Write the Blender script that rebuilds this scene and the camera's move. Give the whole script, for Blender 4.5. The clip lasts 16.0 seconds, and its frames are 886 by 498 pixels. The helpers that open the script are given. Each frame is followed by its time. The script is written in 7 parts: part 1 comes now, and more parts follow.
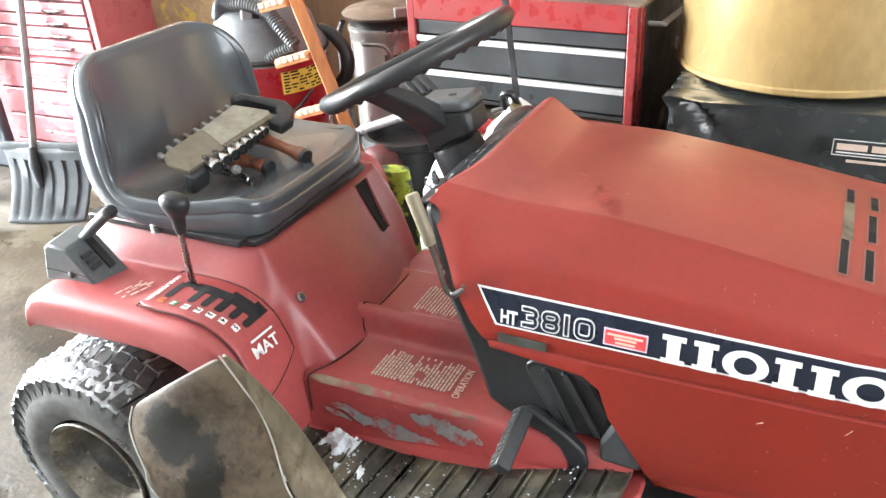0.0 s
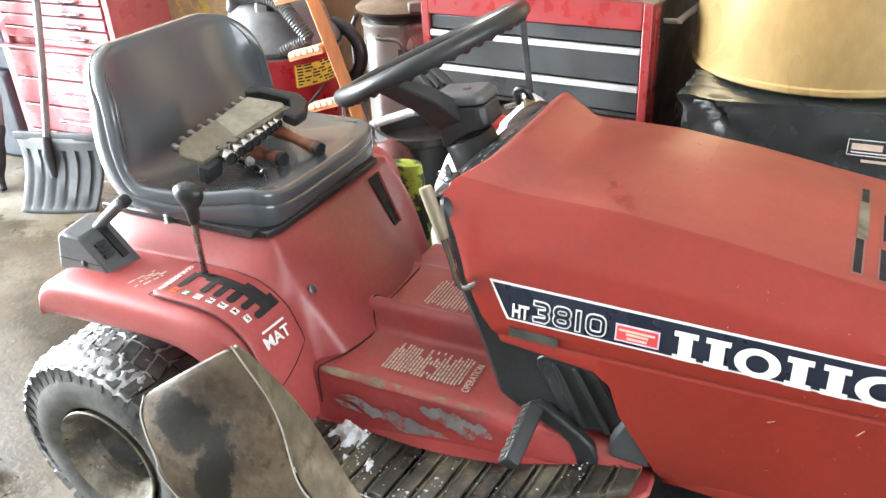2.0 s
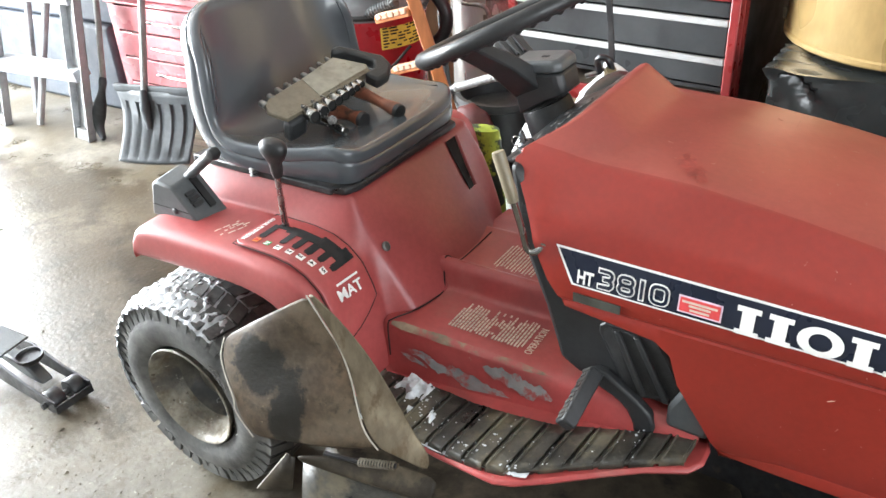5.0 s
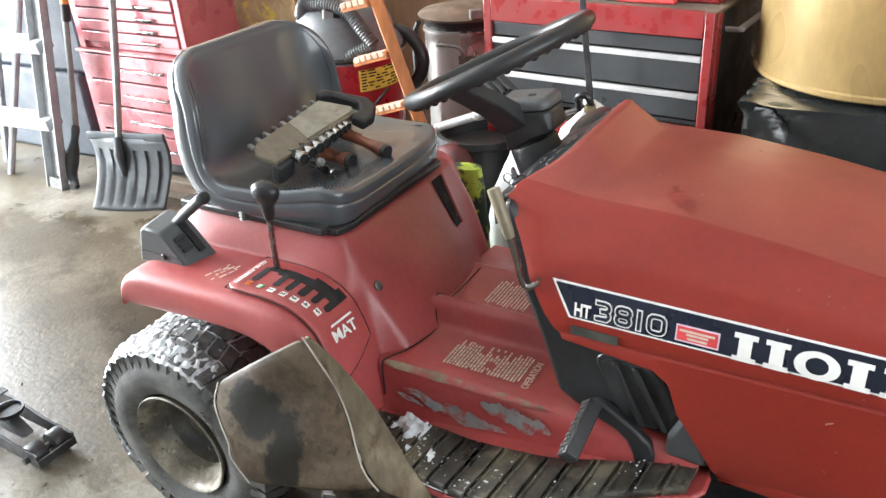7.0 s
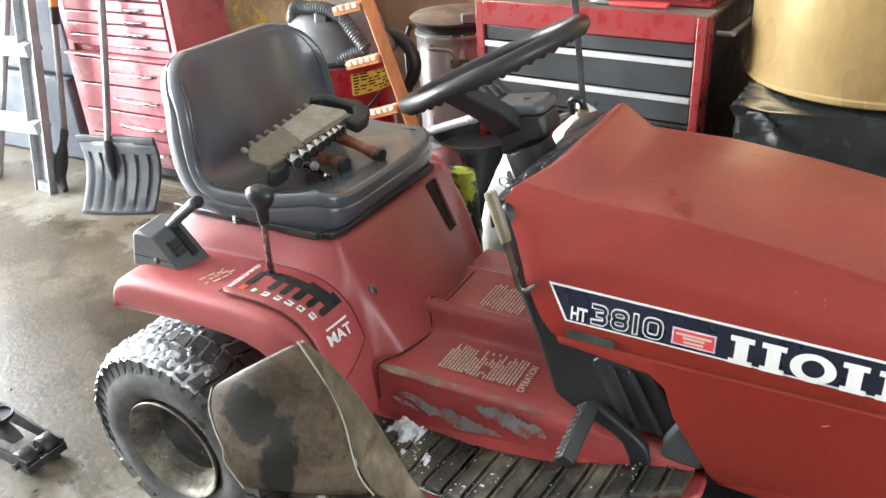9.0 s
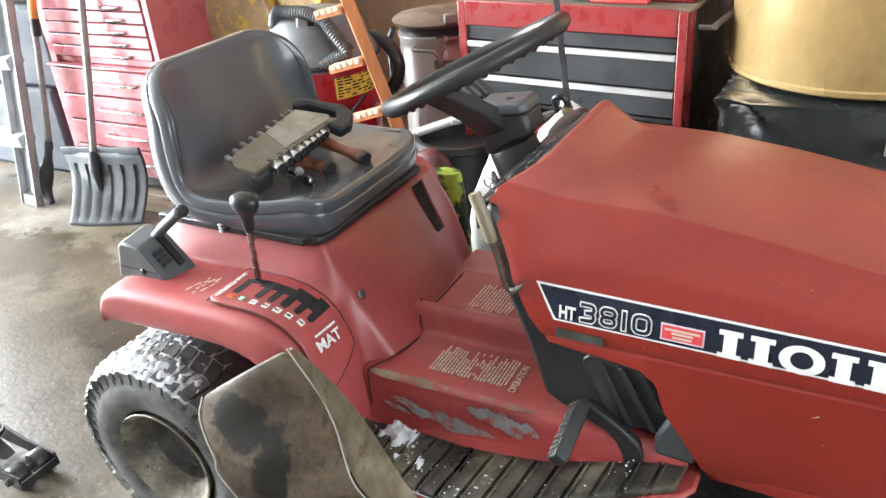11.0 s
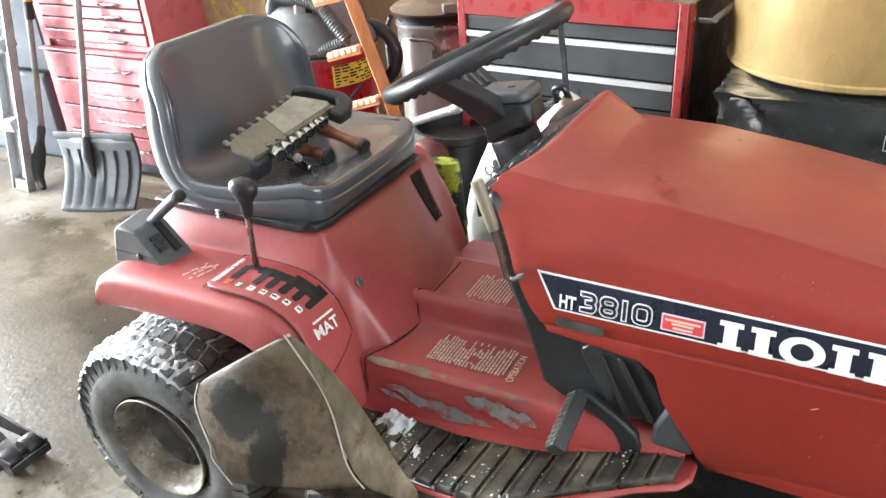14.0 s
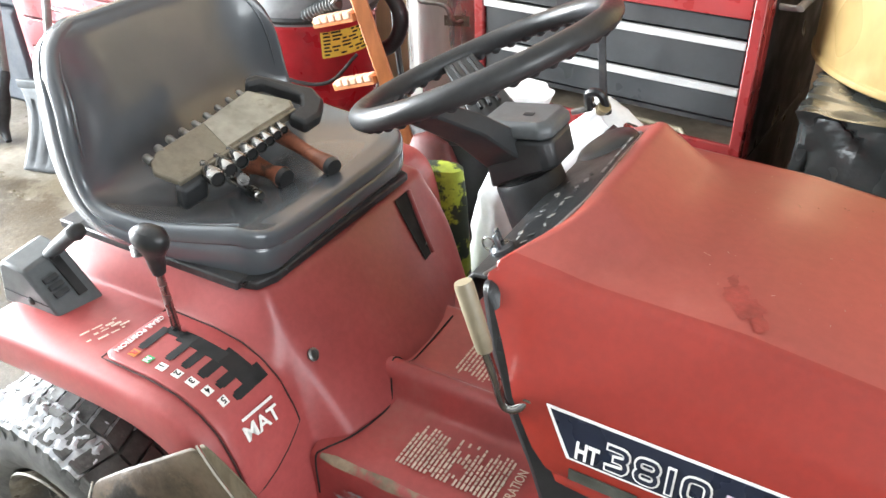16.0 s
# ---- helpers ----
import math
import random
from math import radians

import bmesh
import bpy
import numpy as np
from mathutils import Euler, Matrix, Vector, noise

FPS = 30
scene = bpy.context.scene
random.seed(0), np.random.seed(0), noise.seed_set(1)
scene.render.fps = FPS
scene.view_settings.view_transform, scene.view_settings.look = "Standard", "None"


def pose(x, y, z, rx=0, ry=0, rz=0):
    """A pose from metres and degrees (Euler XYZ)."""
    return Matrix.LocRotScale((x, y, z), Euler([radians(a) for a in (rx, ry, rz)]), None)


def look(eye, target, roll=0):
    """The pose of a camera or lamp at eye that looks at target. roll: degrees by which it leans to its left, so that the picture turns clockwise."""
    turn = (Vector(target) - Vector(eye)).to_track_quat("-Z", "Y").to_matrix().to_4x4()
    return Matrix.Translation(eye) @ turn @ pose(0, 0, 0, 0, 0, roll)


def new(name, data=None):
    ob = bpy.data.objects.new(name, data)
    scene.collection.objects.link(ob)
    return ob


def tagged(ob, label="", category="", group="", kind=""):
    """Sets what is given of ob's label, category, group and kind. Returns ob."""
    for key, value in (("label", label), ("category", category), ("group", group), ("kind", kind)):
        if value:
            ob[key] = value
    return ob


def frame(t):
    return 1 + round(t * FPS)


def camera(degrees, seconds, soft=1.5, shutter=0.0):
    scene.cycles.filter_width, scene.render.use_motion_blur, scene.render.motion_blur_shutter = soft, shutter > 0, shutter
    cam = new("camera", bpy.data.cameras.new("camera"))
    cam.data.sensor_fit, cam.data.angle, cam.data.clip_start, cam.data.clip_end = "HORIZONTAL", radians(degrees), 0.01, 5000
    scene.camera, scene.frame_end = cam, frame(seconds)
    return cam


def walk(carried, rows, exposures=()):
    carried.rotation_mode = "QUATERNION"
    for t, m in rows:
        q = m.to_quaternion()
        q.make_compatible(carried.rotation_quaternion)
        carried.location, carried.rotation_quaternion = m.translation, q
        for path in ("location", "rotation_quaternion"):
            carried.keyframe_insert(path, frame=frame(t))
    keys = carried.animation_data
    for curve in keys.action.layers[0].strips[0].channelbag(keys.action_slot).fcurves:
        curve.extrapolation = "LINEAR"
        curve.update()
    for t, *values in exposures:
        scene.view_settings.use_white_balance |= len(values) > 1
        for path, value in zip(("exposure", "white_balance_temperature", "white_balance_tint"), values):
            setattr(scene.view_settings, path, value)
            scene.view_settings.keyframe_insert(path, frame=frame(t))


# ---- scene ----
from mathutils.bvhtree import BVHTree
cam = camera(57.16, 16.0)
PATH = [
    (0, pose(1.2212, -1.2062, 1.3774, 61.436, 3.386, 25.094)),
    (0.5, pose(1.2197, -1.2013, 1.3775, 61.380, 3.427, 25.385)),
    (1, pose(1.2160, -1.1991, 1.3744, 61.430, 3.266, 25.666)),
    (1.5, pose(1.2147, -1.2033, 1.3750, 61.185, 2.916, 26.017)),
    (2, pose(1.2170, -1.2116, 1.3744, 61.244, 2.932, 26.030)),
    (2.5, pose(1.2207, -1.2247, 1.3783, 61.367, 2.815, 25.807)),
    (3, pose(1.2263, -1.2198, 1.3757, 61.021, 2.558, 26.111)),
    (3.5, pose(1.2664, -1.1986, 1.3853, 61.028, 1.122, 30.999)),
    (3.7, pose(1.2961, -1.1949, 1.3839, 59.207, 2.631, 33.614)),
    (5.8, pose(1.2220, -1.2570, 1.3906, 60.420, 4.757, 28.723)),
    (6, pose(1.2260, -1.2545, 1.3945, 61.093, 5.681, 28.071)),
    (6.5, pose(1.2247, -1.2558, 1.3963, 61.688, 4.473, 28.842)),
    (7, pose(1.2150, -1.2680, 1.3915, 61.808, 3.506, 29.526)),
    (7.5, pose(1.2098, -1.2643, 1.3901, 61.771, 3.382, 29.414)),
    (8, pose(1.2085, -1.2619, 1.3913, 61.921, 3.406, 29.119)),
    (8.5, pose(1.2072, -1.2688, 1.3913, 62.023, 3.461, 28.754)),
    (9, pose(1.2037, -1.2731, 1.3921, 62.008, 3.187, 28.768)),
    (9.5, pose(1.2078, -1.2710, 1.3916, 61.920, 3.844, 28.114)),
    (12, pose(1.2116, -1.2613, 1.3915, 61.947, 4.626, 27.248)),
    (12.5, pose(1.2171, -1.2610, 1.3896, 61.913, 4.711, 27.019)),
    (13, pose(1.2171, -1.2648, 1.3890, 61.955, 4.700, 27.071)),
    (13.5, pose(1.2078, -1.2633, 1.3883, 61.705, 4.616, 26.614)),
    (14, pose(1.1947, -1.2707, 1.3832, 61.451, 3.460, 27.261)),
    (14.5, pose(1.1746, -1.2730, 1.3725, 59.410, 2.195, 27.938)),
    (15, pose(1.1495, -1.1873, 1.3662, 58.766, 2.583, 27.307)),
    (15.5, pose(1.1052, -0.9918, 1.3737, 58.582, 3.149, 27.831)),
    (16, pose(1.0309, -0.8580, 1.3608, 56.997, 1.458, 30.038)),
]
EXPOSURES = [(0.0, 1.35), (2.5, 1.34), (3.5, 1.29), (6.0, 0.91), (9.0, 0.84), (12.0, 1.07), (14.5, 1.10), (15.5, 1.05), (16.0, 1.25)]
walk(cam, PATH, EXPOSURES)

# ---- world and lights ----
world = bpy.data.worlds.new("sky")
scene.world = world
world.use_nodes = True
wn = world.node_tree
sky = wn.nodes.new("ShaderNodeTexSky")
sky.sky_type, sky.sun_disc = "NISHITA", False
sky.sun_elevation, sky.sun_rotation = radians(28), radians(250)
wn.links.new(sky.outputs[0], wn.nodes["Background"].inputs[0])
wn.nodes["Background"].inputs[1].default_value = 0.12


def lamp(name, kind, m, energy, color, **more):
    data = bpy.data.lights.new(name, kind)
    data.energy, data.color = energy, color
    ob = new(name, data)
    ob.matrix_world = m
    for key, value in more.items():
        if key == "size":
            data.size = value
        if key == "size_y":
            data.shape, data.size_y = "RECTANGLE", value
        if key == "angle":
            data.angle = value
    return ob


# overcast daylight through the open garage door; the second lamp is an added fill
lamp("door_daylight", "AREA", look((-5.2, -0.75, 1.62), (0.2, -0.3, 0.85)), 1250, (0.88, 0.945, 1.0), size=4.8, size_y=2.9)
lamp("added_east_fill", "AREA", look((3.98, -1.3, 1.75), (0.2, 0.0, 0.7)), 48, (0.93, 0.97, 1.0), size=2.6, size_y=1.1)
lamp("sun", "SUN", look((-6, -2, 5), (0, 0, 0)), 0.8, (1.0, 0.97, 0.92), angle=radians(15))


# ---- materials ----
def nodes_of(m):
    m.use_nodes = True
    nt = m.node_tree
    return nt, nt.nodes["Principled BSDF"]


def node(nt, kind, **inputs):
    n = nt.nodes.new(kind)
    for key, value in inputs.items():
        n.inputs[key.replace("_", " ")].default_value = value
    return n


def ramp(nt, source, a, b, ca, cb):
    r = nt.nodes.new("ShaderNodeValToRGB")
    r.color_ramp.interpolation = "EASE"
    r.color_ramp.elements[0].position, r.color_ramp.elements[1].position = a, b
    r.color_ramp.elements[0].color, r.color_ramp.elements[1].color = (*ca, 1), (*cb, 1)
    nt.links.new(source, r.inputs[0])
    return r.outputs[0]


def mixc(nt, fac, a, b, blend="MIX"):
    m = nt.nodes.new("ShaderNodeMix")
    m.data_type, m.blend_type = "RGBA", blend
    for k, v in ((0, fac), (6, a), (7, b)):
        if isinstance(v, (int, float)):
            m.inputs[k].default_value = v
        elif isinstance(v, tuple):
            m.inputs[k].default_value = (*v, 1)
        else:
            nt.links.new(v, m.inputs[k])
    return m.outputs[2]


def surface(name, base, rough=0.5, metal=0.0, vary=0.25, fine=60.0, coarse=5.0, bump=0.1, bump_scale=120.0, spots=(), coat=0.0,
            rough_vary=0.12, stretch=(1, 1, 1), spec=0.5, pieces=0.0, coat_rough=0.12):
    """A weathered surface: fine grain and broad stains over the base colour, spots of other colours, gloss that varies, fine relief.
    spots: (colour, scale, from, to, roughness) each."""
    m = bpy.data.materials.new(name)
    nt, p = nodes_of(m)
    co = nt.nodes.new("ShaderNodeTexCoord")
    mp = node(nt, "ShaderNodeMapping")
    mp.inputs["Scale"].default_value = stretch
    nt.links.new(co.outputs["Object"], mp.inputs[0])
    at = mp.outputs[0]

    def noise_at(scale, detail=5.0, rough_=0.6):
        n = node(nt, "ShaderNodeTexNoise", Scale=scale, Detail=detail, Roughness=rough_)
        nt.links.new(at, n.inputs["Vector"])
        return n.outputs["Fac"]
    dark = tuple(c * (1 - vary) for c in base)
    light = tuple(min(1, c * (1 + vary)) for c in base)
    col = ramp(nt, noise_at(coarse, 3.0, 0.5), 0.3, 0.72, dark, light)
    grain = ramp(nt, noise_at(fine), 0.3, 0.7, (1 - vary * 0.6,) * 3, (1 + vary * 0.3,) * 3)
    col = mixc(nt, 1.0, col, grain, "MULTIPLY")
    if pieces:
        info = nt.nodes.new("ShaderNodeObjectInfo")
        tone = ramp(nt, info.outputs["Random"], 0.0, 1.0, (1 - pieces,) * 3, (1 + pieces * 0.5,) * 3)
        col = mixc(nt, 1.0, col, tone, "MULTIPLY")
    rg = ramp(nt, noise_at(coarse * 2.3, 2.0, 0.5), 0.3, 0.7, (max(0, rough - rough_vary),) * 3, (min(1, rough + rough_vary),) * 3)
    for k, (c, scale, a, b, r) in enumerate(spots):
        mask = ramp(nt, noise_at(scale, 7.0, 0.65), a, b, (0, 0, 0), (1, 1, 1))
        col = mixc(nt, mask, col, tuple(c))
        rg = mixc(nt, mask, rg, (r, r, r))
    nt.links.new(col, p.inputs["Base Color"])
    p.inputs["Roughness"].default_value = rough
    if rough_vary:
        nt.links.new(rg, p.inputs["Roughness"])
    p.inputs["Metallic"].default_value = metal
    p.inputs["Specular IOR Level"].default_value = spec
    p.inputs["Coat Weight"].default_value = coat
    p.inputs["Coat Roughness"].default_value = coat_rough
    if bump:
        b = node(nt, "ShaderNodeBump", Strength=bump, Distance=0.004)
        nt.links.new(noise_at(bump_scale, 4.0), b.inputs["Height"])
        nt.links.new(b.outputs[0], p.inputs["Normal"])
    return m


red = surface("oxidised_red_paint", (0.345, 0.064, 0.062), 0.42, 0, 0.14, 90, 4.0, 0.012, 340, [((0.40, 0.115, 0.105), 6, 0.52, 0.85, 0.5)], coat=0.20, rough_vary=0.06, coat_rough=0.22)
# hood side and a paler copy for its top, with top light painted in
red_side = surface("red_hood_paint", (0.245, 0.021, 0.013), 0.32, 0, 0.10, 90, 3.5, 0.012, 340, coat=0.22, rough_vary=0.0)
red_top = surface("lit_hood_top_paint", (0.29, 0.054, 0.040), 0.50, 0, 0.10, 90, 3.5, 0.012, 340, [((0.33, 0.085, 0.062), 5, 0.52, 0.85, 0.55)], coat=0.12, rough_vary=0.05, coat_rough=0.25)
red_floor = surface("worn_red_paint", (0.345, 0.056, 0.053), 0.40, 0, 0.14, 80, 6, 0.04, 200, [((0.30, 0.115, 0.095), 7, 0.50, 0.85, 0.55), ((0.36, 0.26, 0.215), 34, 0.66, 0.76, 0.7)])
bare = surface("bare_grey_primer", (0.25, 0.255, 0.25), 0.55, 0.1, 0.2, 60, 20, 0.1, 150, [((0.33, 0.075, 0.07), 38, 0.48, 0.62, 0.5)])
vinyl = surface("black_vinyl", (0.074, 0.083, 0.092), 0.24, 0, 0.03, 60, 9, 0.02, 420, coat=0.5, rough_vary=0.0)
plastic = surface("black_plastic", (0.023, 0.024, 0.025), 0.42, 0, 0.25, 120, 6, 0.12, 500, [((0.048, 0.048, 0.046), 9, 0.55, 0.95, 0.55)], spec=0.4)
plastic_grey = surface("grey_black_plastic", (0.066, 0.072, 0.075), 0.45, 0, 0.2, 120, 6, 0.08, 500, [((0.10, 0.10, 0.095), 9, 0.55, 0.95, 0.65)])
rubber = surface("black_rubber", (0.092, 0.093, 0.089), 0.58, 0, 0.35, 90, 12, 0.3, 160, [((0.19, 0.187, 0.175), 6, 0.42, 0.78, 0.75), ((0.020, 0.020, 0.021), 4.3, 0.56, 0.66, 0.22), ((0.20, 0.19, 0.18), 60, 0.62, 0.8, 0.8)])
snow = surface("snow", (0.60, 0.625, 0.65), 0.6, 0, 0.12, 90, 20, 0.6, 120, [((0.36, 0.355, 0.34), 30, 0.52, 0.75, 0.6)], spec=0.35)
rust_cream = surface("dirty_cream_steel", (0.235, 0.215, 0.170), 0.5, 0.1, 0.35, 50, 9, 0.2, 130, [((0.10, 0.072, 0.042), 14, 0.42, 0.68, 0.8), ((0.05, 0.048, 0.045), 6, 0.48, 0.66, 0.5), ((0.42, 0.40, 0.34), 45, 0.60, 0.70, 0.6), ((0.06, 0.045, 0.03), 70, 0.60, 0.68, 0.8)])
mud_sheet = surface("muddy_plastic_sheet", (0.080, 0.055, 0.034), 0.55, 0, 0.40, 70, 6, 0.3, 90, [((0.125, 0.100, 0.066), 7, 0.46, 0.78, 0.75), ((0.045, 0.033, 0.020), 11, 0.52, 0.70, 0.6), ((0.034, 0.025, 0.014), 24, 0.54, 0.72, 0.45), ((0.17, 0.145, 0.105), 120, 0.64, 0.76, 0.8)], spec=0.3)


# darker than the rim: grime, plus painted shade for the dish's depth
rim_dark = surface("grimy_shaded_rim_dish", (0.105, 0.098, 0.082), 0.5, 0.1, 0.35, 60, 11, 0.2, 130, [((0.050, 0.050, 0.050), 9, 0.45, 0.62, 0.45), ((0.20, 0.17, 0.11), 16, 0.56, 0.70, 0.7)])


def add_stain(m, centre, radius, colour, gloss=0.5, edge=(0.78, 1.30), grain=19.0, blend="MIX"):
    """A ragged wet stain round a place of the sheet."""
    nt, p = m.node_tree, m.node_tree.nodes["Principled BSDF"]
    co = nt.nodes.new("ShaderNodeTexCoord")
    mp = node(nt, "ShaderNodeMapping")
    mp.vector_type = "TEXTURE"
    mp.inputs["Location"].default_value, mp.inputs["Scale"].default_value = centre, radius
    nt.links.new(co.outputs["Object"], mp.inputs[0])
    g = nt.nodes.new("ShaderNodeTexGradient")
    g.gradient_type = "SPHERICAL"
    nt.links.new(mp.outputs[0], g.inputs[0])
    n = node(nt, "ShaderNodeTexNoise", Scale=grain, Detail=8.0, Roughness=0.7)
    nt.links.new(co.outputs["Object"], n.inputs["Vector"])
    a = nt.nodes.new("ShaderNodeMath")
    a.operation = "MULTIPLY_ADD"
    nt.links.new(n.outputs["Fac"], a.inputs[0])
    a.inputs[1].default_value = 1.3
    nt.links.new(g.outputs["Fac"], a.inputs[2])
    mask = ramp(nt, a.outputs[0], edge[0], edge[1], (0, 0, 0), (1, 1, 1))
    old = p.inputs["Base Color"].links[0].from_socket
    nt.links.new(mixc(nt, mask, old, colour, blend), p.inputs["Base Color"])
    rough = p.inputs["Roughness"].links[0].from_socket
    nt.links.new(mixc(nt, mask, rough, (gloss,) * 3), p.inputs["Roughness"])


add_stain(mud_sheet, (-0.150, -0.49, 0.468), (0.085, 0.3, 0.068), (0.012, 0.010, 0.007))
add_stain(mud_sheet, (-0.075, -0.49, 0.40), (0.048, 0.3, 0.11), (0.012, 0.010, 0.007))
mud_light = surface("dusty_sheet_edge", (0.145, 0.115, 0.075), 0.6, 0, 0.35, 70, 9, 0.2, 90, [((0.25, 0.215, 0.155), 9, 0.48, 0.75, 0.65), ((0.085, 0.058, 0.032), 26, 0.52, 0.68, 0.7)], spec=0.25, stretch=(1, 1, 0.35))
grimy = surface("wet_black_grime", (0.046, 0.037, 0.026), 0.45, 0, 0.4, 70, 9, 0.3, 90, [((0.11, 0.088, 0.058), 14, 0.50, 0.72, 0.7), ((0.010, 0.010, 0.009), 8, 0.52, 0.66, 0.3)], spec=0.3)
mat_black = surface("dirty_rubber_mat", (0.040, 0.037, 0.029), 0.5, 0, 0.45, 90, 14, 0.35, 150, [((0.125, 0.106, 0.068), 11, 0.44, 0.66, 0.8), ((0.20, 0.18, 0.13), 70, 0.64, 0.72, 0.8), ((0.012, 0.012, 0.011), 6, 0.56, 0.64, 0.22)])
chrome = surface("steel_chrome", (0.33, 0.325, 0.315), 0.2, 1.0, 0.12, 60, 20, 0.0, 200)
steel = surface("dull_steel", (0.27, 0.265, 0.255), 0.4, 0.9, 0.25, 90, 12, 0.1, 200, [((0.13, 0.10, 0.07), 30, 0.5, 0.75, 0.8)])
dark_metal = surface("dark_metal", (0.05, 0.05, 0.052), 0.45, 0.6, 0.3, 90, 12, 0.12, 200, [((0.12, 0.10, 0.08), 25, 0.55, 0.75, 0.8)])
white = surface("white_print", (0.78, 0.77, 0.74), 0.45, 0, 0.06, 120, 12, 0.0)
print_faded = surface("faded_pale_print", (0.64, 0.50, 0.41), 0.5, 0, 0.1, 120, 30, 0.0)
navy = surface("navy_print", (0.010, 0.014, 0.028), 0.35, 0, 0.1, 120, 8, 0.0, spots=[((0.3, 0.3, 0.3), 140, 0.74, 0.75, 0.6)])
sticker_red = surface("red_print", (0.62, 0.06, 0.06), 0.45, 0, 0.1, 120, 12, 0.0)
green = surface("green_print", (0.05, 0.33, 0.12), 0.5, 0, 0.1, 100, 10, 0.0)
orange = surface("orange_print", (0.65, 0.22, 0.05), 0.5, 0, 0.1, 100, 10, 0.0)
# near-black for the shade inside slots, bores and gaps, and for print
black_hole = surface("shade_and_print_black", (0.008, 0.008, 0.008), 0.8, 0, 0.2, 80, 10, 0.0)
cream_grip = surface("cream_grip", (0.21, 0.175, 0.115), 0.5, 0, 0.2, 60, 12, 0.1, 150, [((0.11, 0.09, 0.06), 30, 0.55, 0.75, 0.7)])
plate_steel = surface("greasy_steel_plate", (0.19, 0.165, 0.12), 0.5, 0.2, 0.25, 60, 9, 0.1, 120, [((0.09, 0.075, 0.05), 14, 0.45, 0.75, 0.6)])
handle_wood = surface("red_brown_wooden_handle", (0.22, 0.075, 0.04), 0.5, 0, 0.3, 60, 12, 0.15, 150, [((0.06, 0.03, 0.02), 25, 0.55, 0.7, 0.6)], stretch=(1, 1, 1))
concrete = surface("wet_concrete", (0.165, 0.150, 0.122), 0.5, 0, 0.30, 40, 1.6, 0.35, 60, [((0.30, 0.28, 0.245), 60, 0.61, 0.68, 0.7), ((0.36, 0.34, 0.30), 150, 0.66, 0.70, 0.5), ((0.028, 0.024, 0.018), 85, 0.635, 0.70, 0.6), ((0.088, 0.070, 0.042), 2.2, 0.40, 0.66, 0.4), ((0.25, 0.235, 0.20), 7, 0.60, 0.80, 0.7), ((0.060, 0.049, 0.031), 3.1, 0.48, 0.64, 0.22), ((0.08, 0.067, 0.045), 16, 0.54, 0.70, 0.35), ((0.035, 0.031, 0.025), 34, 0.66, 0.76, 0.6)], rough_vary=0.24, spec=0.24)
# meltwater has soaked the floor between the cabinet and the tractor
add_stain(concrete, (-1.30, 0.02, 0.0), (1.75, 0.80, 1.0), (0.52, 0.46, 0.375), 0.36, (0.86, 1.04), 7.5, "MULTIPLY")
add_stain(concrete, (-0.80, 0.16, 0.0), (0.30, 0.16, 1.0), (0.62, 0.60, 0.56), 0.30, (0.80, 1.25), 12.0, "MULTIPLY")
plywood = surface("plywood", (0.36, 0.245, 0.15), 0.65, 0, 0.2, 40, 3, 0.12, 60, [((0.22, 0.14, 0.08), 9, 0.5, 0.85, 0.7)], stretch=(1, 1, 0.15))
# unseen end wall, lightened to bounce fill onto the seat and pedestal
wall_dull = surface("dull_painted_wall", (0.52, 0.53, 0.54), 0.8, 0, 0.2, 10, 1.5, 0.1, 20)
# unseen south wall, darkened to cut the bounce onto the hood side
wall_shade = surface("dim_unseen_wall", (0.24, 0.24, 0.245), 0.8, 0, 0.3, 10, 1.5, 0.1, 20)
wall_white = surface("painted_wall", (0.78, 0.78, 0.76), 0.7, 0, 0.08, 40, 2, 0.1, 60)
cab_red = surface("red_cabinet_enamel", (0.43, 0.115, 0.130), 0.33, 0, 0.12, 60, 4, 0.03, 150, [((0.27, 0.055, 0.065), 12, 0.58, 0.85, 0.45)], coat=0.25, coat_rough=0.2)
chest_red = surface("red_chest_enamel", (0.255, 0.027, 0.027), 0.34, 0, 0.06, 60, 12, 0.0, 150, coat=0.15)
drawer_black = surface("black_drawer_enamel", (0.036, 0.039, 0.041), 0.38, 0, 0.2, 60, 5, 0.06, 150, [((0.055, 0.055, 0.055), 4, 0.45, 0.95, 0.5)])
alu = surface("aluminium", (0.34, 0.35, 0.36), 0.5, 0.25, 0.15, 60, 8, 0.05, 200, [((0.13, 0.125, 0.115), 12, 0.55, 0.85, 0.7)])
torn_edge = surface("pale_torn_edge", (0.42, 0.39, 0.33), 0.6, 0, 0.2)
trim_alu = surface("bright_trim", (0.52, 0.52, 0.51), 0.5, 0.4, 0.08, 60, 8, 0.03, 200)
shelf_tan = surface("dusty_shelf", (0.33, 0.27, 0.20), 0.7, 0, 0.25, 60, 8, 0.1, 100)
fibre_gold = surface("varnished_fibreboard", (0.40, 0.275, 0.115), 0.38, 0.2, 0.16, 40, 2.2, 0.04, 80, [((0.27, 0.155, 0.06), 4, 0.56, 0.9, 0.45)], stretch=(1, 1, 0.5))
tarp = surface("black_vinyl_cover", (0.04, 0.045, 0.045), 0.20, 0, 0.15, 60, 5, 0.35, 28, [((0.08, 0.083, 0.08), 4, 0.5, 0.95, 0.4)])
vac_red = surface("red_vacuum_plastic", (0.33, 0.012, 0.02), 0.35, 0, 0.15, 60, 6, 0.05, 150)
label_yellow = surface("yellow_label", (0.62, 0.46, 0.06), 0.5, 0, 0.1, 60, 20, 0.0)
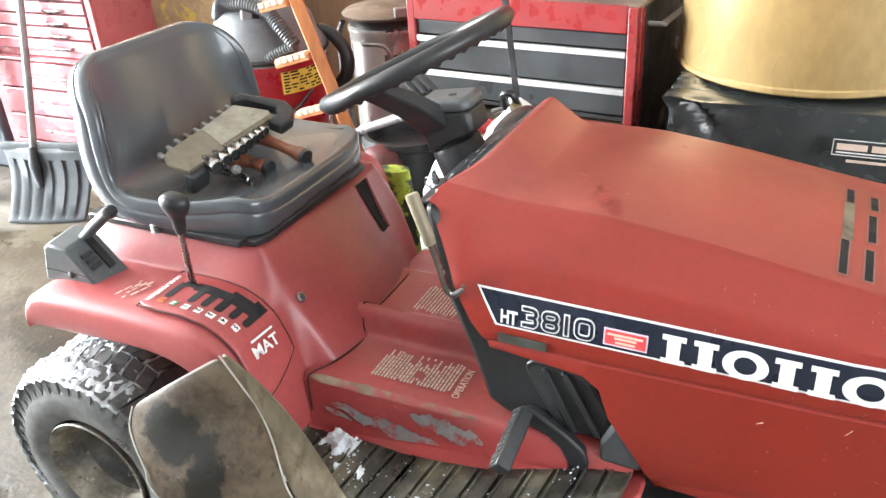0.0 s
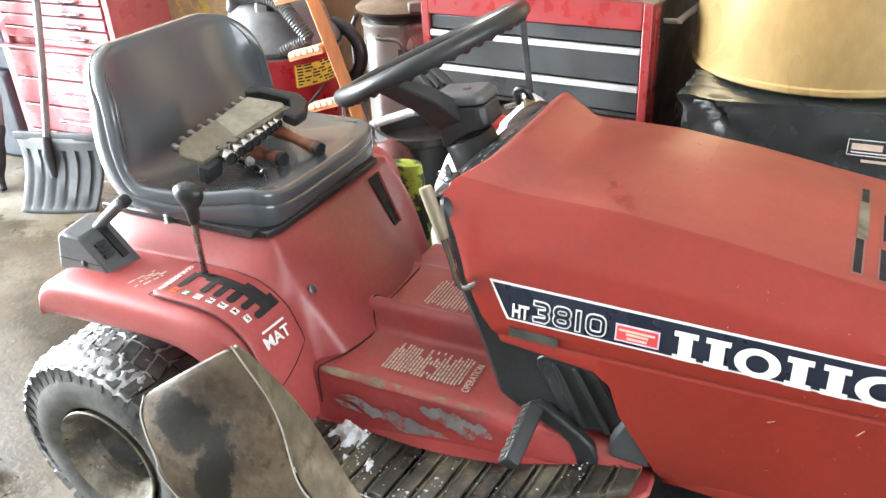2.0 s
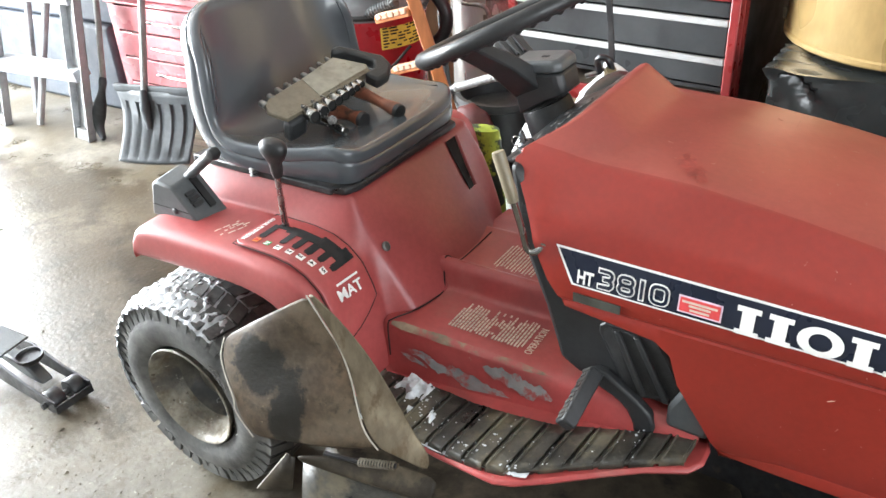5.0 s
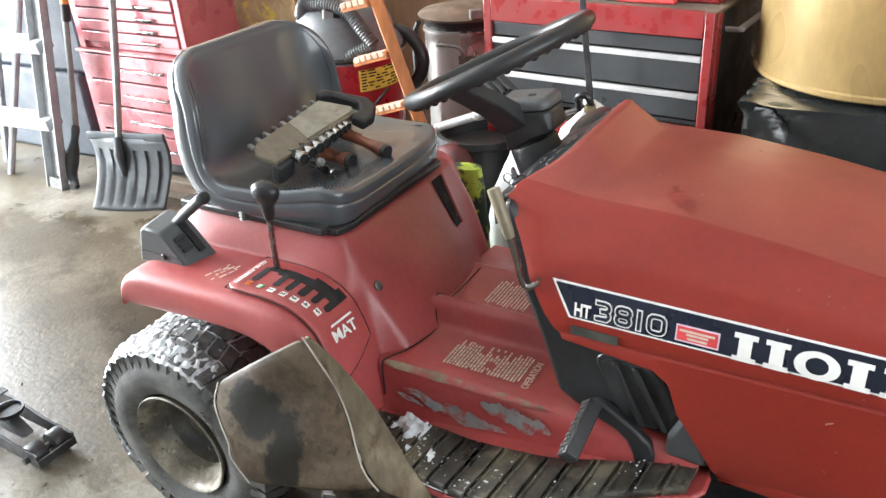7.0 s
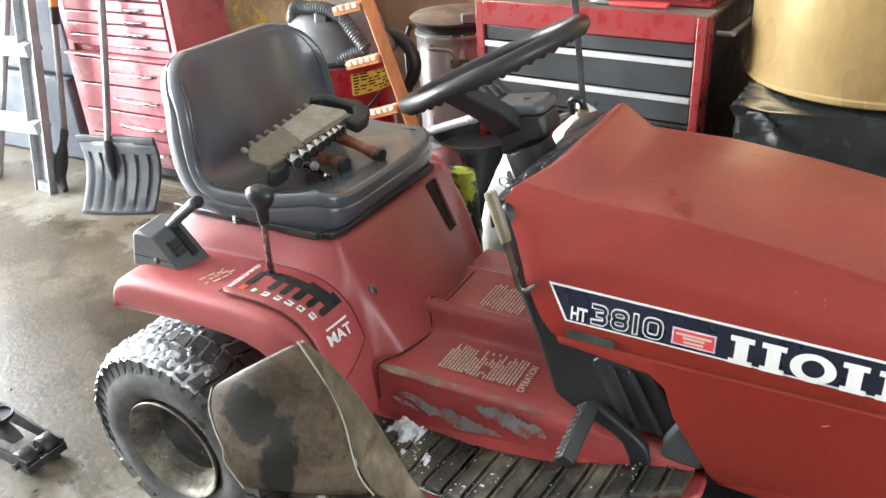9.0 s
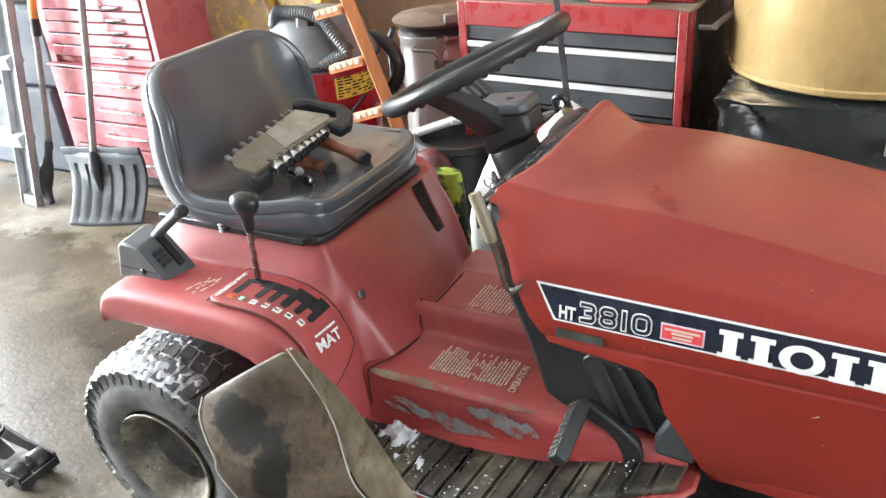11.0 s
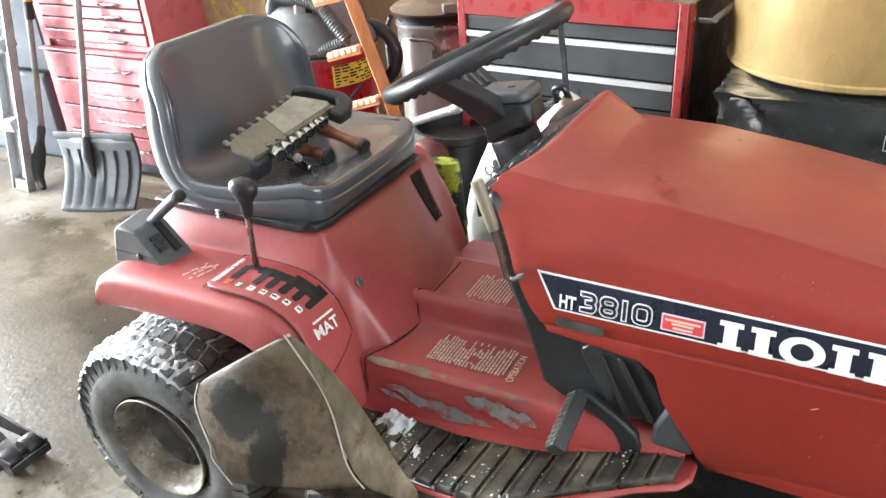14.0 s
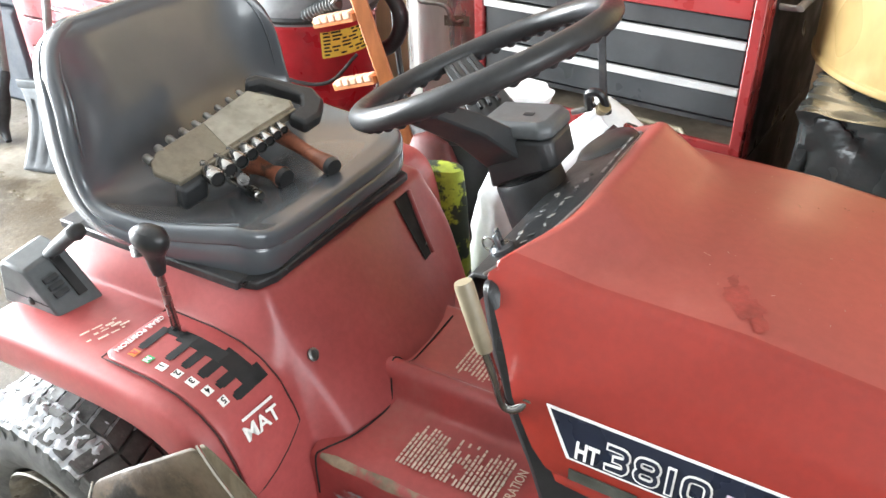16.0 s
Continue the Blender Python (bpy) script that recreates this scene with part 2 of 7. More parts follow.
orange_wood = surface("orange_wood", (0.55, 0.20, 0.07), 0.5, 0, 0.25, 60, 9, 0.1, 120, [((0.35, 0.1, 0.03), 18, 0.55, 0.7, 0.6)], stretch=(1, 1, 0.2))
pale_wood = surface("pale_wood_ends", (0.66, 0.42, 0.29), 0.6, 0, 0.2, 60, 12, 0.1, 120)
stainless = surface("stainless_steel", (0.62, 0.61, 0.58), 0.34, 0.75, 0.10, 60, 5, 0.0, 80, stretch=(1, 1, 0.2))
lid_brown = surface("brown_lid", (0.19, 0.15, 0.115), 0.42, 0.4, 0.25, 60, 8, 0.05)
white_bag = surface("white_plastic_sack", (0.72, 0.73, 0.73), 0.45, 0, 0.10, 60, 8, 0.3, 30)
sack_tan = surface("paper_sack", (0.36, 0.27, 0.15), 0.7, 0, 0.25, 40, 8, 0.2, 40, [((0.55, 0.42, 0.08), 7, 0.58, 0.62, 0.6), ((0.2, 0.3, 0.08), 9, 0.66, 0.7, 0.6)])
hivis = surface("yellow_green_fabric", (0.36, 0.44, 0.045), 0.6, 0, 0.25, 60, 12, 0.2, 80, [((0.02, 0.03, 0.018), 13, 0.44, 0.5, 0.7)])
dark_red_fabric = surface("dark_red_leather", (0.11, 0.02, 0.018), 0.55, 0, 0.25, 60, 12, 0.1)
grey_plastic = surface("light_grey_plastic", (0.24, 0.24, 0.235), 0.45, 0, 0.2, 60, 10, 0.08)
shovel_black = surface("worn_black_polyethylene", (0.050, 0.056, 0.060), 0.6, 0, 0.25, 60, 8, 0.12, 120, [((0.085, 0.09, 0.093), 9, 0.55, 0.9, 0.65)], spec=0.3)
shovel_pole = surface("grey_tube", (0.25, 0.25, 0.245), 0.4, 0.3, 0.2, 60, 10, 0.05)


# ---- mesh helpers ----
def thing(name, at, label, category, group="", kind=""):
    ob = new(name)
    ob.location = at
    ob.empty_display_size = 0.05
    return tagged(ob, label, category, group, kind)


def origin(ob):
    while ob.parent:
        ob = ob.parent
    return Vector(ob.location)


def part(name, bm, material, parent=None, label="", smooth=True, bevel=0.0, solid=0.0, sub=0, kind="", offset=0.0):
    """Links a bmesh in world coordinates as one mesh under a thing or a part."""
    me = bpy.data.meshes.new(name)
    if parent is not None:
        bmesh.ops.translate(bm, verts=bm.verts, vec=-origin(parent))
    bm.to_mesh(me)
    bm.free()
    me.materials.append(material)
    if smooth:
        me.polygons.foreach_set("use_smooth", [True] * len(me.polygons))
    ob = new(name, me)
    if parent is not None:
        ob.parent = parent
    if solid:
        s = ob.modifiers.new("thickness", "SOLIDIFY")
        s.thickness, s.offset = solid, offset
    if bevel:
        b = ob.modifiers.new("edges", "BEVEL")
        b.width, b.segments, b.limit_method, b.angle_limit = bevel, 2, "ANGLE", radians(35)
        b.harden_normals = False
    if sub:
        d = ob.modifiers.new("round", "SUBSURF")
        d.levels = d.render_levels = sub
    elif smooth:
        sharp_edges(me, 40)
    return tagged(ob, label, kind=kind)


def sharp_edges(me, degrees):
    bm = bmesh.new()
    bm.from_mesh(me)
    lim = radians(degrees)
    for e in bm.edges:
        if len(e.link_faces) == 2 and e.calc_face_angle(0) > lim:
            e.smooth = False
    bm.to_mesh(me)
    bm.free()


def box(x0, x1, y0, y1, z0, z1, bm=None):
    bm = bm or bmesh.new()
    vs = [bm.verts.new((x, y, z)) for x in (x0, x1) for y in (y0, y1) for z in (z0, z1)]
    for f in ((0, 1, 3, 2), (4, 6, 7, 5), (0, 4, 5, 1), (2, 3, 7, 6), (0, 2, 6, 4), (1, 5, 7, 3)):
        bm.faces.new([vs[i] for i in f])
    return bm


def turned(bm, m):
    bmesh.ops.transform(bm, matrix=m, verts=bm.verts)
    return bm


def prism(outline, depth, m, bm=None):
    """A flat outline in the plane of m's x and y, thick by depth along m's z."""
    bm = bm or bmesh.new()
    low = [bm.verts.new(m @ Vector((x, y, 0))) for x, y in outline]
    top = [bm.verts.new(m @ Vector((x, y, depth))) for x, y in outline]
    n = len(outline)
    bm.faces.new(low[::-1])
    bm.faces.new(top)
    for i in range(n):
        bm.faces.new((low[i], low[(i + 1) % n], top[(i + 1) % n], top[i]))
    bmesh.ops.recalc_face_normals(bm, faces=bm.faces)
    return bm


SIDE = Matrix(((1, 0, 0, 0), (0, 0, 1, 0), (0, 1, 0, 0), (0, 0, 0, 1)))   # outline x, y -> world x, z; depth along +y


def side(y):
    return Matrix.Translation((0, y, 0)) @ SIDE


def tube(points, radius, sides=12, bm=None, closed=False, flat=1.0):
    """A round bar along points; radius may be one number or one for each point."""
    bm = bm or bmesh.new()
    pts = [Vector(p) for p in points]
    n = len(pts)
    rad = radius if isinstance(radius, (list, tuple)) else [radius] * n
    rings, up = [], None
    for i, p in enumerate(pts):
        a = pts[(i - 1) % n] if (i or closed) else p
        b = pts[(i + 1) % n] if (i < n - 1 or closed) else p
        d = (b - a).normalized()
        if up is None:
            up = d.orthogonal().normalized()
        up = (up - d * up.dot(d)).normalized()
        w = d.cross(up)
        rings.append([bm.verts.new(p + (up * math.cos(t) * flat + w * math.sin(t)) * rad[i]) for t in (2 * math.pi * k / sides for k in range(sides))])
    for i in range(n if closed else n - 1):
        r, s = rings[i], rings[(i + 1) % n]
        for k in range(sides):
            bm.faces.new((r[k], r[(k + 1) % sides], s[(k + 1) % sides], s[k]))
    if not closed:
        bm.faces.new(rings[0][::-1])
        bm.faces.new(rings[-1])
    bmesh.ops.recalc_face_normals(bm, faces=bm.faces)
    return bm


def lathe(profile, m, sides=32, bm=None, closed=False, caps=True):
    """Turns (radius, height) points round m's z axis."""
    bm = bm or bmesh.new()
    rings = []
    for r, h in profile:
        r = 0.0 if r < 0.001 else r
        rings.append([bm.verts.new(m @ Vector((r * math.cos(2 * math.pi * k / sides), r * math.sin(2 * math.pi * k / sides), h))) for k in range(sides)])
    n = len(rings)
    for i in range(n if closed else n - 1):
        a, b = rings[i], rings[(i + 1) % n]
        for k in range(sides):
            bm.faces.new((a[k], a[(k + 1) % sides], b[(k + 1) % sides], b[k]))
    if not closed and caps:
        if profile[0][0] > 0.001:
            bm.faces.new(rings[0][::-1])
        if profile[-1][0] > 0.001:
            bm.faces.new(rings[-1])
    bmesh.ops.remove_doubles(bm, verts=bm.verts, dist=1e-5)
    bmesh.ops.recalc_face_normals(bm, faces=bm.faces)
    return bm


def sheet(rows, bm=None):
    """A surface through rows of points."""
    bm = bm or bmesh.new()
    vs = [[bm.verts.new(p) for p in row] for row in rows]
    for i in range(len(vs) - 1):
        for j in range(len(vs[0]) - 1):
            bm.faces.new((vs[i][j], vs[i][j + 1], vs[i + 1][j + 1], vs[i + 1][j]))
    return bm


def lerp(table, x):
    """Reads a table of (x, value) with straight lines between."""
    return float(np.interp(x, [a for a, _ in table], [b for _, b in table]))


def smooth_path(points, steps=6):
    """A Catmull-Rom path through points."""
    p = [Vector(q) for q in points]
    p = [p[0] * 2 - p[1]] + p + [p[-1] * 2 - p[-2]]
    out = []
    for i in range(1, len(p) - 2):
        for k in range(steps):
            t = k / steps
            out.append(0.5 * (2 * p[i] + (p[i + 1] - p[i - 1]) * t + (2 * p[i - 1] - 5 * p[i] + 4 * p[i + 1] - p[i + 2]) * t * t
                              + (3 * p[i] - p[i - 1] - 3 * p[i + 1] + p[i + 2]) * t ** 3))
    return out + [p[-2]]


def letters(body, size, m, depth=0.0006, fat=0.0, width=None):
    """Writing as a mesh in the plane of m, from its origin along its x axis."""
    cu = bpy.data.curves.new("writing", "FONT")
    cu.body, cu.size, cu.extrude, cu.offset = body, size, depth, fat
    ob = bpy.data.objects.new("writing", cu)
    me = ob.to_mesh()
    bm = bmesh.new()
    bm.from_mesh(me)
    ob.to_mesh_clear()
    bpy.data.objects.remove(ob)
    bpy.data.curves.remove(cu)
    if width:
        xs = [v.co.x for v in bm.verts]
        k = width / (max(xs) - min(xs))
        for v in bm.verts:
            v.co.x *= k
    return turned(bm, m)


def frame_of(o, x, y):
    """A pose from an origin and two directions."""
    x, y = Vector(x).normalized(), Vector(y)
    z = x.cross(y).normalized()
    y = z.cross(x)
    m = Matrix((x, y, z)).transposed().to_4x4()
    m.translation = o
    return m


# ---- the room ----
def setting(name, bm, material, label, category):
    ob = part(name, bm, material, smooth=False)
    return tagged(ob, label, category, kind="structure")


setting("floor", box(-9, 4.2, -3.8, 1.9, -0.12, 0.0), concrete, "wet stained concrete garage floor with salt marks", "floor")
setting("wall_north", box(-3.7, 4.2, 1.72, 1.84, 0, 2.6), plywood, "bare plywood back wall of the garage", "wall")
# unseen end wall; its opening is made up to go with the fill lamp
wall_e = bmesh.new()
for a in ((-3.6, -2.6, 0, 2.6), (0.0, 1.72, 0, 2.6), (-2.6, 0.0, 0, 1.15), (-2.6, 0.0, 2.35, 2.6)):
    box(4.08, 4.2, a[0], a[1], a[2], a[3], wall_e)
setting("wall_east", wall_e, wall_dull, "plain dull end wall, unseen, with an opening added for fill light", "wall")
setting("wall_south", box(-3.7, 4.08, -3.72, -3.6, 0, 2.6), wall_shade, "plain dull garage wall", "wall")
wall_w = bmesh.new()
for a in ((0.95, 1.72, 0, 2.6), (-3.6, -2.05, 0, 2.6), (-2.05, 0.95, 2.5, 2.6)):
    box(-3.7, -3.58, a[0], a[1], a[2], a[3], wall_w)
setting("wall_west", wall_w, wall_white, "plain pale garage wall with the open vehicle door", "wall")
setting("ceiling", box(-3.7, 4.2, -3.72, 1.84, 2.6, 2.7), wall_white, "plain pale garage ceiling", "ceiling")

# ---- the lawn tractor ----
YC = 0.015
tractor = thing("lawn_tractor", (0.45, YC, 0), "red lawn tractor with black seat, scratched paint and muddy tyres", "lawn tractor")


def mirror(y):
    return 2 * YC - y


# rear body: wheel arches, their skirts and the seat pedestal in one pressing
FENDER = [(-0.085, 0.562), (-0.088, 0.600), (-0.072, 0.628), (-0.02, 0.636), (0.08, 0.638), (0.20, 0.640), (0.30, 0.638), (0.355, 0.622), (0.392, 0.585), (0.412, 0.52), (0.43, 0.44), (0.435, 0.375)]
PEDESTAL = [(-0.12, 0.562), (-0.118, 0.61), (-0.10, 0.67), (-0.05, 0.698), (0.06, 0.702), (0.18, 0.702), (0.29, 0.702), (0.336, 0.698), (0.362, 0.635), (0.392, 0.56), (0.428, 0.475), (0.436, 0.375)]
LIP = [(-0.085, 0.552), (-0.088, 0.553), (-0.072, 0.555), (-0.02, 0.557), (0.08, 0.562), (0.17, 0.566), (0.245, 0.562), (0.300, 0.54), (0.335, 0.50), (0.365, 0.45), (0.385, 0.40), (0.395, 0.375)]
half = [(-0.372, LIP), (-0.392, LIP), (-0.395, [(a[0], max(b[1] + 0.006, a[1] - 0.022)) for a, b in zip(FENDER, LIP)]), (-0.388, [(a, b - 0.006) for a, b in FENDER]), (-0.372, FENDER), (-0.30, FENDER), (-0.262, FENDER), (-0.235, FENDER),
        (-0.222, [(a[0] * 0.75 + b[0] * 0.25, a[1] * 0.75 + b[1] * 0.25) for a, b in zip(FENDER, PEDESTAL)]), (-0.195, PEDESTAL), (-0.15, PEDESTAL), (-0.06, PEDESTAL)]
# the middle of the pedestal bulges forward to the tunnel
BULGE = dict(zip((-0.195, -0.15, -0.06), (((0.372, 0.635), (0.417, 0.56), (0.466, 0.475), (0.52, 0.375)), ((0.376, 0.635), (0.425, 0.56), (0.480, 0.475), (0.54, 0.375)), ((0.380, 0.635), (0.438, 0.56), (0.503, 0.475), (0.57, 0.375)))))
right = [(y, p[:-4] + list(BULGE[y]) if y in BULGE else p) for y, p in half]


def shorter(y, p):
    """The left arch ends sooner in front than the right one."""
    k = min(1.0, max(0.0, (-0.225 - y) / 0.03))
    return [(x if x < 0.08 else x + (0.08 + (x - 0.08) * 0.55 - x) * k, z) for x, z in p]


cols = right + [(mirror(-0.06), right[-1][1])] + [(mirror(y), shorter(y, p)) for y, p in reversed(half[:-1])]
rb = sheet([[(x, y, z) for x, z in p] for y, p in cols])
cl = rb.edges.layers.float.new("crease_edge")
for e in rb.edges:
    y0, y1 = (abs(v.co.y - YC) for v in e.verts)
    k0, k1 = (v.index for v in e.verts)
    if abs(y0 - 0.21) < 1e-4 and abs(y1 - 0.21) < 1e-4 or all(abs(v.co.x - 0.336) < 1e-4 for v in e.verts) or abs(y0 - 0.25) < 1e-4 and abs(y1 - 0.25) < 1e-4:
        e[cl] = 0.9
rear_body = part("rear_body", rb, red, tractor, "glossy red rear body over the wheels", sub=2)

# gear gate panel on the arch, bent down at its front
PANEL = [(0.172, 0.6405), (0.21, 0.641), (0.28, 0.640), (0.325, 0.633), (0.358, 0.617), (0.384, 0.592), (0.402, 0.552), (0.414, 0.512), (0.420, 0.49)]


def on_panel(u, y, lift=0.0):
    """A point of the panel: u runs along its length in metres from its rear edge."""
    k = 0.0
    for (x0, z0), (x1, z1) in zip(PANEL, PANEL[1:]):
        d = math.hypot(x1 - x0, z1 - z0)
        if u <= k + d or (x1, z1) == PANEL[-1]:
            f = (u - k) / d
            n = Vector((-(z1 - z0), 0, x1 - x0)).normalized()
            return Vector((x0 + (x1 - x0) * f, y, z0 + (z1 - z0) * f)) + n * (0.007 + lift)
        k += d


PL = 0.335
rows = []
for j in range(9):
    f = j / 8
    rows.append([on_panel(0.014 + (PL - 0.040 * f * f - 0.014) * i / 24, -0.362 + 0.118 * f + (0.008 if i < 1 else 0) * (1 - 2 * f)) for i in range(25)])
panel = part("gear_panel", sheet(rows), red, tractor, "raised red gear gate panel", solid=0.008, offset=-1, bevel=0.002)


def panel_patch(u0, u1, y0, y1, lift=0.0008):
    n = max(1, round((u1 - u0) / 0.012))
    return sheet([[on_panel(u0 + (u1 - u0) * i / n, y, lift) for i in range(n + 1)] for y in (y0, y1)])


gate = bmesh.new()


def join(bm, other):
    me = bpy.data.meshes.new("join")
    other.to_mesh(me)
    other.free()
    bm.from_mesh(me)
    bpy.data.meshes.remove(me)
    return bm


# flat black sheets on the uncut panel stand for shade in the slots
for u0, u1, y0, y1 in ((0.044, 0.058, -0.324, -0.278), (0.046, 0.056, -0.328, -0.324), (0.052, 0.090, -0.286, -0.273), (0.080, 0.206, -0.292, -0.270), (0.150, 0.210, -0.270, -0.262), (0.190, 0.212, -0.262, -0.253),
                       (0.094, 0.108, -0.323, -0.292), (0.096, 0.106, -0.327, -0.323), (0.121, 0.135, -0.322, -0.292), (0.123, 0.133, -0.326, -0.322), (0.148, 0.162, -0.320, -0.292), (0.150, 0.160, -0.324, -0.320),
                       (0.174, 0.188, -0.316, -0.292), (0.176, 0.186, -0.320, -0.316), (0.198, 0.212, -0.310, -0.262), (0.200, 0.210, -0.314, -0.310)):
    join(gate, panel_patch(u0, u1, y0, y1))
part("gear_slot", gate, black_hole, panel, "comb-shaped gear slot drawn as a black sheet for its shade", smooth=False, solid=0.0006)
for ch, u, y, m in (("R", 0.051, -0.339, orange), ("N", 0.078, -0.339, green), ("1", 0.105, -0.341, white), ("2", 0.130, -0.339, white), ("3", 0.154, -0.338, white), ("4", 0.176, -0.334, white), ("5", 0.198, -0.329, white)):
    sq = part("position_mark", panel_patch(u - 0.0065, u + 0.0065, y - 0.0065, y + 0.0065, 0.0009), m, panel, smooth=False, solid=0.0004)
    along = on_panel(u + 0.004, y) - on_panel(u - 0.004, y)
    part("symbol", letters(ch, 0.0125, frame_of(on_panel(u - 0.0045, y + 0.0035, 0.0018), (0.0, -1, 0), along), 0.0003, 0.0003), black_hole if m is white else sticker_red if m is orange else white, sq, smooth=False)
part("writing", letters("GEAR POSITION", 0.0125, frame_of(on_panel(0.022, -0.262, 0.0016), (0.0, -1, 0), (1, 0, 0)), width=0.086), white, panel, smooth=False)
part("writing", letters("MAT", 0.030, frame_of(on_panel(0.2615, -0.335, 0.0014), (0.10, 1, 0.0), (-0.5, 0, 1)), fat=0.0006, width=0.060), white, panel, smooth=False)
part("brand_bar", turned(box(0, 0.056, 0, 0.0042, 0, 0.0006), frame_of(on_panel(0.2340, -0.327, 0.0014), (0.06, 1, 0.0), (-0.55, 0, 1))), white, panel, smooth=False)
rng = random.Random(17)
wm = frame_of((0.145, -0.352, 0.6415), (0.25, 0.97, 0), (-0.97, 0.25, 0))
for k in range(5):
    u = 0.0
    while u < 0.055:
        w = rng.uniform(0.004, 0.016)
        if rng.random() < 0.75:
            part("warning_mark", turned(box(u, u + w, 0.007 * k, 0.007 * k + rng.uniform(0.002, 0.004), 0, 0.0005), wm), print_faded, tractor, smooth=False)
        u += w + 0.004

# gear lever
lever = part("gear_lever", tube([(0.236, -0.272, 0.630), (0.236, -0.274, 0.67), (0.257, -0.293, 0.762), (0.262, -0.298, 0.786)], [0.0065, 0.0062, 0.0055, 0.0055], 12), chrome, tractor, "chrome gear lever with black knob")
kn = lathe([(0.0001, -0.055), (0.012, -0.054), (0.015, -0.035), (0.016, -0.018), (0.021, -0.006), (0.027, 0.006), (0.030, 0.018), (0.028, 0.03), (0.019, 0.039), (0.0001, 0.042)], Matrix.Identity(4), 24)
for v in kn.verts:
    if v.co.z > -0.01:
        v.co.y *= 0.8
        v.co.x *= 1.25
turned(kn, Matrix.Translation((0.267, -0.301, 0.811)) @ pose(0, 0, 0, 8, 6, 10) @ Matrix.Diagonal((0.72, 0.78, 0.80, 1)))
part("knob", kn, plastic, lever)
for z in (0.715, 0.722, 0.729):
    part("spring", lathe([(0.006, z), (0.011, z + 0.002), (0.006, z + 0.005)], Matrix.Translation((0.115, -0.215, -0.012)), 16, closed=True), steel, tractor)

# cutting height lever box on the arch
lb = bmesh.new()
near_ring = [lb.verts.new((x, -0.327, z)) for x, z in ((-0.086, 0.622), (-0.066, 0.696), (-0.056, 0.704), (-0.008, 0.700), (0.060, 0.622))]
far_ring = [lb.verts.new((x, -0.256, z)) for x, z in ((-0.082, 0.630), (-0.060, 0.708), (-0.050, 0.716), (-0.004, 0.710), (0.070, 0.630))]
lb.faces.new(near_ring)
lb.faces.new(far_ring[::-1])
for i in range(5):
    lb.faces.new((near_ring[i], far_ring[i], far_ring[(i + 1) % 5], near_ring[(i + 1) % 5]))
bmesh.ops.recalc_face_normals(lb, faces=lb.faces)
lbox = part("lever_box", lb, plastic_grey, tractor, "black plastic lever housing", bevel=0.005)
# slanted face carries a slot and an embossed number plate
fx, fz = Vector((-0.005, 0, 0.704)), Vector((0.064, 0, 0.628))
slope = (fz - fx).normalized()
fm = frame_of(fx + Vector((0, -0.327, 0.0035)), slope, (0.12, 1, 0.04))
# black box in place of the shade inside a cut slot
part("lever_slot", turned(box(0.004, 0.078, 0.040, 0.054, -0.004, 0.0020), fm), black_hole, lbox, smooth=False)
for k in range(3):
    part("scale_mark", turned(box(0.030 + 0.013 * k, 0.038 + 0.013 * k, 0.012, 0.034, -0.004, 0.0016), fm), plastic, lbox, smooth=False)
part("screw", lathe([(0.007, 0), (0.007, 0.002), (0.004, 0.004), (0.0001, 0.004)], Matrix.Translation((-0.010, -0.327, 0.647)) @ pose(0, 0, 0, 90), 14), dark_metal, lbox)
part("box_seam", tube([(-0.074, -0.3272, 0.650), (0.030, -0.3272, 0.650)], 0.0009, 6), black_hole, lbox, "dark moulding seam")
grip = part("lift_lever", tube(smooth_path([(-0.024, -0.279, 0.690), (0.016, -0.280, 0.722), (0.066, -0.283, 0.760), (0.082, -0.284, 0.772)], 4), [0.009] * 4 + [0.0105] * 8 + [0.009], 14, flat=1.1), plastic_grey, lbox, "grey lever with a round black end")
part("lever_end", lathe([(0.0001, -0.0135), (0.010, -0.010), (0.0135, 0.0), (0.010, 0.010), (0.0001, 0.0135)], Matrix.Translation((0.088, -0.285, 0.774)) @ pose(0, 0, 0, 90), 18), plastic, grip)

# tunnel and steps
tun = sheet([[(x, y, z if z > 0.41 else 0.375 + 0.13 * (x - 0.5) + (z - 0.36) * 0.4) for x in (0.425, 0.50, 0.60, 0.70, 0.82, 0.95, 1.04)] for y, z in
             ((-0.262, 0.33), (-0.252, 0.40), (-0.248, 0.462), (-0.240, 0.472), (-0.222, 0.476), (-0.150, 0.478), (-0.118, 0.480), (-0.104, 0.482), (-0.098, 0.490), (-0.091, 0.518), (-0.083, 0.530), (-0.072, 0.534), (-0.061, 0.530), (-0.052, 0.516), (-0.040, 0.511),
              (0.02, 0.511), (0.08, 0.511), (0.104, 0.511), (0.118, 0.512), (0.130, 0.488), (0.148, 0.480), (0.25, 0.476), (0.27, 0.472), (0.278, 0.462), (0.282, 0.40), (0.292, 0.33))])
tunnel = part("tunnel", tun, red_floor, tractor, "worn red transmission tunnel and step", sub=2)
edge = sheet([[(x, -0.2445 + (y + 0.2445) * k, 0.474 + (z - 0.474) * k + 0.001) for x, k in ((0.445, 0.5), (0.47, 1.0), (0.52, 0.9), (0.56, 1.15), (0.60, 0.85), (0.64, 1.0), (0.68, 0.8), (0.72, 0.9), (0.76, 0.45), (0.785, 0.05))] for y, z in ((-0.2492, 0.468), (-0.2465, 0.4722), (-0.242, 0.4762), (-0.2370, 0.4776))])
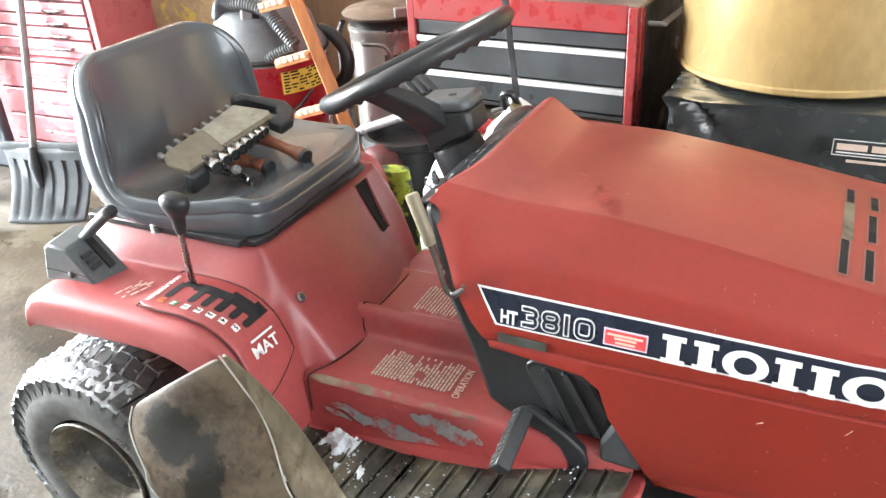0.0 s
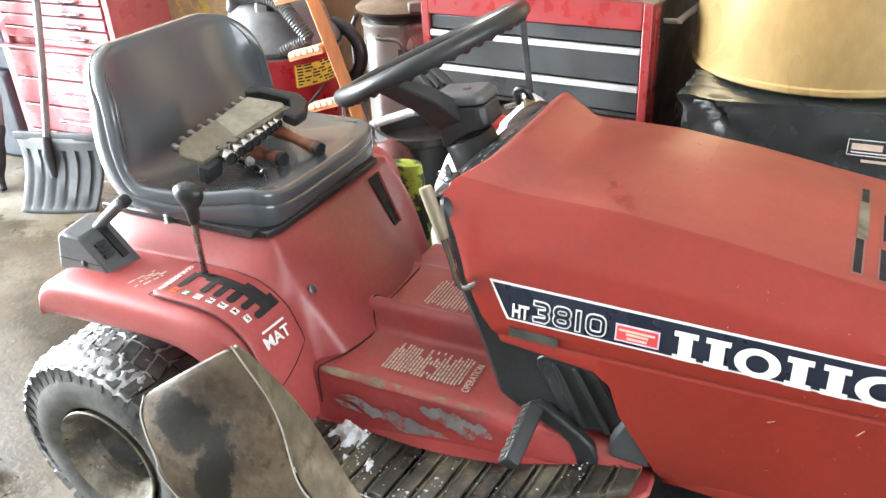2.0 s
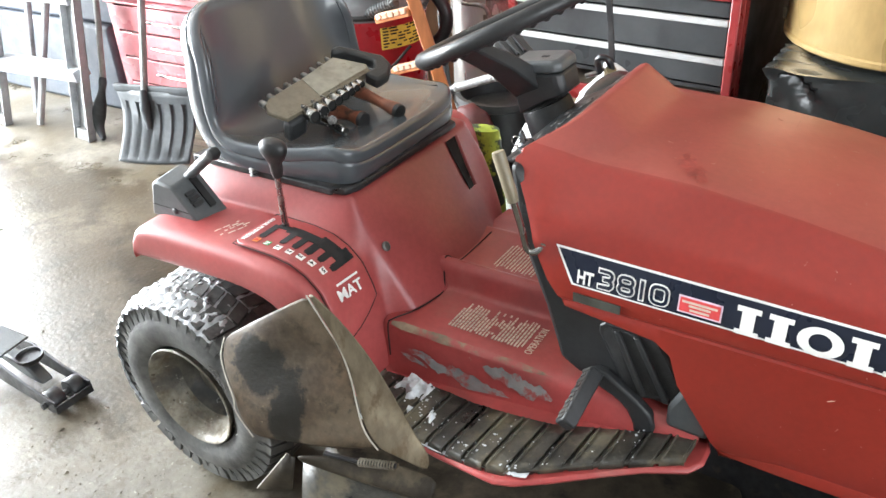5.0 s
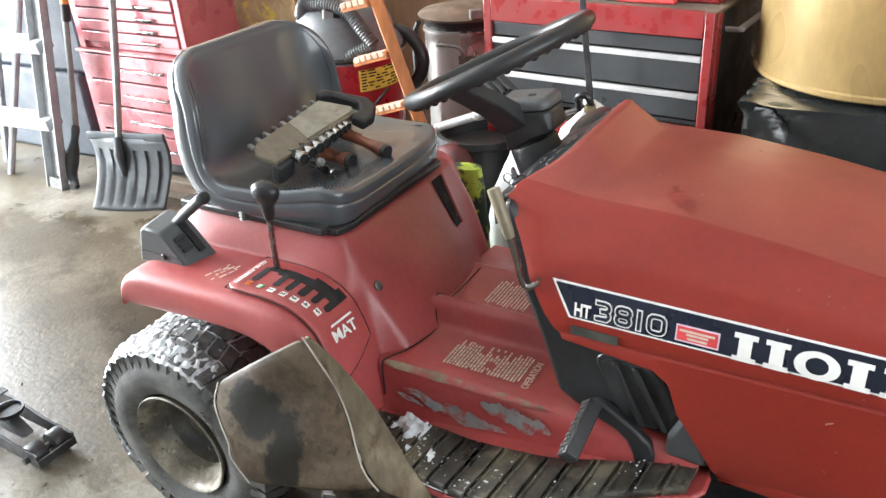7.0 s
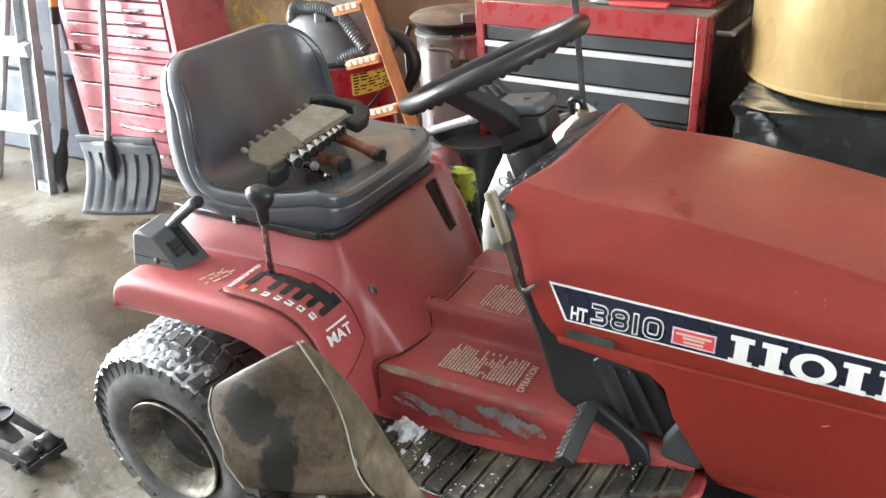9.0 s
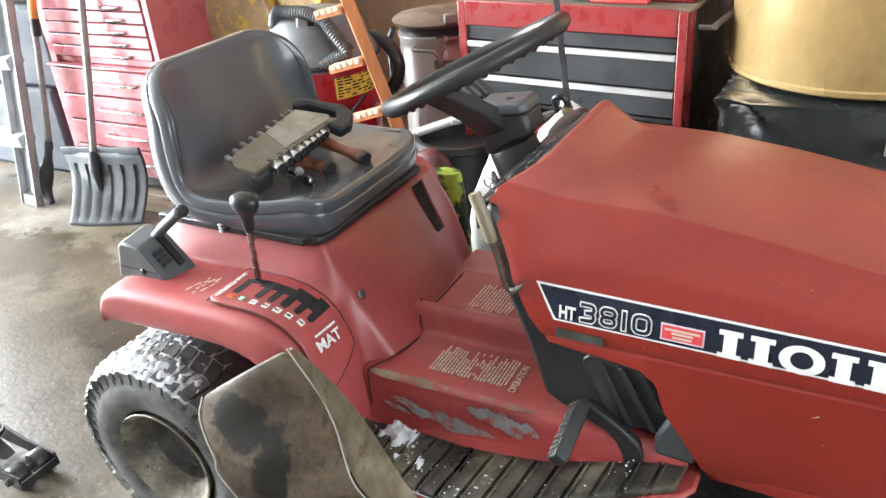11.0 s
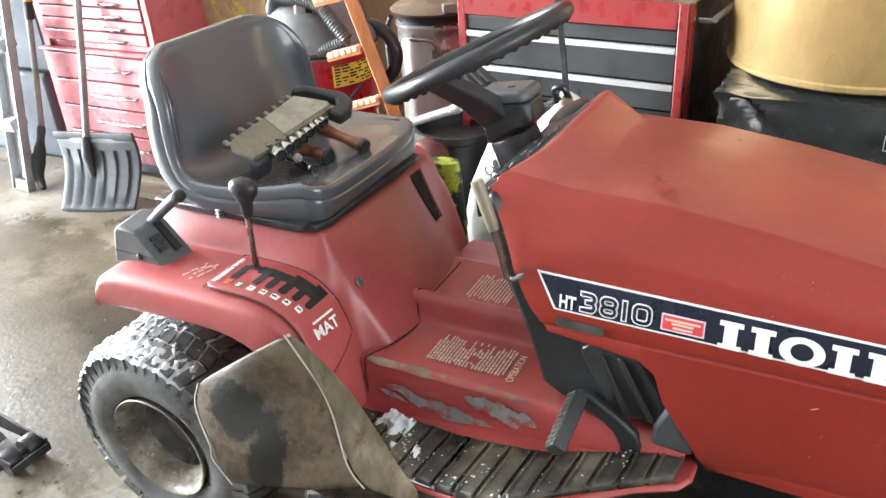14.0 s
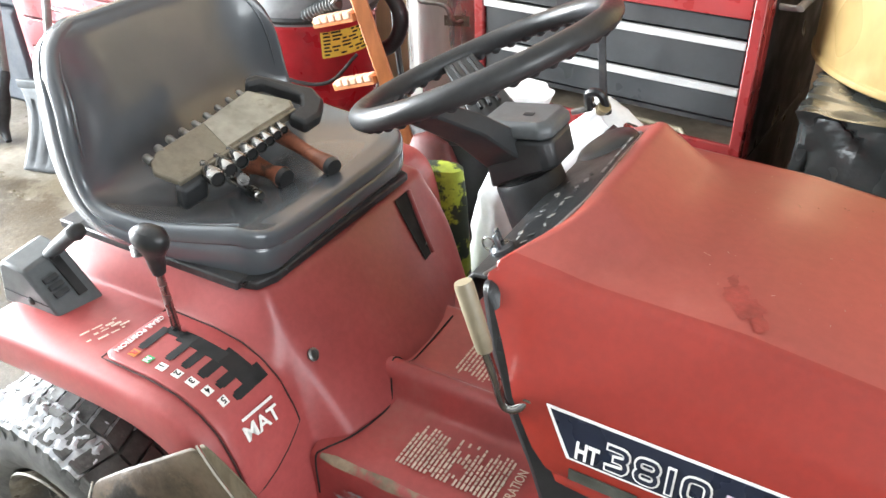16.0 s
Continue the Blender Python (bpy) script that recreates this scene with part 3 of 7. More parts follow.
part("worn_edge", edge, surface("worn_step_edge", (0.22, 0.17, 0.115), 0.6, 0, 0.3, 60, 20, 0.15, 120, [((0.33, 0.068, 0.063), 22, 0.42, 0.6, 0.5)]), tunnel, "bare worn edge of the step")
for line, wide in ((((0.485, 0.432), (0.535, 0.424), (0.585, 0.416), (0.665, 0.404), (0.755, 0.385)), 0.014), (((0.650, 0.452), (0.72, 0.438), (0.790, 0.434)), 0.019), (((0.47, 0.420), (0.50, 0.412), (0.53, 0.405)), 0.005)):
    top, low = [], []
    n = 70
    for i in range(n + 1):
        x = line[0][0] + (line[-1][0] - line[0][0]) * i / n
        w = wide * math.sin(math.pi * i / n) ** 0.5
        up = w * (1 + 0.9 * noise.noise(Vector((x * 28, 0.3, 0))) + 0.5 * noise.noise(Vector((x * 110, 1.3, 0))))
        dn = w * (1 + 0.9 * noise.noise(Vector((x * 34, 4.3, 0))) + 0.5 * noise.noise(Vector((x * 120, 7.3, 0))))
        mid = lerp(line, x)
        top.append((x, -0.2575 + (mid + up - 0.40) * 0.07, mid + max(0.0, up)))
        low.append((x, -0.2575 + (mid - dn - 0.40) * 0.07, mid - max(0.0, dn)))
    part("scuffed_patch", sheet([top, low]), bare, tunnel, "grey scuffed paint patch", smooth=False)
part("writing", letters("OPERATION", 0.020, frame_of((0.727, -0.216, 0.4815), (-0.02, 1, 0.0), (-1, -0.02, 0)), width=0.080, depth=0.0004), print_faded, tunnel, smooth=False)
rng = random.Random(11)
for k in range(24):
    x = 0.700 - k * 0.0066
    y, end = -0.205 + rng.uniform(0, 0.012) * (k % 5 == 0), -0.128 - (0.0 if rng.random() < 0.6 else rng.uniform(0.0, 0.03))
    while y < end:
        w = rng.uniform(0.004, 0.013)
        part("text_bar", box(x, x + rng.uniform(0.0026, 0.0036), y, min(y + w, end + 0.004), 0.4790, 0.4803), print_faded, tunnel, smooth=False)
        y += w + rng.uniform(0.0014, 0.003)
        if 8 < k < 12 and rng.random() < 0.3:
            y += 0.02
for k in range(13):
    x = 0.632 - k * 0.0072
    y, end = -0.040 + rng.uniform(0, 0.02), 0.064 - rng.uniform(0.0, 0.02)
    while y < end:
        w = rng.uniform(0.004, 0.014)
        part("text_bar", box(x, x + rng.uniform(0.0026, 0.0036), y, y + w, 0.5105, 0.5118), print_faded, tunnel, smooth=False)
        y += w + rng.uniform(0.0014, 0.003)
for y, z in ((-0.180, 0.597), (0.150, 0.590)):
    sm = frame_of((0.3905 if y > 0 else 0.3985, y, z), (0, 1, 0), (-0.36 if y > 0 else -0.6, 0, 1))
    boss = part("screw", lathe([(0.010, 0), (0.010, 0.003), (0.0065, 0.0045), (0.006, 0.003), (0.0001, 0.003)], sm, 18), steel, tractor, "rusty screw in the pedestal")

part("body_gap", tube(smooth_path([(0.440, -0.252, 0.40), (0.440, -0.250, 0.470), (0.444, -0.236, 0.478), (0.466, -0.198, 0.480), (0.479, -0.15, 0.481), (0.481, -0.112, 0.483), (0.472, -0.094, 0.508), (0.463, -0.074, 0.532), (0.466, -0.060, 0.528), (0.477, -0.046, 0.513), (0.4785, 0.02, 0.512), (0.477, 0.09, 0.512)], 4), 0.0014, 8), black_hole, tractor, "dark gap round the tunnel")
def front_u(y):
    return PL - 0.040 * ((y + 0.362) / 0.118) ** 2


pts = [on_panel(0.013 + (PL - 0.013) * i / 30, -0.364, -0.004) for i in range(31)] + [on_panel(front_u(y), y, -0.0005) for y in (-0.34, -0.31, -0.28, -0.26)]
pts += [on_panel(0.013 + (front_u(-0.244) - 0.013) * i / 30, -0.242, -0.002) for i in range(30, -1, -1)]
# dark tube for the seam and the shade along it
part("panel_gap", tube(pts, 0.0012, 6, closed=True), surface("dark_seam", (0.035, 0.012, 0.011), 0.7), panel, "dark seam round the panel")

# right footboard, rising to the front
def foot_z(x):
    return 0.375 + 0.13 * (x - 0.5)


RIM = [(0.43, -0.235), (0.55, -0.235), (0.70, -0.235), (0.86, -0.232), (0.95, -0.222), (1.035, -0.205), (1.050, -0.222), (1.060, -0.250), (1.060, -0.284), (1.044, -0.308), (0.983, -0.332), (0.926, -0.366), (0.855, -0.412), (0.808, -0.438), (0.775, -0.446), (0.737, -0.441), (0.653, -0.428), (0.56, -0.408), (0.50, -0.397), (0.43, -0.39)]
fb = bmesh.new()
lo = [fb.verts.new((x, y, foot_z(x) - 0.016)) for x, y in RIM]
hi = [fb.verts.new((x, y, foot_z(x) - 0.004)) for x, y in RIM]
fb.faces.new(lo[::-1])
fb.faces.new(hi)
for i in range(len(RIM)):
    fb.faces.new((lo[i], lo[(i + 1) % len(RIM)], hi[(i + 1) % len(RIM)], hi[i]))
bmesh.ops.recalc_face_normals(fb, faces=fb.faces)
footboard = part("footboard", fb, red_floor, tractor, "red footboard with a black ribbed mat", bevel=0.006)
MAT_IN = [(0.43, -0.270), (0.588, -0.284), (0.654, -0.296), (0.72, -0.299), (0.807, -0.298), (0.91, -0.272), (1.030, -0.243)]
MAT_OUT = [(0.43, -0.382), (0.56, -0.400), (0.68, -0.421), (0.75, -0.428), (0.795, -0.425), (0.85, -0.397), (0.903, -0.365), (0.942, -0.345), (1.036, -0.297)]
mt = sheet([[(x, lerp(MAT_IN, x) * (1 - f) + lerp(MAT_OUT, x) * f, foot_z(x) + 0.003) for x in [0.43 + 0.604 * i / 30 for i in range(31)]] for f in (0, 0.5, 1)])
mat = part("rubber_mat", mt, mat_black, footboard, "muddy black ribbed rubber mat", solid=0.007)
RIB = ((0, 0.002), (0.0008, 0.0115), (0.0035, 0.0120), (0.0048, 0.0090), (0.0290, 0.0090), (0.0303, 0.0120), (0.0330, 0.0115), (0.0338, 0.002))
for i in range(15):
    x = 0.448 + i * 0.0398
    rows = []
    for dx, dz in RIB:
        y0, y1 = lerp(MAT_IN, x + dx) - 0.004, lerp(MAT_OUT, x + dx) - 0.002
        rows.append([(x + dx + (y - y0) * 0.09, y, foot_z(x + dx) + h) for y, h in [(y, dz) for y in np.linspace(y0, y1 + 0.004, 5)] + [(y1, dz - 0.002 * (dz > 0.005)), (y1 - 0.0025, 0.003), (y1 - 0.003, -0.006)]])
    part("rib", sheet(rows), mat_black, mat, solid=0.0018, offset=-1)
# left footboard, seen past the tunnel
fl = bmesh.new()
lo = [fl.verts.new((x, mirror(y), foot_z(x) - 0.03)) for x, y in RIM]
hi = [fl.verts.new((x, mirror(y), foot_z(x) - 0.004)) for x, y in RIM]
fl.faces.new(lo[::-1])
fl.faces.new(hi)
for i in range(len(RIM)):
    fl.faces.new((lo[i], lo[(i + 1) % len(RIM)], hi[(i + 1) % len(RIM)], hi[i]))
bmesh.ops.recalc_face_normals(fl, faces=fl.faces)
part("footboard", fl, red_floor, tractor, bevel=0.006)

# ---- hood ----
TOPZ = [(0.715, 0.874), (0.80, 0.873), (0.86, 0.871), (0.966, 0.867), (1.115, 0.847), (1.26, 0.821), (1.45, 0.790), (1.60, 0.752), (1.68, 0.705)]
CREST_X = [(0, 0.786), (0.112, 0.786), (0.135, 0.779), (0.222, 0.719), (0.240, 0.712)]
CREST_Z = [(0, 0.915), (0.105, 0.915), (0.128, 0.909), (0.16, 0.893), (0.216, 0.867), (0.24, 0.862)]


def crest(d):
    """The flared rear crest of the hood, d from its middle; the far corner sits a little lower."""
    k = abs(d)
    return lerp(CREST_X, k), lerp(CREST_Z, k) - (0.018 * max(0.0, (k - 0.12) / 0.1) if d > 0 else 0.0)


def hood_top(x, y):
    """Height of the hood's top skin: crowned, with a hollow flare up to the crest."""
    d = y - YC
    k = abs(d) / 0.205
    base = lerp(TOPZ, x) - 0.012 * k * k - (0.017 * k if d > 0 else 0.0)
    cx, cz = crest(d)
    f = min(1.0, max(0.0, (x - cx) / 0.10))
    return base + (cz - base) * lerp([(0, 1.0), (0.42, 0.42), (0.5, 0.31), (0.62, 0.16), (0.8, 0.04), (1.0, 0.0)], f)


LOWZ = [(0.715, 0.850), (0.735, 0.800), (0.756, 0.744), (0.785, 0.690), (0.815, 0.650), (0.90, 0.640), (0.96, 0.632), (0.985, 0.612), (1.0, 0.56), (1.045, 0.49), (1.072, 0.442), (1.32, 0.448), (1.60, 0.46), (1.68, 0.48)]
WIDE = [(0.715, 0.0), (1.3, 0.0), (1.5, -0.012), (1.62, -0.035), (1.68, -0.075)]
YSIDE = [(0.40, 0.262), (0.44, 0.266), (0.47, 0.276), (0.655, 0.2865), (0.660, 0.2825), (0.665, 0.2875), (0.70, 0.287), (0.755, 0.277), (0.788, 0.250), (0.82, 0.234), (0.84, 0.222), (0.87, 0.205)]


def hood_d(x, z):
    return lerp(YSIDE, z) + lerp(WIDE, x)


XS = [0.715, 0.722, 0.735, 0.745, 0.756, 0.77, 0.785, 0.795, 0.799, 0.801, 0.803, 0.808, 0.815, 0.83, 0.86, 0.90, 0.93, 0.96, 0.972, 0.985, 0.992, 1.0, 1.02, 1.045, 1.058, 1.072, 1.09, 1.12, 1.16, 1.20, 1.25, 1.30, 1.36, 1.42, 1.48, 1.54, 1.60, 1.64, 1.68]
LEVELS = [0.825, 0.80, 0.786, 0.780, 0.776, 0.755, 0.72, 0.70, 0.68, 0.666, 0.664, 0.661, 0.658, 0.656, 0.62, 0.58, 0.54, 0.50, 0.475, 0.455, 0.44]
rows = []


def hood_column(x, sgn):
    zl, e = lerp(LOWZ, x), lerp(WIDE, x)
    pts = []
    for i, d in enumerate((0.0, 0.045, 0.08, 0.105, 0.118, 0.130, 0.145, 0.162, 0.180 + e, 0.200 + e, 0.211 + e, 0.216 + e)):
        px = x + (crest(d)[0] - 0.715) * max(0.0, 1 - (x - 0.715) / 0.2)
        z = hood_top(px, YC + sgn * d) - (0.0015 if i > 9 else 0) - (0.004 if i > 10 else 0)
        pts.append((px, d, max(z, zl + 0.001 * (14 - i))))
    z0 = pts[-1][2]
    for k, lv in enumerate(LEVELS):
        z = max(min(lv, z0 - 0.002 * (k + 1)), zl + 0.0002 * (len(LEVELS) - k))
        f = max(0.0, (z0 - z) / max(0.02, z0 - 0.755))
        pts.append((x, 0.216 + e + 0.047 * min(1.0, f / 0.68) + 0.014 * max(0.0, (f - 0.68) / 0.32) if f < 1 else hood_d(x, z), z))
    back = lerp([(0.715, 0.018), (0.735, 0.010), (0.756, 0.0)], x)
    return [(px - back * min(1.0, d / 0.21) ** 5 * min(1.0, max(0.0, (z - 0.775) / 0.05)), YC + sgn * d, z) for px, d, z in pts]


cols = []
for x in XS:
    l, r = hood_column(x, 1), hood_column(x, -1)
    cols.append(l[::-1] + r[1:])
# the crest rolls over to the instrument panel
roll = []
for dx, dz in ((0.029, -0.034), (0.026, -0.014), (0.021, -0.008), (0.012, -0.001), (0.005, 0.0012)):
    row = []
    for x, y, z in cols[0]:
        k = max(0.05, 1 - (abs(y - YC) / 0.222) ** 6) if z > 0.862 or abs(y - YC) < 0.2 else 0.02
        row.append((x - dx * k, y, z + dz * k))
    roll.append(row)
cols = roll + cols
hd = sheet(cols)
nose = cols[-1]
hd.verts.ensure_lookup_table()
base = [hd.verts[(len(cols) - 1) * len(nose) + i] for i in range(len(nose))]
hd.faces.new(base)
bmesh.ops.recalc_face_normals(hd, faces=hd.faces)
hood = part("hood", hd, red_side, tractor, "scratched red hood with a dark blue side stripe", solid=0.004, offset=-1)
# upward faces take a paler red, painted in for the light on top
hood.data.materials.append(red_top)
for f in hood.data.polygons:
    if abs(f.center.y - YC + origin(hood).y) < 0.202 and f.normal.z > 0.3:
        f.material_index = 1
# turned-in lip along the lower edge
lipx = [x for x in XS if x >= 1.07]
part("hood_hem", sheet([[(x, YC - hood_d(x, lerp(LOWZ, x)) - dy * min(1.0, 0.1 + (x - 1.07) / 0.12), lerp(LOWZ, x) + dz) for x in lipx] for dy, dz in ((0.003, 0.028), (0.006, 0.022), (0.006, 0.002), (-0.012, -0.004))]), red_side, hood, "folded lower hem", solid=0.003)
def top_patch(x0, x1, y0, y1, lift):
    """A sheet that follows the hood's top."""
    ys = [y0 + (y1 - y0) * k / 8 for k in range(9)]
    return sheet([[(x, y, hood_top(x, y) + lift) for x in (x0, (x0 + x1) / 2, x1)] for y in ys])


# cooling slots with bare rims; black sheets stand for the shade inside
slot_edge = surface("bare_slot_edge", (0.27, 0.13, 0.11), 0.6, 0.1, 0.2)
for x, y0, y1 in ((1.278, 0.050, 0.117), (1.275, -0.165, -0.079), (1.312, 0.040, 0.103), (1.309, -0.068, 0.014), (1.307, -0.166, -0.091), (1.345, 0.035, 0.10), (1.343, -0.07, 0.010), (1.341, -0.167, -0.093)):
    slot = part("slot_rim", top_patch(x - 0.0075, x + 0.0075, y0 - 0.003, y1 + 0.003, 0.0006), slot_edge, hood, "bare metal rim of a cooling slot")
    part("slot", top_patch(x - 0.005, x + 0.005, y0, y1, 0.0013), black_hole, slot)
part("bare_strip", top_patch(1.270, 1.2845, -0.076, 0.047, 0.0007), plate_steel, hood, "strip of bare metal between two slots")


def on_hood(x, z, lift=0.0045):
    return Vector((x, YC - hood_d(x, z) - lift, z))


def hood_quad(x0, x1, z0a, z1a, z0b=None, z1b=None, lift=0.0012, slant0=0.0, n=40):
    z0b, z1b = z0a if z0b is None else z0b, z1a if z1b is None else z1b
    rows = []
    for f in (0, 0.25, 0.5, 0.75, 1):
        row = []
        for i in range(n + 1):
            g = i / n
            x = x0 + (x1 - x0) * g + slant0 * (1 - f) * (1 - g)
            z = (z0a + (z0b - z0a) * g) * (1 - f) + (z1a + (z1b - z1a) * g) * f
            row.append(on_hood(x, z, lift))
        rows.append(row)
    return sheet(rows)


def band_z(x):
    return 0.696 - 0.020 * (x - 0.82)


stripe = part("stripe_border", hood_quad(0.795, 1.60, 0.695, 0.7535, 0.681, 0.7345, 0.0012, 0.031), white, hood, "white border of the side stripe", smooth=False)
part("stripe", hood_quad(0.801, 1.60, 0.6985, 0.750, 0.6845, 0.731, 0.0020, 0.0285), navy, stripe, "dark blue side stripe", smooth=False)


def on_stripe(bm, lift):
    """Lays flat writing (x along the stripe, y up it) on the hood's side."""
    for v in bm.verts:
        x, h, d = v.co
        z = band_z(x) + h
        v.co = on_hood(x, z, lift + d)
    return bm


def text_on(body, size, x, h, width, lift, fat=0.0):
    bm = letters(body, size, Matrix.Translation((0, 0, 0)), 0.0003, fat)
    xs = [v.co.x for v in bm.verts]
    k = width / (max(xs) - min(xs))
    x0 = min(xs)
    for v in bm.verts:
        v.co.x = (v.co.x - x0) * k + x
        v.co.y += h
    return on_stripe(bm, lift)


part("writing", text_on("HT", 0.029, 0.835, 0.0063, 0.026, 0.0028, 0.0008), white, stripe, smooth=False)


def stroke(points, width, lift, closed=False):
    """A flat band along points of the stripe."""
    p = [Vector((*q, 0)) for q in points]
    n, rows = len(p), []
    for i in range(n):
        a = p[i - 1] if (i or closed) else p[i]
        b = p[(i + 1) % n] if (i < n - 1 or closed) else p[i]
        d = (b - a).normalized()
        o = Vector((-d.y, d.x, 0)) * width / 2
        ca = 1.0
        if a != p[i] and b != p[i]:
            ca = max(0.6, abs((p[i] - a).normalized().dot(d)))
        rows.append([p[i] - o / ca, p[i] + o / ca])
    if closed:
        rows.append(rows[0])
    return on_stripe(sheet(rows), lift)


def loop(x, w, h0, h1, r=0.007):
    out = []
    for cx, cy, t0 in ((x + w - r, h1 - r, 0), (x + r, h1 - r, 90), (x + r, h0 + r, 180), (x + w - r, h0 + r, 270)):
        out += [(cx + r * math.cos(radians(t0 + k)), cy + r * math.sin(radians(t0 + k))) for k in (0, 30, 60, 90)]
    return out


for ch, x, w in (("3", 0.8695, 0.020), ("8", 0.9015, 0.020), ("1", 0.9335, 0.004), ("0", 0.9505, 0.022)):
    for name, wide, lift, m in (("figure_outline", 0.0092, 0.0028, white), ("figure", 0.0048, 0.0036, navy)):
        h0, hm, h1 = 0.0105, 0.0230, 0.0355
        fig = bmesh.new()
        if ch == "0":
            join(fig, stroke(loop(x, w, h0, h1), wide, lift, True))
        elif ch == "8":
            join(fig, stroke(loop(x, w, h0, hm, 0.006), wide, lift, True))
            join(fig, stroke(loop(x, w, hm, h1, 0.006), wide, lift, True))
        elif ch == "1":
            k = (wide - 0.0048) / 2
            join(fig, stroke([(x + 0.002, h0 - 0.0024 - k), (x + 0.002, h1 + 0.0024 + k)], wide, lift))
        else:
            k = (wide - 0.0048) / 2
            join(fig, stroke([(x - 0.0005 - k, h1)] + loop(x, w, hm, h1, 0.006)[3::-1] + loop(x, w, hm, h1, 0.006)[:-5:-1][:3] + [(x + 0.007 - k, hm)], wide, lift))
            join(fig, stroke([(x + 0.007 - k, hm)] + loop(x, w, h0, hm, 0.006)[3::-1] + loop(x, w, h0, hm, 0.006)[:-5:-1][:3] + [(x - 0.0005 - k, h0)], wide, lift + 0.0001))
        part(name, fig, m, stripe, smooth=False)


def stripe_box(x0, x1, h0, h1, lift, n=6, slant=0.0):
    return on_stripe(sheet([[(x0 + (x1 - x0) * i / n + slant * h, h, 0) for i in range(n + 1)] for h in (h0, (h0 + h1) / 2, h1)]), lift)


st = part("dealer_sticker", stripe_box(0.9895, 1.0515, 0.0080, 0.0340, 0.0028), surface("pale_sticker_edge", (0.60, 0.47, 0.55), 0.45), stripe, "red sticker with a pale edge", smooth=False)
part("sticker_face", stripe_box(0.9920, 1.0490, 0.0105, 0.0315, 0.0034), sticker_red, st, smooth=False)
for a, b, h in ((0.995, 1.045, 0.0240), (1.005, 1.036, 0.0190), (1.007, 1.035, 0.0130)):
    part("text_bar", stripe_box(a, b, h, h + 0.0035, 0.0040), print_faded, st, smooth=False)
# the maker's big white word, drawn as plain slab shapes
for x, w, kind in ((1.070, 0.074, "posts"), (1.148, 0.062, "ring"), (1.214, 0.075, "posts"), (1.293, 0.068, "ring"), (1.366, 0.072, "posts")):
    h0, h1 = 0.0, 0.0425
    shape = bmesh.new()
    if kind == "posts":
        for a in (0.0, w - 0.032):
            join(shape, stripe_box(x + a, x + a + 0.032, h0, h0 + 0.008, 0.0028))
            join(shape, stripe_box(x + a, x + a + 0.032, h1 - 0.008, h1, 0.0028))
            join(shape, stripe_box(x + a + 0.007, x + a + 0.025, h0 + 0.008, h1 - 0.008, 0.0028))
    else:
        ring = []
        for k in range(29):
            t = 2 * math.pi * k / 28
            ring.append([(x + w / 2 + math.cos(t) * r * w * 0.47, (h0 + h1) / 2 + math.sin(t) * s * (h1 - h0) / 2, 0) for r, s in ((1, 1), (0.5, 0.58))])
        join(shape, on_stripe(sheet(ring), 0.0028))
    part("brand_shape", shape, white, stripe, smooth=False)
# scratches and the rust patch on the hood
rust = bmesh.new()
rng = random.Random(3)
for cx, cy, rx, ry in ((0.944, -0.132, 0.014, 0.020), (0.962, -0.150, 0.016, 0.018), (0.975, -0.166, 0.009, 0.012), (0.935, -0.112, 0.006, 0.010)):
    ring = []
    for t in np.linspace(0, 2 * math.pi, 22)[:-1]:
        k = rng.uniform(0.7, 1.1)
        x, y = cx + math.cos(t) * rx * k, cy + math.sin(t) * ry * k
        ring.append(rust.verts.new((x, y, hood_top(x, y) + 0.0007 + 0.0002 * (cx > 0.95))))
    rust.faces.new(ring)
part("rust_patch", rust, surface("dull_red_patch", (0.255, 0.036, 0.028), 0.42, 0, 0.2, 120, 30, 0.1, 200), hood, "dull flaked patch of paint", smooth=False)
for pts in ([(1.0, 0.797), (1.006, 0.81), (1.012, 0.80), (1.010, 0.775), (1.004, 0.765), (1.0, 0.780), (1.0, 0.797)], [(0.905, 0.825), (0.915, 0.829), (0.928, 0.826), (0.935, 0.832)], [(1.203, 0.617), (1.212, 0.622)],
            [(1.135, 0.75), (1.14, 0.762)], [(1.31, 0.63), (1.318, 0.641)]):
    ln = tube([on_hood(a, b, 0.0003) for a, b in pts], 0.0004, 4)
    part("scratch", ln, print_faded, hood, "pale scratch")
marks = bmesh.new()
rng = random.Random(41)
for k in range(130):
    x = rng.uniform(0.84, 1.55)
    z = rng.uniform(0.50, 0.68) if k % 2 else rng.uniform(0.765, 0.80)
    if z < 0.66 and x < 1.1:
        continue
    ln, an = rng.uniform(0.0005, 0.003) * (3 if k % 9 == 0 else 1), rng.uniform(0, 3.1)
    tube([on_hood(x, z, 0.0001), on_hood(x + ln * math.cos(an), z + ln * math.sin(an), 0.0001)], rng.uniform(0.0002, 0.0006), 4, marks)
for k in range(110):
    x, y = rng.uniform(0.90, 1.55), YC + rng.uniform(-0.19, 0.18)
    ln, an = rng.uniform(0.0005, 0.003) * (3 if k % 9 == 0 else 1), rng.uniform(0, 3.1)
    ends = [(px, py, hood_top(px, py) + 0.0002) for px, py in ((x, y), (x + ln * math.cos(an), y + ln * math.sin(an)))]
    tube(ends, rng.uniform(0.0002, 0.0006), 4, marks)
tagged(part("paint_chips", marks, surface("pale_paint_chips", (0.36, 0.17, 0.14), 0.6), hood, "tiny pale chips and scratches"), kind="stuff")
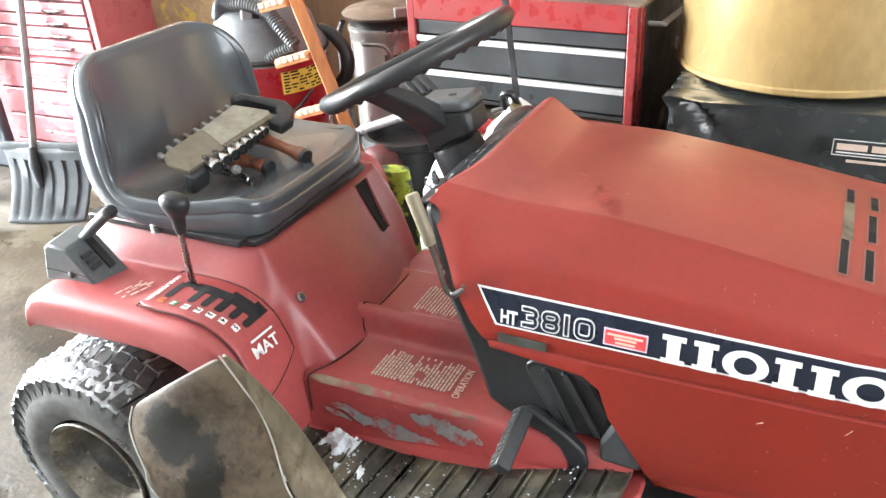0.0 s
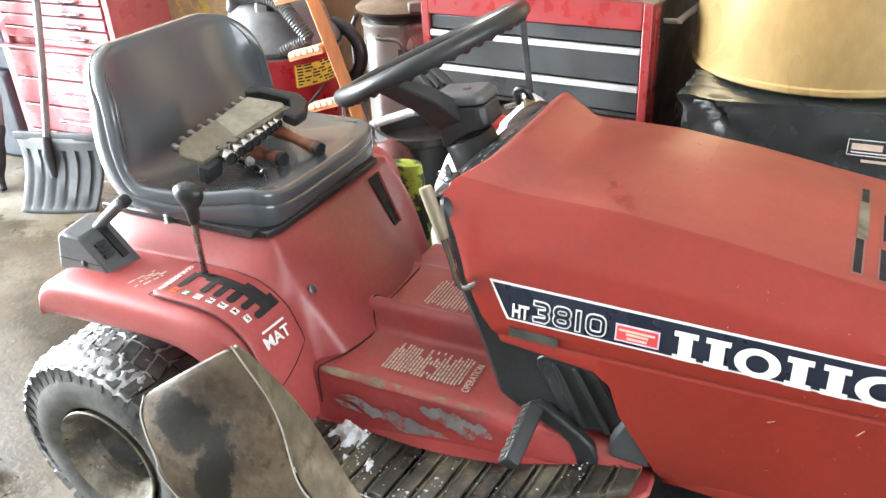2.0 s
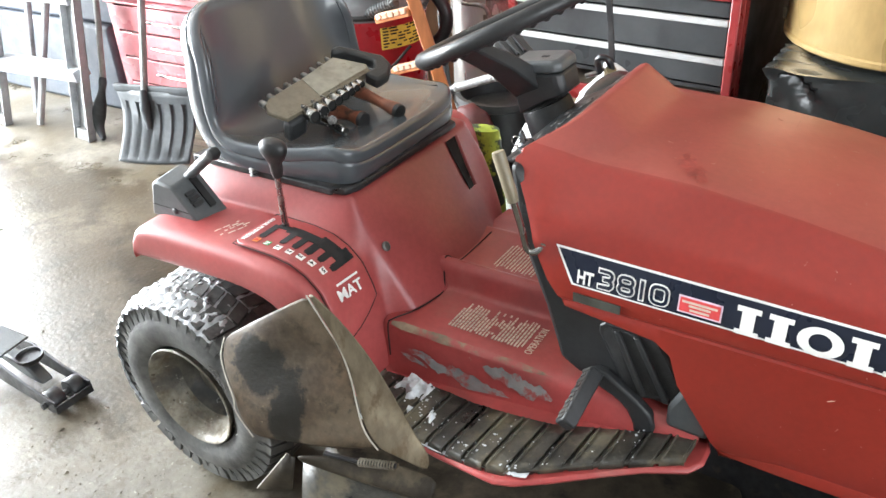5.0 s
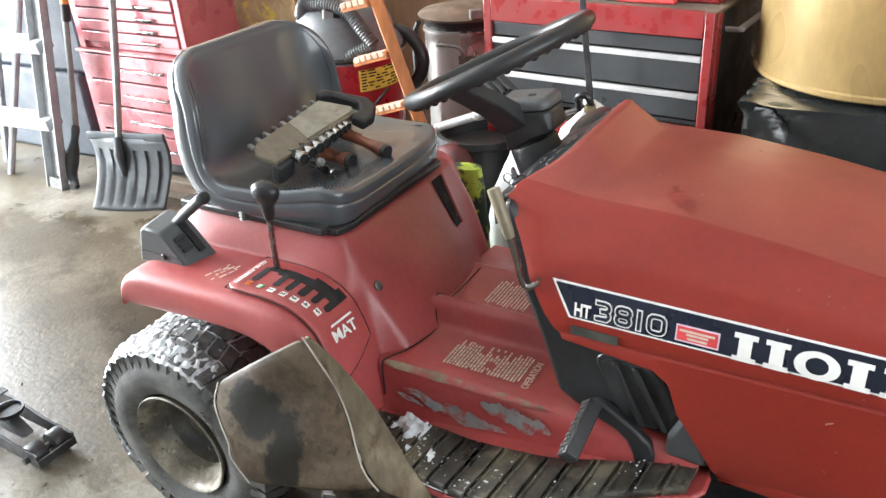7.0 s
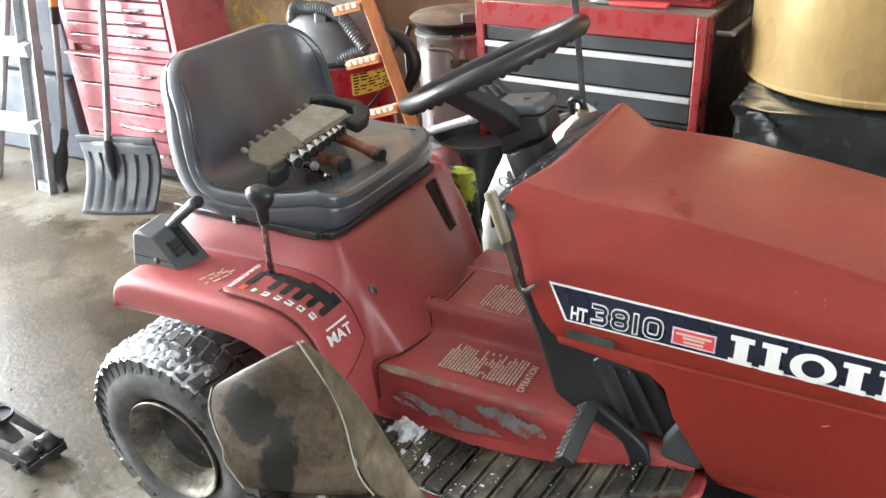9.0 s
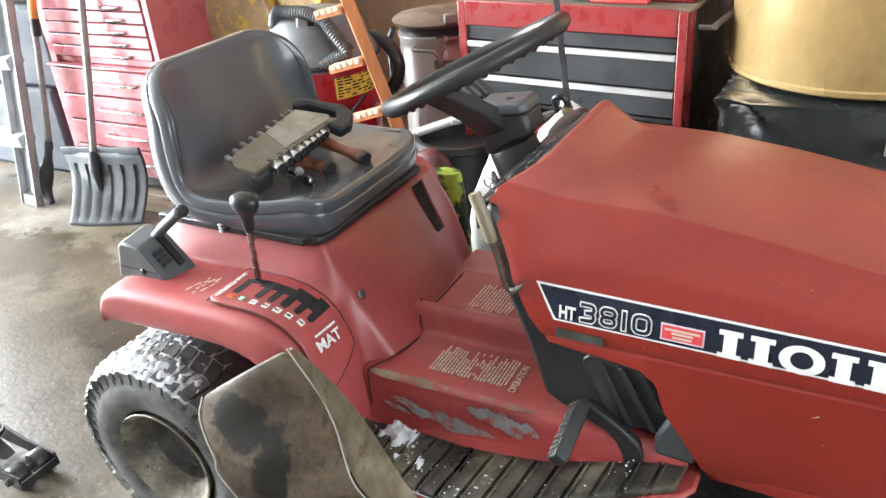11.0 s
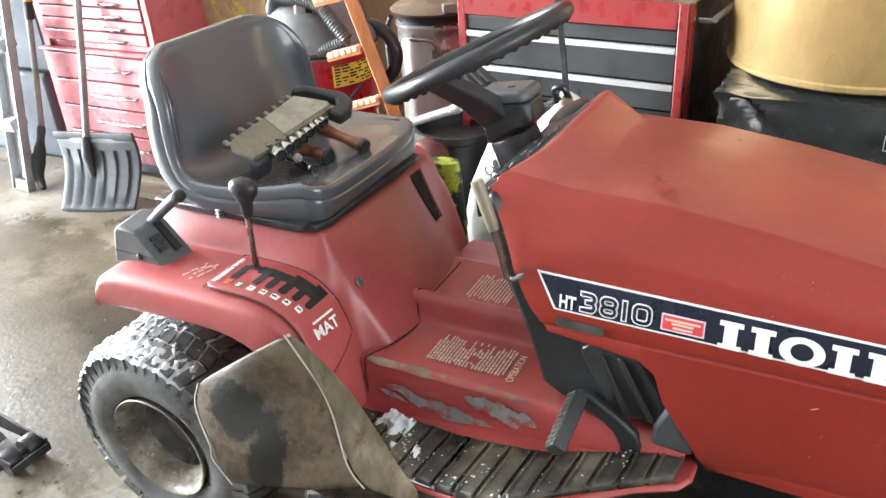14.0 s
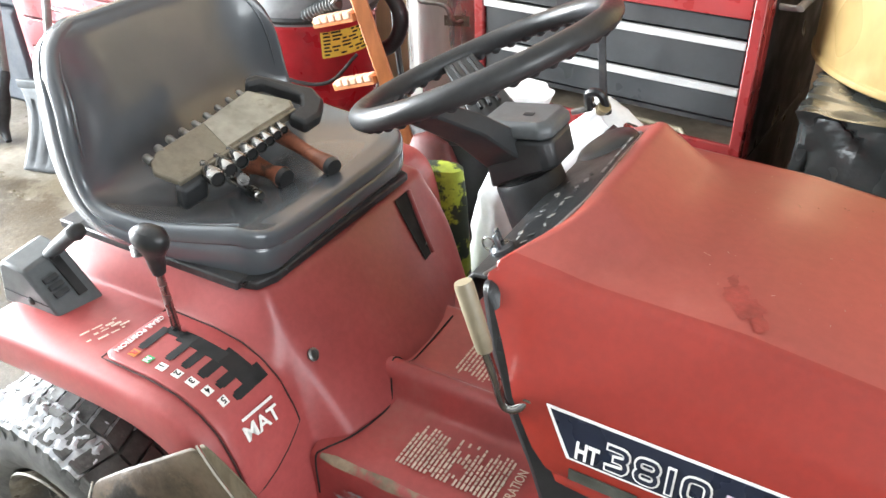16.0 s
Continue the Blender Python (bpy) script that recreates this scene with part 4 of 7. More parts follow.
tag = part("emblem_plate", hood_quad(0.830, 0.906, 0.667, 0.682, 0.665, 0.680, 0.002), surface("dull_tag", (0.075, 0.078, 0.066), 0.45, 0.3, 0.3, 60, 12, 0.1, 200, [((0.16, 0.15, 0.11), 40, 0.6, 0.72, 0.7)]), hood, "dull metal tag with worn lettering", solid=0.002, smooth=False)

# ---- cowl, vent and dash ----
COWL = [(0.693, 0.850), (0.712, 0.846), (0.738, 0.80), (0.765, 0.73), (0.80, 0.66), (0.87, 0.645), (0.98, 0.640), (1.0, 0.60), (1.025, 0.53), (1.03, 0.485), (0.986, 0.486), (0.90, 0.492), (0.828, 0.498), (0.793, 0.518), (0.786, 0.545), (0.764, 0.616), (0.728, 0.707), (0.707, 0.777), (0.696, 0.835)]


def lean(bm, way):
    """Leans the cowl in towards its top."""
    for v in bm.verts:
        v.co.y += way * 0.014 * min(1.0, max(0.0, (v.co.z - 0.70) / 0.15))
    return bm


cowl = part("cowl", lean(prism(COWL, 0.03, side(-0.238)), 1), plastic, tractor, "black plastic side cowl with a vent", bevel=0.011)
part("cowl", lean(prism(COWL, 0.03, side(mirror(-0.238) - 0.03)), -1), plastic, tractor, bevel=0.005)
VENT = [(0.862, 0.610), (0.872, 0.619), (0.95, 0.620), (0.963, 0.612), (1.003, 0.542), (0.995, 0.508), (0.930, 0.488), (0.912, 0.500), (0.862, 0.598)]
vent = part("vent_frame", prism(VENT, 0.006, side(-0.2425)), plastic, cowl, "raised rim of the vent", bevel=0.003)
inner = [(0.934 + (x - 0.934) * 0.88, 0.562 + (z - 0.562) * 0.88) for x, z in VENT]
part("vent_mesh", prism(inner, 0.004, side(-0.2437)), surface("dark_wire_mesh", (0.02, 0.02, 0.02), 0.6, 0.3, 0.4, 400, 12, 0.8, 700), vent, "dark mesh behind the vent bars")
for a, b in ((0.889, 0.938), (0.921, 0.977)):
    bar = prism([(a, 0.610), (a + 0.009, 0.611), (b + 0.010, 0.503), (b, 0.499)], 0.008, side(-0.249))
    part("vent_bar", bar, plastic, vent, bevel=0.002)
# inner firewall under the dash
part("firewall", prism([(0.705, 0.845), (0.735, 0.80), (0.80, 0.64), (0.84, 0.50), (0.80, 0.50), (0.775, 0.56), (0.72, 0.71), (0.69, 0.80)], 0.41, side(-0.19)), plastic, tractor, "black column shroud", bevel=0.01)
# dash plate slopes up from the driver to the hood's arched edge
def edge_x(d):
    return crest(d)[0] - 0.026


def edge_z(d):
    return crest(d)[1] - 0.013


DS = [-0.222, -0.20, -0.15, -0.10, -0.05, 0.0, 0.05, 0.10, 0.15, 0.20, 0.222]
rows = [[(0.676, YC + d, 0.795) for d in DS], [(0.672, YC + d, 0.832) for d in DS], [(0.680, YC + d, 0.842) for d in DS]]
for f in (0.35, 0.7, 1.0):
    rows.append([(0.680 + (edge_x(d) + 0.004 - 0.680) * f, YC + d, 0.842 + (edge_z(d) - 0.010 - 0.842) * f) for d in DS])
dash = part("dash", sheet(rows), plastic, tractor, "black instrument panel", solid=0.006, offset=-1, bevel=0.003)
part("dash_edge", tube([(edge_x(d) - 0.002, YC + d, edge_z(d) - 0.003) for d in DS], 0.0022, 8), steel, dash, "scratched shiny edge trim")


def on_dash(d, f):
    return Vector((0.680 + (edge_x(d) - 0.680) * f, YC + d, 0.842 + (edge_z(d) - 0.010 - 0.842) * f))


rng = random.Random(9)
for k in range(22):
    d = -0.165 + (k % 11) * 0.017 + rng.uniform(-.005, .005)
    p = on_dash(d, 0.22 + 0.34 * (k // 11) + rng.uniform(-.06, .06)) + Vector((0, 0, 0.0062))
    w, h = rng.uniform(0.0012, 0.0036), rng.uniform(0.002, 0.0055)
    part("dash_mark", turned(box(-w, w, -h, h, 0.0, 0.0010), Matrix.Translation(p) @ pose(0, 0, 0, 0, -28, rng.uniform(-30, 30))), grey_plastic if k % 3 else plastic_grey, dash, smooth=False)
for k in range(7):
    d = 0.0 + k * 0.024
    part("dash_mark", turned(box(-0.002, 0.002, -0.008, 0.008, 0.0, 0.0016), Matrix.Translation(on_dash(d, 0.80) + Vector((0, 0, 0.0062))) @ pose(0, 0, 0, 0, -28, 0)), grey_plastic, dash, smooth=False)
sm = Matrix.Translation(on_dash(-0.172, 0.25)) @ pose(0, 0, 0, 0, -25, 0)
key = part("ignition_switch", lathe([(0.015, 0), (0.015, 0.010), (0.011, 0.014), (0.0001, 0.014)], sm, 20), vinyl, dash, "black ignition switch with its key")
part("key", turned(box(-0.003, 0.003, -0.013, 0.013, 0.010, 0.030), sm @ pose(0, 0, 0, 0, 0, 25)), vinyl, key, bevel=0.002)
part("key_ring", tube([sm @ Vector((-0.012 + 0.008 * math.cos(t), -0.004, 0.018 + 0.008 * math.sin(t))) for t in np.linspace(0, 2 * math.pi, 17)[:-1]], 0.0012, 6, closed=True), chrome, key)
gauge_m = Matrix.Translation((0.712, 0.128, 0.852)) @ pose(0, 0, 0, 0, -34, 12)
gauge = part("gauge_pod", lathe([(0.048, -0.03), (0.049, 0.004), (0.047, 0.012), (0.038, 0.020), (0.020, 0.025), (0.0001, 0.026)], gauge_m, 28), plastic, dash, "round black gauge pod")
part("gauge_strip", tube([gauge_m @ Vector((0.0465 * math.cos(t), 0.0465 * math.sin(t), 0.006)) for t in np.linspace(radians(150), radians(205), 10)], 0.005, 8, flat=0.5), surface("amber_strip", (0.42, 0.17, 0.03), 0.4), gauge, "amber edge strip")

# lift lever with a cream grip, beside the cowl
lv = part("side_lever", tube(smooth_path([(0.774, -0.258, 0.742), (0.760, -0.266, 0.730), (0.748, -0.270, 0.736), (0.745, -0.283, 0.780), (0.738, -0.297, 0.836)], 5), 0.0055, 12), chrome, tractor, "chrome side lever with a cream grip")
part("lever_grip", tube([(0.7395, -0.2968, 0.828), (0.737, -0.297, 0.838), (0.715, -0.294, 0.898), (0.7135, -0.2938, 0.902)], [0.0085, 0.0095, 0.0102, 0.0092], 16), cream_grip, lv, "cream plastic grip")
part("lever_nut", lathe([(0.011, 0), (0.011, 0.014), (0.0065, 0.018), (0.0065, 0.026), (0.0001, 0.026)], Matrix.Translation((0.773, -0.238, 0.742)) @ pose(0, 0, 0, 90), 6), chrome, lv)
part("cable_slot", box(0.722, 0.736, -0.2345, -0.2235, 0.775, 0.79), black_hole, cowl, smooth=False)

# ---- steering ----
WC, WN = Vector((0.566, 0.028, 0.995)), Vector((-0.43, 0.0, 0.903)).normalized()
WM = frame_of(WC, (0, 1, 0), WN.cross(Vector((0, 1, 0))))
wheel_ob = part("steering_wheel", tube([WM @ Vector((0.172 * math.cos(t), 0.172 * math.sin(t), 0)) for t in np.linspace(0, 2 * math.pi, 73)[:-1]], 0.0145, 16, closed=True), plastic, tractor, "worn black steering wheel")
bumps = bmesh.new()
for k in range(44):
    t = 2 * math.pi * k / 44
    c = WM @ Vector((0.170 * math.cos(t), 0.170 * math.sin(t), -0.0085))
    lathe([(0.0001, -0.0105), (0.005, -0.0085), (0.0085, -0.004), (0.0092, 0.0), (0.0085, 0.004), (0.005, 0.0085), (0.0001, 0.0105)], Matrix.Translation(c), 10, bumps)
tagged(part("finger_grip", bumps, plastic, wheel_ob), kind="stuff")


def block(rings, m=WM):
    """A closed solid through rings of corners, given in the wheel's own frame."""
    bm = bmesh.new()
    loops = [[bm.verts.new(m @ Vector(p)) for p in ring] for ring in rings]
    for r0, r1 in zip(loops, loops[1:]):
        for i in range(len(r0)):
            bm.faces.new((r0[i], r0[(i + 1) % len(r0)], r1[(i + 1) % len(r0)], r1[i]))
    bm.faces.new(loops[0][::-1])
    bm.faces.new(loops[-1])
    bmesh.ops.recalc_face_normals(bm, faces=bm.faces)
    return bm


# two deep, ribbed spokes run down to the hub
for t in (radians(180), radians(45)):
    d = Vector((math.cos(t), math.sin(t), 0))
    n = Vector((-d.y, d.x, 0))
    rings = []
    for r, top, low, w in ((0.170, 0.002, -0.012, 0.024), (0.150, -0.004, -0.026, 0.025), (0.09, -0.042, -0.072, 0.029), (0.04, -0.086, -0.130, 0.034), (0.0, -0.098, -0.145, 0.034)):
        rings.append([d * r + n * w + Vector((0, 0, top)), d * r - n * w + Vector((0, 0, top)), d * r - n * w * 0.8 + Vector((0, 0, low)), d * r + n * w * 0.8 + Vector((0, 0, low))])
    sp = part("spoke", block(rings), plastic, wheel_ob, "deep ribbed black spoke", bevel=0.003)
    for f in (-0.5, 0.0, 0.5):
        part("spoke_rib", tube([WM @ (d * r + n * 0.027 * f + Vector((0, 0, z))) for r, z in ((0.145, -0.005), (0.09, -0.040), (0.055, -0.063))], 0.003, 6), plastic, sp)


HM = frame_of((0.628, 0.020, 0.941), (1, 0, 0.14), (0, 1, 0))
COVER = ((-0.050, -0.040), (0.040, -0.040), (0.052, -0.028), (0.052, 0.030), (0.040, 0.042), (-0.050, 0.042))


def cover_ring(z, k, dx=0.0):
    return [HM @ Vector((x * k + dx, y * k, z)) for x, y in COVER]


hub = part("column_cover", block([cover_ring(-0.021, 1.0), cover_ring(-0.008, 1.0), cover_ring(0.0, 0.86)], Matrix.Identity(4)), plastic_grey, tractor, "grey-black steering wheel cover", bevel=0.004)
part("cover_slot", turned(box(0.005, 0.018, -0.010, -0.002, 0.0, 0.0012), HM), black_hole, hub, smooth=False)
col = part("steering_column", block([[WM @ Vector(p) for p in ((-0.034, 0.040, -0.158), (-0.042, -0.026, -0.150), (-0.030, -0.042, -0.150), (0.030, -0.042, -0.150), (0.042, -0.026, -0.150), (0.034, 0.040, -0.158))], cover_ring(-0.060, 0.96, 0.006), cover_ring(-0.023, 0.98)], Matrix.Identity(4)), plastic, tractor, "black steering column shroud", bevel=0.005)
part("column_collar", lathe([(0.047, -0.30), (0.048, -0.215), (0.046, -0.162), (0.044, -0.158), (0.0001, -0.158)], WM, 32), plastic, col, "round black collar")
part("column_neck", lathe([(0.036, -0.165), (0.037, -0.145)], WM, 28), black_hole, col)

# ---- brake pedal ----
pedal = part("pedal_arm", prism([(0.852, 0.523), (0.866, 0.531), (0.883, 0.530), (0.908, 0.514), (0.937, 0.495), (0.960, 0.475), (0.970, 0.452), (0.970, 0.425), (0.935, 0.425), (0.934, 0.445), (0.922, 0.470), (0.905, 0.485), (0.878, 0.497), (0.858, 0.508)], 0.020, side(-0.258)), plastic, tractor, "black brake pedal with a checkered pad", bevel=0.005)
pm = frame_of((0.852, -0.272, 0.526), (-0.004, -0.09, -0.031), (0.019, 0.005, 0.025))
pad = part("pedal_pad", turned(box(-0.012, 0.096, -0.004, 0.025, -0.022, 0.004), pm), plastic, pedal, "worn checkered rubber pad", bevel=0.004)
studs = bmesh.new()
for i in range(3):
    for j in range(10):
        a, b = 0.000 + i * 0.0082 + (0.004 if j % 2 else 0), -0.008 + j * 0.0104
        if a < 0.019:
            box(b, b + 0.0064, a, a + 0.0056, 0.003, 0.0054, studs)
turned(studs, pm)
tagged(part("pad_studs", studs, surface("worn_pad", (0.085, 0.083, 0.075), 0.55, 0, 0.4, 90, 20), pad, smooth=False), kind="stuff")
part("pedal_slot", sheet([[(x, y + (x - 0.925) * 0.3, foot_z(x) - 0.0025) for x in (0.922, 0.95, 0.978)] for y in (-0.252, -0.236)]), black_hole, footboard, smooth=False, solid=0.001)
part("cowl_foot", prism([(0.985, 0.462), (1.052, 0.458), (1.06, 0.49), (1.028, 0.560), (1.012, 0.555), (0.985, 0.50)], 0.05, side(-0.2545)), plastic_grey, tractor, "grey moulded foot of the cowl", bevel=0.008)

# ---- seat ----
SEAT = [(0.297, 0.771, 0.190), (0.23, 0.756, 0.208), (0.15, 0.745, 0.226), (0.07, 0.745, 0.234), (0.022, 0.760, 0.234), (-0.004, 0.80, 0.232), (-0.019, 0.86, 0.228), (-0.031, 0.915, 0.219), (-0.038, 0.950, 0.209), (-0.043, 0.973, 0.192), (-0.048, 0.987, 0.166), (-0.054, 0.994, 0.128)]
SY = 0.026
CORNER = 0.036
SEAT = [(0.297 + CORNER * math.sin(radians(a)), 0.771 + 0.002 * math.sin(radians(a)), 0.190 - CORNER * (1 - math.cos(radians(a)))) for a in (90, 72, 54, 36, 18)] + SEAT


def seat_point(i, v):
    """A point of the bucket: row i of the profile from the front edge to the top of the back, v from -1 to 1 across."""
    x, z, w = SEAT[i]
    back = min(1.0, max(0.0, (i - 8) / 3.5))
    top = max(0.0, (i - 12) / 3)
    rise = abs(v) ** 5
    front = max(0.0, 1 - i / 7)
    mid = SY - 0.026 * max(0.0, x) / 0.33
    return Vector((x + 0.050 * rise * back * max(0.0, 1 - top * 0.8), mid + v * w, z + 0.026 * rise * (1 - back) * (1 - 0.75 * front)))


VS = [-1, -0.965, -0.91, -0.83, -0.70, -0.5, -0.25, 0, 0.25, 0.5, 0.70, 0.83, 0.91, 0.965, 1]
LAST = len(SEAT) - 1
shell = sheet([[seat_point(i, v) for v in VS] for i in range(len(SEAT))])
# the edge of the bucket, once round: up the far side, over the top, down the near side and across the front
edge_at = [(i, 1) for i in range(len(SEAT))] + [(LAST, v) for v in reversed(VS[1:-1])] + [(i, -1) for i in range(LAST, -1, -1)] + [(0, v) for v in VS[1:-1]]
edge = [seat_point(i, v) for i, v in edge_at]
rings = []
for k, (i, v) in enumerate(edge_at):
    along = (edge[(k + 1) % len(edge)] - edge[k - 1]).normalized()
    back = min(1.0, max(0.0, (i - 8) / 3.5))
    down = Vector((-back, 0, -(1 - back) - 0.12 * back)).normalized()
    out = along.cross(down).normalized()
    if out.dot(edge[k] - Vector((0.05 + 0.0 * back, SY, 0.80))) < 0:
        out = -out
    deep = (edge[k].z - 0.716) * (1 - back) + (0.060 - 0.028 * max(0.0, (i - 12) / 4)) * back
    rings.append([edge[k] + out * o + down * (d if d < 0.03 else deep * (d / 0.06)) for o, d in ((0.0050, 0.0006), (0.0088, 0.0036), (0.0108, 0.0100), (0.0112, 0.0200), (0.0104, 0.0250), (0.0070, 0.0270), (0.0100, 0.0292), (0.0112, 0.036), (0.0095, 0.050), (0.0060, 0.060))])
wall = sheet([rings[k] for k in range(len(rings))] + [rings[0]])
for r0, p0, k in zip(rings, edge, range(len(edge))):
    r1, p1 = rings[(k + 1) % len(rings)], edge[(k + 1) % len(edge)]
    wall.faces.new([wall.verts.new(p) for p in (p0, p1, r1[0], r0[0])])
join(shell, wall)
bmesh.ops.remove_doubles(shell, verts=shell.verts, dist=0.0002)
bmesh.ops.recalc_face_normals(shell, faces=shell.faces)
seat = part("seat", shell, vinyl, tractor, "worn black vinyl bucket seat", sub=2)
for v in (-0.945, 0.945):
    part("piping", tube(smooth_path([seat_point(i, v) for i in range(5, 15)], 3), 0.0018, 8), vinyl, seat, "raised seam inside the rim")
part("piping", tube([r[5] for r in rings], 0.0016, 8, closed=True), vinyl, seat, "seam piping round the side of the seat")
SB = [(-0.06, -0.200), (0.30, -0.208), (0.332, -0.200), (0.344, -0.17), (0.345, 0.175), (0.29, 0.20), (-0.06, 0.20)]
plate = part("seat_plate", prism(SB, 0.014, Matrix.Translation((0, 0.0, 0.700))), dark_metal, tractor, "greasy black seat plate", bevel=0.003)
part("seat_rail", box(-0.06, 0.31, -0.216, -0.182, 0.702, 0.717), dark_metal, plate, "dark metal seat rail", bevel=0.003)
part("rail_slot", box(-0.02, 0.10, -0.210, -0.192, 0.7105, 0.7180), black_hole, plate, smooth=False)
rng = random.Random(21)
for x, y in ((0.315, -0.15), (0.322, -0.05), (0.325, 0.08), (0.32, 0.16), (0.30, -0.185), (0.10, -0.19)):
    part("bolt", lathe([(0.010, 0), (0.010, 0.006), (0.006, 0.008), (0.006, 0.014), (0.0001, 0.015)], Matrix.Translation((x, y, 0.712)), 6), dark_metal, plate)
grease = bmesh.new()
for k in range(26):
    x = 0.285 + rng.uniform(0, 0.05)
    y = rng.uniform(-0.20, 0.18) if k > 12 else rng.uniform(-0.205, -0.13)
    lathe([(0.0001, -0.004), (rng.uniform(0.005, 0.012), 0), (0.0001, rng.uniform(0.004, 0.010))], Matrix.Translation((x, y, 0.708)) @ pose(0, 0, 0, rng.uniform(-40, 40), rng.uniform(-40, 40), 0), 7, grease)
tagged(part("grease", grease, surface("greasy_dirt", (0.03, 0.028, 0.026), 0.35, 0, 0.5, 120, 30, 0.4, 200), plate), kind="stuff")
# long slot between the pedestal and its left flange, its shade a black sheet
tree = BVHTree.FromObject(rear_body, bpy.context.evaluated_depsgraph_get())
rows = []
for f in np.linspace(0, 1, 7):
    y0, y1, x, z = 0.128 - 0.004 * f, 0.166 - 0.013 * f, 0.352 + 0.050 * f, 0.686 - 0.104 * f
    row = []
    for g in (0, 0.33, 0.67, 1):
        p, n = tree.find_nearest(rear_body.matrix_world.inverted() @ Vector((x, y0 + (y1 - y0) * g, z)))[:2]
        row.append(rear_body.matrix_world @ p + Vector((0.0022, -0.0004, 0.001)))
    rows.append(row)
part("guard_slot", sheet(rows), black_hole, tractor, "pedestal slot drawn as a black sheet for its shade", smooth=False, solid=0.0015)
part("slot_edge", tube(smooth_path([r[-1] + Vector((0.002, 0.004, 0.001)) for r in rows], 2), 0.0042, 8), red, tractor, "rolled red edge beside the slot")

# ---- socket rack and tools lying on the seat ----
RM = frame_of((0.163, -0.156, 0.812), (0.118, 0.986, 0.118), (-0.949, 0.077, 0.306))
rack = thing("socket_rack", (0.15, -0.05, 0.77), "greasy steel socket rack with black handle on the seat", "socket rack")
part("rack_plate", prism([(0.0, -0.002), (0.243, 0.0), (0.252, 0.016), (0.217, 0.081), (0.110, 0.070), (0.018, 0.066), (0.0, 0.056), (-0.012, 0.036)], 0.010, RM @ Matrix.Translation((0, 0, -0.010))), plate_steel, rack, "greasy bare steel plate", bevel=0.0025)
part("rack_shade", prism([(0.100, 0.004), (0.240, 0.005), (0.247, 0.017), (0.214, 0.077), (0.112, 0.067)], 0.0012, RM), surface("paler_plate", (0.30, 0.285, 0.235), 0.5, 0.2, 0.2, 60, 14, 0.1, 120, [((0.14, 0.115, 0.08), 22, 0.55, 0.75, 0.6)]), rack, "paler half of the plate", smooth=False)
part("rack_strip", turned(box(0.0, 0.240, -0.0075, -0.0015, -0.014, 0.002), RM), plate_steel, rack, "bent front edge", bevel=0.0015)
part("rack_handle", prism([(0.220, 0.088), (0.232, 0.101), (0.252, 0.098), (0.298, 0.010), (0.288, -0.024), (0.257, -0.044), (0.222, -0.044), (0.218, -0.010), (0.250, -0.008), (0.268, 0.010), (0.246, 0.076), (0.232, 0.082)], 0.026, RM @ Matrix.Translation((0, 0, -0.020))), plastic, rack, "black plastic carrying handle", bevel=0.006)
part("rack_foot", turned(box(-0.004, 0.042, -0.020, 0.004, -0.050, -0.006), RM), plastic, rack, bevel=0.006)
u = 0.052
for k in range(8):
    r = 0.0135 - 0.0008 * k
    base = RM @ Vector((u, 0.002, -0.009))
    sm = Matrix.Translation(base) @ Vector((0.93, -0.34, -0.06)).to_track_quat("Z", "Y").to_matrix().to_4x4()
    n = 0.048 - 0.0022 * k
    so = part("socket", lathe([(r * 0.78, -0.004), (r * 0.80, n * 0.30), (r, n * 0.42), (r, n - 0.0015), (r * 0.94, n), (r * 0.80, n), (r * 0.74, n - 0.012), (0.0001, n - 0.012)], sm, 24), chrome, rack, "chrome socket")
    # black disc for the shade in the bore, whose chrome reflects brightly
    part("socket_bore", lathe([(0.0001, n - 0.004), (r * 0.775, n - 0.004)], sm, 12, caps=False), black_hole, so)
    u += (r + r - 0.0008) * 0.98
for k in range(9):
    r = 0.0072 - 0.0003 * k
    base = RM @ Vector((0.004 + 0.0255 * k, 0.056 + 0.010 * min(1, k / 2) + 0.010 * max(0.0, (k - 4) / 4), -0.006))
    sm = Matrix.Translation(base) @ Vector((-0.93, 0.10, 0.26)).to_track_quat("Z", "Y").to_matrix().to_4x4()
    part("socket", lathe([(r, 0.0), (r, 0.016), (r * 0.8, 0.018), (r * 0.65, 0.012), (0.0001, 0.012)], sm, 14), steel, rack, "dull steel socket")

ext = thing("extension_bar", (0.25, -0.12, 0.765), "chrome ratchet extension bar lying on the seat", "hand tool")
part("bar", tube([(0.155, -0.056, 0.770), (0.175, -0.061, 0.770), (0.178, -0.062, 0.770), (0.218, -0.072, 0.769), (0.220, -0.0725, 0.769), (0.243, -0.078, 0.768), (0.244, -0.0783, 0.768), (0.248, -0.079, 0.768)], [0.0075, 0.0075, 0.006, 0.006, 0.009, 0.009, 0.007, 0.007], 16), chrome, ext)
part("socket", lathe([(0.007, -0.010), (0.0095, -0.008), (0.0095, 0.010), (0.006, 0.010), (0.006, 0.0), (0.0001, 0.0)], Matrix.Translation((0.200, -0.062, 0.779)) @ pose(0, 0, 0, 70, 0, 40), 16), chrome, ext)
